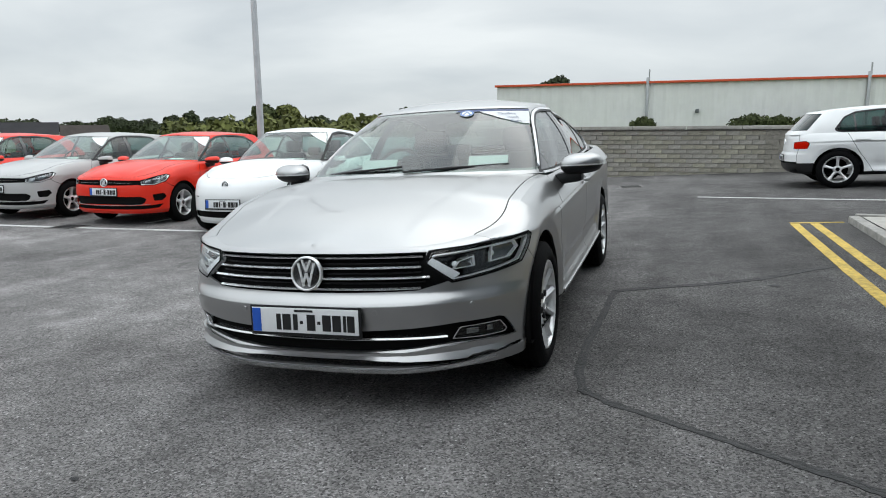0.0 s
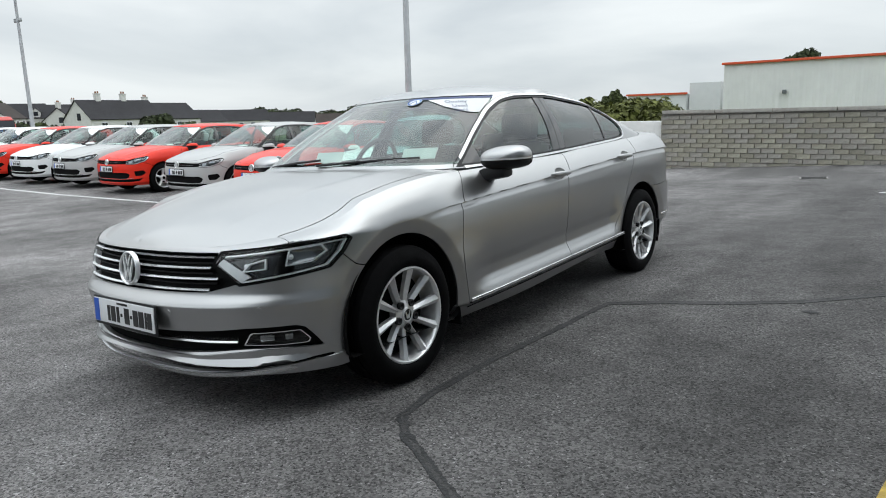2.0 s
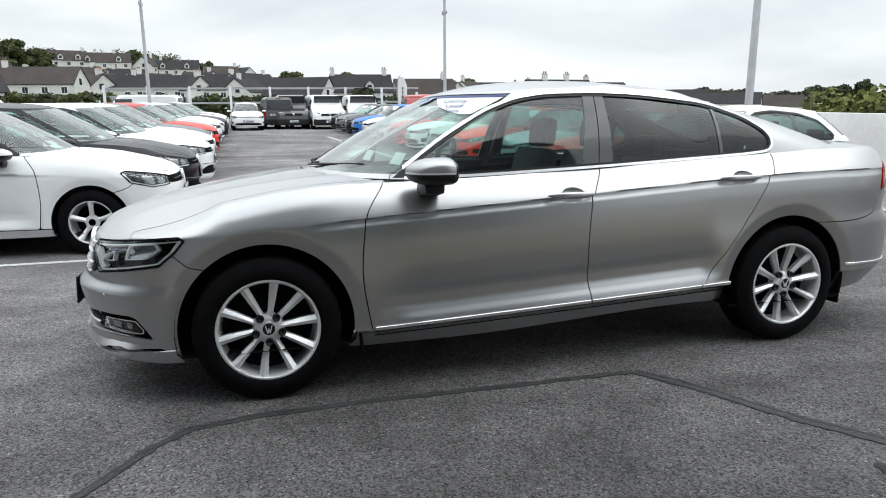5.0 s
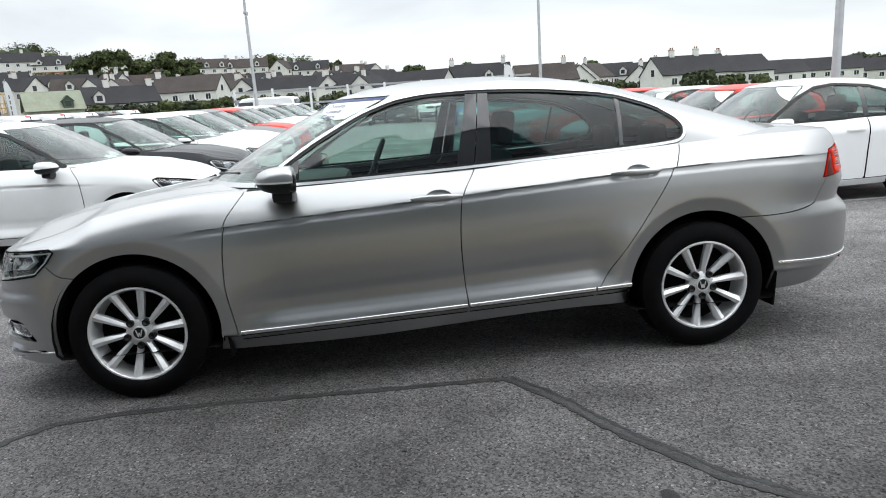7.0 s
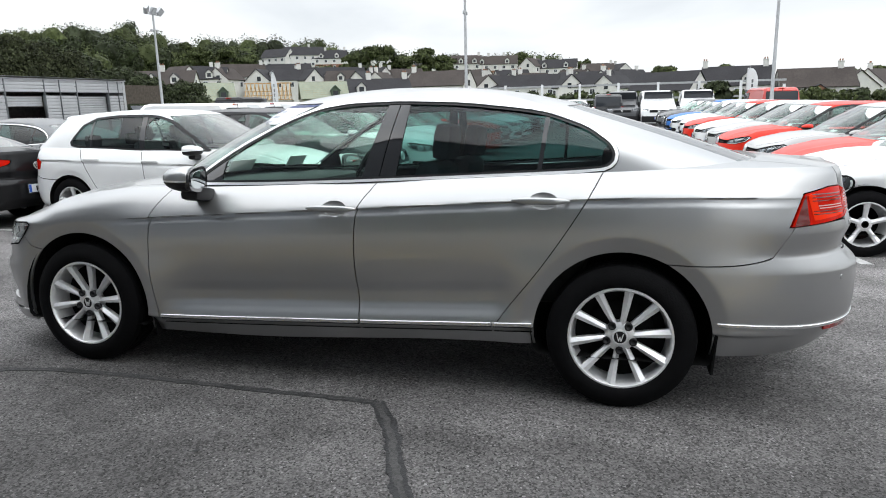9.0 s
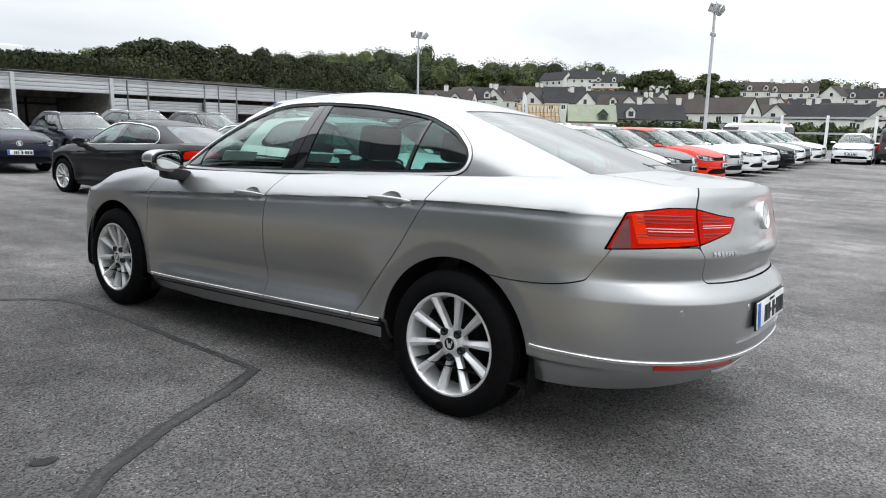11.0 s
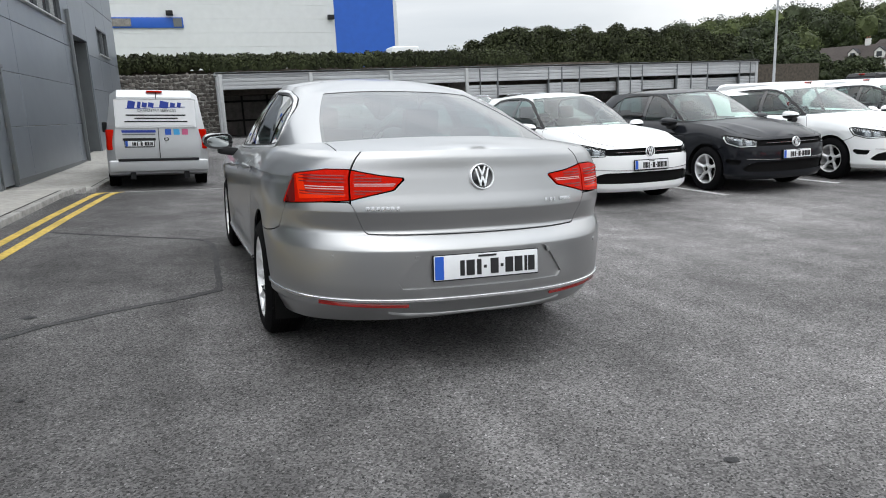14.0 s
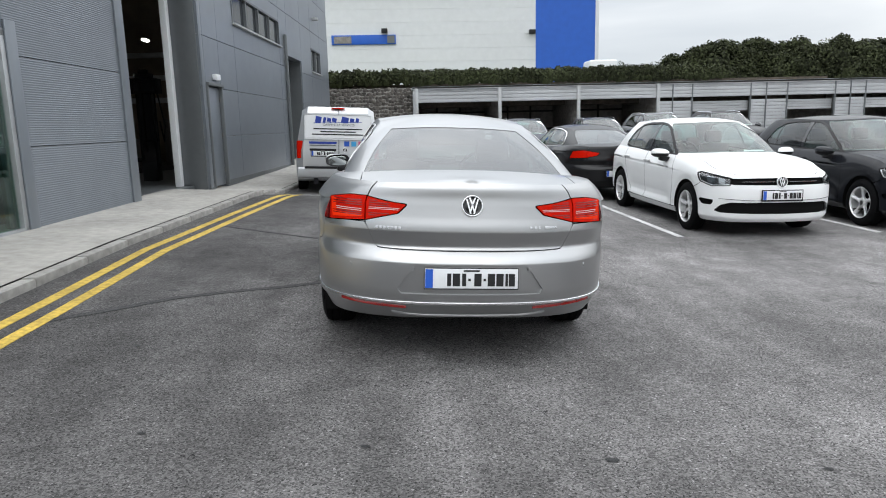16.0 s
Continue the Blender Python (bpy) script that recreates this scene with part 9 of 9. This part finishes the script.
def house(az, dist, el, w, turn=0, h=3.0, r=3.4, d=8.0, dormers=(), stacks=(-1,), wings=(), rows=1, brick=False, label="", bays=0):
    """A house by its bearing, distance and the height of its ridge; its long side looks back along the bearing, turned by turn."""
    dist, w = dist * 1.5, w * 1.36
    x, y = polar(az, dist)
    ridge = EYE0.z + dist * math.tan(radians(el))
    t = thing("house", Matrix.Translation((x, y, ridge - h - r)) @ pose(0, 0, 0, 0, 0, az - 90 + turn), label or "white rendered house with a dark slate roof", "house", "houses on the hillside")
    roofing = M["slate2" if int(az * 10) % 3 == 0 else "slate"]
    part("wall", gable_prism(w, d, h, r, 7.0), M["housewall"], t)
    if brick:
        part("brick_course", boxes(((w + 0.08, d + 0.08, h * 0.5 + 7), (0, 0, h * 0.25 - 3.5))), M["brick"], t, "red-brown brick ground floor")
    for s in (1, -1):
        part("roof", pitched(w, d, h, r, s), roofing, t)
    for u in stacks:
        cx = u * (w / 2 - 0.45)
        c = part("chimney", boxes(((0.95, 0.7, 2.0), (cx, 0, h + r + 0.25), None, 0.02), ((1.08, 0.82, 0.14), (cx, 0, h + r + 1.2))), M["housewall"], t)
        if dist < 195:
            part("chimney_pot", boxes(((0.22, 0.22, 0.42), (cx - 0.22, 0, h + r + 1.45), None, 0.05), ((0.22, 0.22, 0.42), (cx + 0.22, 0, h + r + 1.45), None, 0.05)), M["brick"], c)
    for u in dormers:
        cx, fy = u * w / 2, -d / 2 + 0.25
        z0 = h + 0.35
        dm = part("dormer", gable_prism(2.4, 1.7, 1.15, 0.85, 0.6, (cx, fy + 1.0, z0), "y"), M["housewall"], t)
        for s in (1, -1):
            part("dormer_roof", pitched(2.4, 1.7, 1.15, 0.85, s, 0.25, 0.10, (cx, fy + 1.0, z0), "y"), M["slate"], dm)
        part("dormer_window", boxes(((0.95, 0.06, 0.95), (cx, fy - 0.21, z0 + 0.62))), M["pane"], dm)
    for u, ww, wh, wr, mt in wings:
        cx = u * w / 2
        wg = part("gable_wing", gable_prism(3.0, ww, wh, wr, 7.0, (cx, -d / 2 - 0.2, 0), "y"), M[mt], t)
        for s in (1, -1):
            part("wing_roof", pitched(3.0, ww, wh, wr, s, 0.3, 0.12, (cx, -d / 2 - 0.2, 0), "y"), M["slate"], wg)
        part("wing_window", boxes(((0.9, 0.06, 1.0), (cx, -d / 2 - 1.72, wh - 0.4))), M["pane"], wg)
    n = bays or max(2, int(w / 3.2))
    for k in range(rows):
        for i in range(n):
            cx = -w / 2 + w * (i + 0.5) / n
            if any(abs(cx - q[0] * w / 2) < q[1] / 2 + 0.6 for q in wings):
                continue
            zc = h - 1.25 - 2.6 * k
            wd = part("window", boxes(((1.25, 0.10, 1.35), (cx, -d / 2 - 0.03, zc))), M["white"], t)
            part("pane", boxes(((0.48, 0.06, 1.1), (cx - 0.27, -d / 2 - 0.07, zc)), ((0.48, 0.06, 1.1), (cx + 0.27, -d / 2 - 0.07, zc))), M["pane"], wd)
    for s in (1, -1):
        part("gable_window", boxes(((0.08, 1.0, 1.2), (s * (w / 2 + 0.02), -0.6, h + 0.4))), M["pane"], t)
    return t


# the near street beyond the yard
house(155.3, 92, 1.55, 10.5, 32, h=2.6, r=3.2, stacks=(-0.45, 0.3), bays=3)
house(158.9, 128, 1.3, 9.0, -12, h=3.6, r=3.0, dormers=(-0.4, 0.4), stacks=(0.9,), brick=True)
house(161.0, 132, 1.4, 9.5, 8, h=3.6, r=3.0, dormers=(-0.5, 0.45), stacks=(-0.9,), brick=True)
house(162.3, 122, 1.5, 8.0, 68, h=3.2, r=3.4, stacks=(-0.9,))
house(157.6, 118, 1.05, 8.0, 55, h=2.8, r=3.0)
house(166.2, 101, 1.72, 9.6, 14, h=2.4, r=3.4, stacks=(0.72,), wings=((-0.05, 4.6, 1.0, 1.7, "brick"),))
house(164.1, 112, 1.42, 7.0, -62, h=2.6, r=3.2, stacks=())
house(171.4, 100, 2.08, 9.4, 4, h=2.4, r=3.6, dormers=(0.25,), stacks=(-1.0, 0.86))
house(176.3, 98, 1.85, 9.8, -30, h=2.6, r=3.5, stacks=(), rows=1)
for az, el, w, turn, st in ((180.4, 1.75, 7.5, 62, -0.6), (182.3, 1.95, 8.0, 8, -0.9), (184.7, 1.90, 7.5, -58, 0.8), (186.7, 2.0, 8.5, -6, -0.95), (189.2, 2.0, 8.0, 10, -0.9), (191.4, 2.0, 7.5, -60, 0.7)):
    house(az, 112, el, w, turn, h=2.5, r=2.9, stacks=(st,), d=7.0)
house(194.4, 106, 2.5, 10.5, -24, h=5.0, r=3.2, stacks=(-1.0,), rows=2, bays=4)
house(199.6, 96, 2.0, 9.6, 12, h=2.4, r=3.0, dormers=(-0.62,), stacks=(-0.3, 0.95))
house(216.3, 112, 2.86, 11.5, -14, h=2.8, r=3.0, dormers=(-0.1, 0.5), stacks=(0.1,), brick=True)
house(219.6, 104, 2.5, 8.0, 58, h=2.6, r=3.0, stacks=())
# the second street
for az, el, w, turn, dm, st, wg in ((213.4, 3.2, 7.0, 6, (), (0.8,), ((-0.5, 3.4, 1.8, 2.4, "housewall"),)), (210.3, 3.32, 10.5, 4, (-0.5,), (0.9,), ()), (206.8, 3.3, 11.0, -6, (0.4,), (-0.9,), ((-0.35, 3.4, 1.8, 2.4, "housewall"),)), (202.7, 2.98, 12.0, 8, (-0.5, 0.6), (0.9,), ()), (199.6, 2.9, 7.0, -55, (), (0.5,), ()), (197.4, 2.75, 8.5, 12, (0.2,), (-0.9,), ()), (191.4, 2.55, 8.0, -50, (), (0.6,), ()), (188.6, 2.45, 8.0, 20, (), (-0.8,), ()), (183.6, 2.3, 8.0, -40, (), (0.8,), ()), (179.2, 2.15, 8.5, 50, (), (0.5,), ())):
    house(az, 150, el, w, turn, h=2.5, r=3.8, dormers=dm, stacks=st, wings=wg, rows=1)
# small houses packed between the two streets
for k in range(18):
    az = 180.3 + k * 2.05 + (0.5 if k % 3 == 0 else -0.3)
    el = 2.12 + 0.055 * max(0.0, az - 192) * (1 if az < 208 else 0.85)
    if 193.0 < az < 196.5:
        continue
    house(az, 128, el, (6.2, 7.4, 5.6)[k % 3], (58, -14, -52, 10, 66)[k % 5], h=2.4, r=2.9, d=6.6, stacks=((-0.9,), (0.6,), ())[k % 3], dormers=(0.2,) if k % 5 == 1 else ())
# the upper terraces
for az, el, w, turn, dm, st in ((192.3, 3.68, 9.0, 4, (-0.4, 0.5), (0.9,)), (189.9, 3.58, 13.0, -4, (-0.6, 0.55), (-0.35, 0.4)), (186.9, 3.3, 8.0, 62, (), (0.3,)), (185.0, 3.15, 12.0, -6, (-0.55, 0.5), (-0.7, 0.2)), (181.8, 2.72, 9.5, 10, (), (0.9,)), (180.2, 2.62, 8.0, -58, (), (-0.4,)), (195.4, 3.5, 9.0, 10, (0.0,), (0.8,))):
    house(az, 192, el, w, turn, h=5.0, r=3.4, dormers=dm, stacks=st, rows=2, brick=True)
# the houses at the top of the hill
for az, el, w, turn, dm, st, br in ((207.4, 4.45, 10.0, -38, (), (), False), (205.4, 4.6, 12.5, 6, (), (0.3,), False), (203.3, 4.32, 11.0, -4, (-0.5, 0.4), (-0.3, 0.9), True)):
    house(az, 212, el, w, turn, h=5.2, r=3.6, dormers=dm, stacks=st, rows=2, brick=br)
for az, el, w, turn in ((199.0, 4.05, 9.0, 10), (177.6, 1.9, 9.0, 10), (175.2, 1.75, 9.0, -50)):
    house(az, 230, el, w, turn, h=4.6, r=3.2, rows=1)
for az, dist, el, w, turn in ((138.6, 150, 0.2, 14.0, 6), (142.0, 146, 0.42, 14.0, -6), (145.6, 140, 0.68, 12.0, 8), (148.6, 132, 0.72, 9.0, 40), (151.6, 100, 1.3, 8.0, 38)):
    house(az, dist, el, w, turn, h=2.2, r=3.0, stacks=(-0.9,) if turn > 30 else ())


def unfinished(az, dist, el, w, turn, bare):
    """A house under construction: open timber trusses, or felted slopes with a small dormer."""
    x, y = polar(az, dist)
    ridge = EYE0.z + dist * math.tan(radians(el))
    t = thing("unfinished_house", Matrix.Translation((x, y, ridge - 5.6)) @ pose(0, 0, 0, 0, 0, az - 90 + turn), "house under construction with bare roof timbers" if bare else "house under construction with grey-green roof felt", "house", "houses under construction")
    part("wall", boxes(((w - 0.2, 6.8, 9.0), (0, 0, -2.0))), M["concrete"], t)
    if not bare:
        for s in (1, -1):
            part("felt_roof", pitched(w, 7.0, 2.5, 3.0, s), M["felt"], t)
        dm = part("dormer", gable_prism(2.2, 1.6, 1.0, 0.8, 0.5, (w * 0.22, -2.4, 2.9), "y"), M["fgreen"], t)
        for s in (1, -1):
            part("dormer_roof", pitched(2.2, 1.6, 1.0, 0.8, s, 0.25, 0.10, (w * 0.22, -2.4, 2.9), "y"), M["fgreen"], dm)
        part("dormer_window", boxes(((0.9, 0.06, 0.8), (w * 0.22, -3.52, 3.4))), M["pane"], dm)
        part("roof_batten", boxes(*[((w + 0.3, 0.06, 0.05), (0, -3.4 + 0.48 * i, 2.72 + 0.41 * i)) for i in range(8)]), M["timber"], t)
        return
    n = int(w / 0.7)
    for i in range(n):
        xx = -w / 2 + w * (i + 0.5) / n
        part("truss", boxes(((0.10, 4.75, 0.20), (xx, 1.75, 4.05), Matrix.Rotation(radians(-40.5), 3, "X")), ((0.10, 4.75, 0.20), (xx, -1.75, 4.05), Matrix.Rotation(radians(40.5), 3, "X")), ((0.10, 6.6, 0.16), (xx, 0, 2.6)), ((0.08, 0.12, 2.8), (xx, 0, 4.0))), M["timber"], t)
    part("ridge_board", boxes(((w, 0.08, 0.22), (0, 0, 5.6)), ((w, 0.08, 0.14), (0, -1.8, 4.1)), ((w, 0.08, 0.14), (0, -2.7, 3.35))), M["timber"], t)


M["felt"] = mat("grey_green_felt", (0.23, 0.25, 0.19), 0.9, noise_amt=0.1, scale=3.0, big=0.1, bigscale=0.5)
M["fgreen"] = mat("dark_green_membrane", (0.06, 0.085, 0.06), 0.8, noise_amt=0.1, scale=3.0)
unfinished(204.0, 136, 1.9, 8.8, 6, False)
unfinished(208.3, 134, 1.85, 8.6, -6, True)
unfinished(212.6, 136, 1.95, 7.6, 4, False)

# low fence at the end of the yard
ft = thing("yard_fence", Matrix.Identity(4), "white-posted rail fence at the end of the yard", "fence", kind="structure")
for i in range(9):
    y = -11 + i * 3.4
    part("post", boxes(((0.2, 0.2, 2.9), (-60.5, y, gz(-60.5, y) + 1.45))), M["white"], ft)
for z in (2.2, 1.2):
    part("rail", boxes(((0.10, 27.5, 0.17), (-60.5, 2.6, gz(-60.5, 2) + z * 1.25))), M["galv"], ft)


# ---- trees ----
def tree(x, y, z0, h, spread, seed, leaf=None, size=0.2, per=240, label="broad leafy green tree"):
    rng = random.Random(seed)
    t = thing("tree", Matrix.Translation((x, y, z0)), label, "tree", "trees")
    bm = bmesh.new()
    tube(bm, [(0, 0, -0.3), (0.03 * h, 0, h * 0.25), (0.0, 0.02 * h, h * 0.55), (0.02 * h, 0.0, h * 0.85)], [h * 0.035, h * 0.028, h * 0.018, h * 0.006], 8)
    for k in range(6):
        a = rng.uniform(0, 6.28)
        z = h * rng.uniform(0.28, 0.6)
        e = Vector((math.cos(a) * spread * 0.6, math.sin(a) * spread * 0.6, z + h * 0.22))
        tube(bm, [(0, 0, z), tuple(Vector((0, 0, z)).lerp(e, 0.5) + Vector((0, 0, -0.03 * h))), tuple(e)], [h * 0.014, h * 0.009, h * 0.004], 6)
    part("trunk", shade(bm), M["bark"], t)
    cl = []
    for k in range(13):
        a, r = rng.uniform(0, 6.28), spread * rng.uniform(0.15, 0.75)
        zz = h * rng.uniform(0.42, 0.92)
        f = 1.0 - 0.5 * max(0, zz / h - 0.6)
        cl.append((r * f * math.cos(a), r * f * math.sin(a), zz, spread * rng.uniform(0.25, 0.42), spread * rng.uniform(0.25, 0.42), h * rng.uniform(0.08, 0.15)))
    leaf_mass("crown", cl, leaf or M["leaf"], size, per, seed, "", "", parent=t)


# trees beyond the block wall and the white wall
for az, dist, el, sp, lf in ((135.0, 60, 1.3, 1.8, "leaf"), (129.5, 46, 1.75, 2.4, "leaf2"), (127.2, 44, 1.8, 2.0, "leaf3"), (123.0, 46, 0.8, 1.6, "leaf3"), (119.8, 52, 0.8, 1.6, "leaf3"), (117.0, 48, 1.1, 1.5, "leaf2"), (114.4, 50, 0.9, 1.6, "leaf3"), (132.4, 60, 0.6, 1.6, "leaf2")):
    x, y = polar(az, dist)
    top = EYE0.z + dist * math.tan(radians(el))
    tree(x, y, top - 5.2, 5.2, sp, int(az * 10), M[lf], 0.13, 420)
sh_c = []
for i in range(58):
    az = 113.2 + i * 0.42
    x, y = polar(az, 41 + 4 * math.sin(i * 1.7))
    sh_c.append((x, y, EYE0.z - 1.1 + 0.5 * math.sin(i * 0.9), 1.3, 1.3, 0.95 + 0.3 * math.sin(i * 2.1)))
leaf_mass("shrub_belt", sh_c, M["leaf3"], 0.16, 260, 12, "belt of green shrubs beyond the walls", "shrubs", kind="stuff")
for x, y, h, r in ((-1.0, 51.6, 1.5, 0.9), (6.6, 51.4, 1.6, 1.4), (8.4, 51.2, 1.5, 1.0), (10.8, 51.4, 1.7, 1.3), (9.6, 18.5, 2.4, 1.0), (11.0, 19.0, 2.8, 1.2)):
    b = thing("shrub", Matrix.Translation((x, y, 0.15)), "rounded green shrub behind the block wall", "shrub", "shrubs")
    leaf_mass("foliage", [(dx * r * 0.5, dy * r * 0.4, h * 0.55 + dz, r * 0.62, r * 0.62, h * 0.42) for dx, dy, dz in ((-1, 0, -0.1), (1, 0.3, 0), (0, -0.4, 0.15), (0.2, 0.6, 0.05))], M["leaf2"], 0.11, 420, int(x * 7 + 50), "", "", parent=b)
    bm = bmesh.new()
    tube(bm, [(0, 0, -0.6), (0.05, 0, h * 0.5)], 0.05, 6)
    part("stem", shade(bm), M["bark"], b)
x, y = polar(101.0, 75)
tree(x - 2.0, y, 0.2, 6.2, 2.4, 77, M["leaf"], 0.22, 200)

# gardens and hedges between the streets
gd, gd2 = [], []
rng = random.Random(17)
for a0, a1, dist, xs, ys in ((150, 202, 138, [150, 158, 166, 178, 190, 202], [-0.1, -0.1, 0.35, 0.45, 0.75, 0.75]), (213, 221, 150, [213, 221], [1.35, 1.3]), (178, 216, 206, [178, 190, 197, 203, 216], [1.15, 1.35, 1.6, 1.75, 2.05]), (179, 197, 264, [179, 185, 190, 197], [1.65, 2.0, 2.3, 2.45]), (200.5, 210, 298, [200, 210], [3.25, 3.35])):
    az = a0
    while az < a1:
        el = float(np.interp(az, xs, ys)) + rng.uniform(-0.18, 0.06)
        x, y = polar(az, dist + rng.uniform(-4, 4))
        w_ = rng.uniform(1.3, 2.3) * dist / 200
        top = EYE0.z + dist * math.tan(radians(el))
        (gd if rng.random() < 0.6 else gd2).extend([(x, y, top - w_ * 0.8, w_ * 1.2, w_ * 1.2, w_ * 0.8), (x + 0.5, y, top - w_ * 2.0, w_ * 1.5, w_ * 1.5, w_), (x, y, top - w_ * 3.4, w_ * 1.6, w_ * 1.6, w_)])
        az += math.degrees(w_ / dist) * rng.uniform(1.3, 2.6)
leaf_mass("garden_hedges", gd, M["leaf2"], 0.30, 150, 51, "green garden hedges between the houses", "hedge", kind="stuff", core=0.8, loose=0.3)
leaf_mass("garden_shrubs", gd2, M["leaf"], 0.30, 150, 52, "dark garden shrubs between the houses", "shrubs", kind="stuff", core=0.8, loose=0.3)

# the wooded hill: rows of crowns, the farther the higher
cl1, cl2 = [], []
rng = random.Random(31)
RIDGE = ([-178, -175, -172, -168, -165, -161, -158, -156, -154, -151, -148.5, -146, -144, -142, -139, -136, -133.5, -131, -128, -124, -118, -108], [2.4, 3.5, 3.7, 3.5, 4.0, 4.4, 4.4, 4.9, 5.3, 5.1, 5.5, 5.0, 5.7, 6.15, 6.0, 5.9, 6.1, 5.5, 4.9, 5.2, 5.0, 4.2])
for row, (d0, low) in enumerate(((192, 0.55), (248, 0.72), (308, 0.9), (372, 1.05))):
    az = -178.0
    while az < -108:
        dist = d0 + rng.uniform(-15, 15)
        lim = float(np.interp(az, *RIDGE))
        if (az < -140.5 and row < 2) or (az < -150.5 and row == 2):
            az += 1.2
            continue
        el = lim * low * rng.uniform(0.88, 1.0)
        x, y = polar(az, dist)
        top = EYE0.z + dist * math.tan(radians(el))
        r = rng.uniform(1.6, 3.1) * dist / 160
        hgt = r * rng.uniform(0.9, 1.4)
        tgt = cl1 if rng.random() < 0.6 else cl2
        for dx, dz, f in ((0, 1.0, 1.0), (0.7, 1.7, 0.85), (-0.6, 2.1, 0.9), (0.1, 2.9, 1.0)):
            tgt.append((x + r * dx, y - r * dx * 0.5, top - hgt * dz, r * f, r * f, hgt * f))
        az += math.degrees(r / dist) * rng.uniform(0.9, 1.5)
leaf_mass("woodland", cl1, M["leaf"], 0.40, 400, 41, "dark green wooded hillside", "woodland", kind="stuff", core=0.86, loose=0.2)
leaf_mass("woodland_light", cl2, M["leaf2"], 0.40, 400, 42, "lighter green trees on the hillside", "woodland", kind="stuff", core=0.86, loose=0.2)
belt = []
for i in range(90):
    az = 96 + i * 0.95
    dist = 300 + 20 * math.sin(i * 1.9)
    x, y = polar(az, dist)
    top = EYE0.z + dist * math.tan(radians(0.55 + 0.2 * math.sin(i * 0.8) + 0.15 * math.sin(i * 2.3)))
    belt.append((x, y, top - 2.4, 3.6, 3.6, 2.4))
    belt.append((x + 2.0, y - 1.0, top - 4.0, 3.6, 3.6, 2.6))
leaf_mass("tree_belt", belt, M["leaf"], 0.45, 260, 43, "far belt of dark trees on the horizon", "trees", kind="stuff", core=0.86, loose=0.2)
# taller trees standing behind the sheds
bank = []
for i in range(34):
    x = -34.0 - i * 0.75 + rng.uniform(-0.4, 0.4)
    y = -39 + rng.uniform(-5, 1)
    dist = math.hypot(x - 2.0, y - 5.0)
    az = math.degrees(math.atan2(y - 5.0, x - 2.0))
    lim = float(np.interp(az, [-142, -138, -134, -130, -127], [2.2, 3.6, 4.4, 4.7, 5.2]))
    top = 1.3 + dist * math.tan(radians(lim * rng.uniform(0.7, 1.0)))
    for dz, f in ((0.7, 0.8), (1.9, 1.1), (3.2, 1.3)):
        bank.append((x, y, top - dz, 1.2 * f, 1.2 * f, 0.95 * f))
leaf_mass("tree_bank", bank, M["leaf"], 0.11, 480, 44, "dense dark green trees above the sheds", "trees", kind="stuff", core=0.8)
for az, dist, el, sp in ((173.6, 62, 1.0, 2.4), (155.0, 60, 0.75, 1.8), (176.5, 200, 2.3, 5.0), (183.0, 300, 3.0, 5.5), (188.0, 320, 3.75, 6.0), (172.0, 205, 2.2, 4.5), (163.2, 190, 1.9, 5.0), (153.0, 190, 1.3, 4.0), (194.2, 265, 3.7, 6.5), (195.8, 262, 4.25, 7.5), (197.8, 268, 4.2, 7.5), (199.4, 264, 4.5, 8.0), (201.2, 270, 4.35, 7.0), (209.6, 262, 4.0, 6.0), (211.4, 264, 4.6, 7.0), (213.6, 260, 4.9, 6.0)):
    x, y = polar(az, dist)
    top = EYE0.z + dist * math.tan(radians(el))
    hgt = max(5.0, sp * 2.0)
    tree(x, y, top - hgt, hgt, sp, int(az * 7), M["leaf2"] if sp > 3.9 else M["leaf"], 0.08 + sp * 0.045, 320)
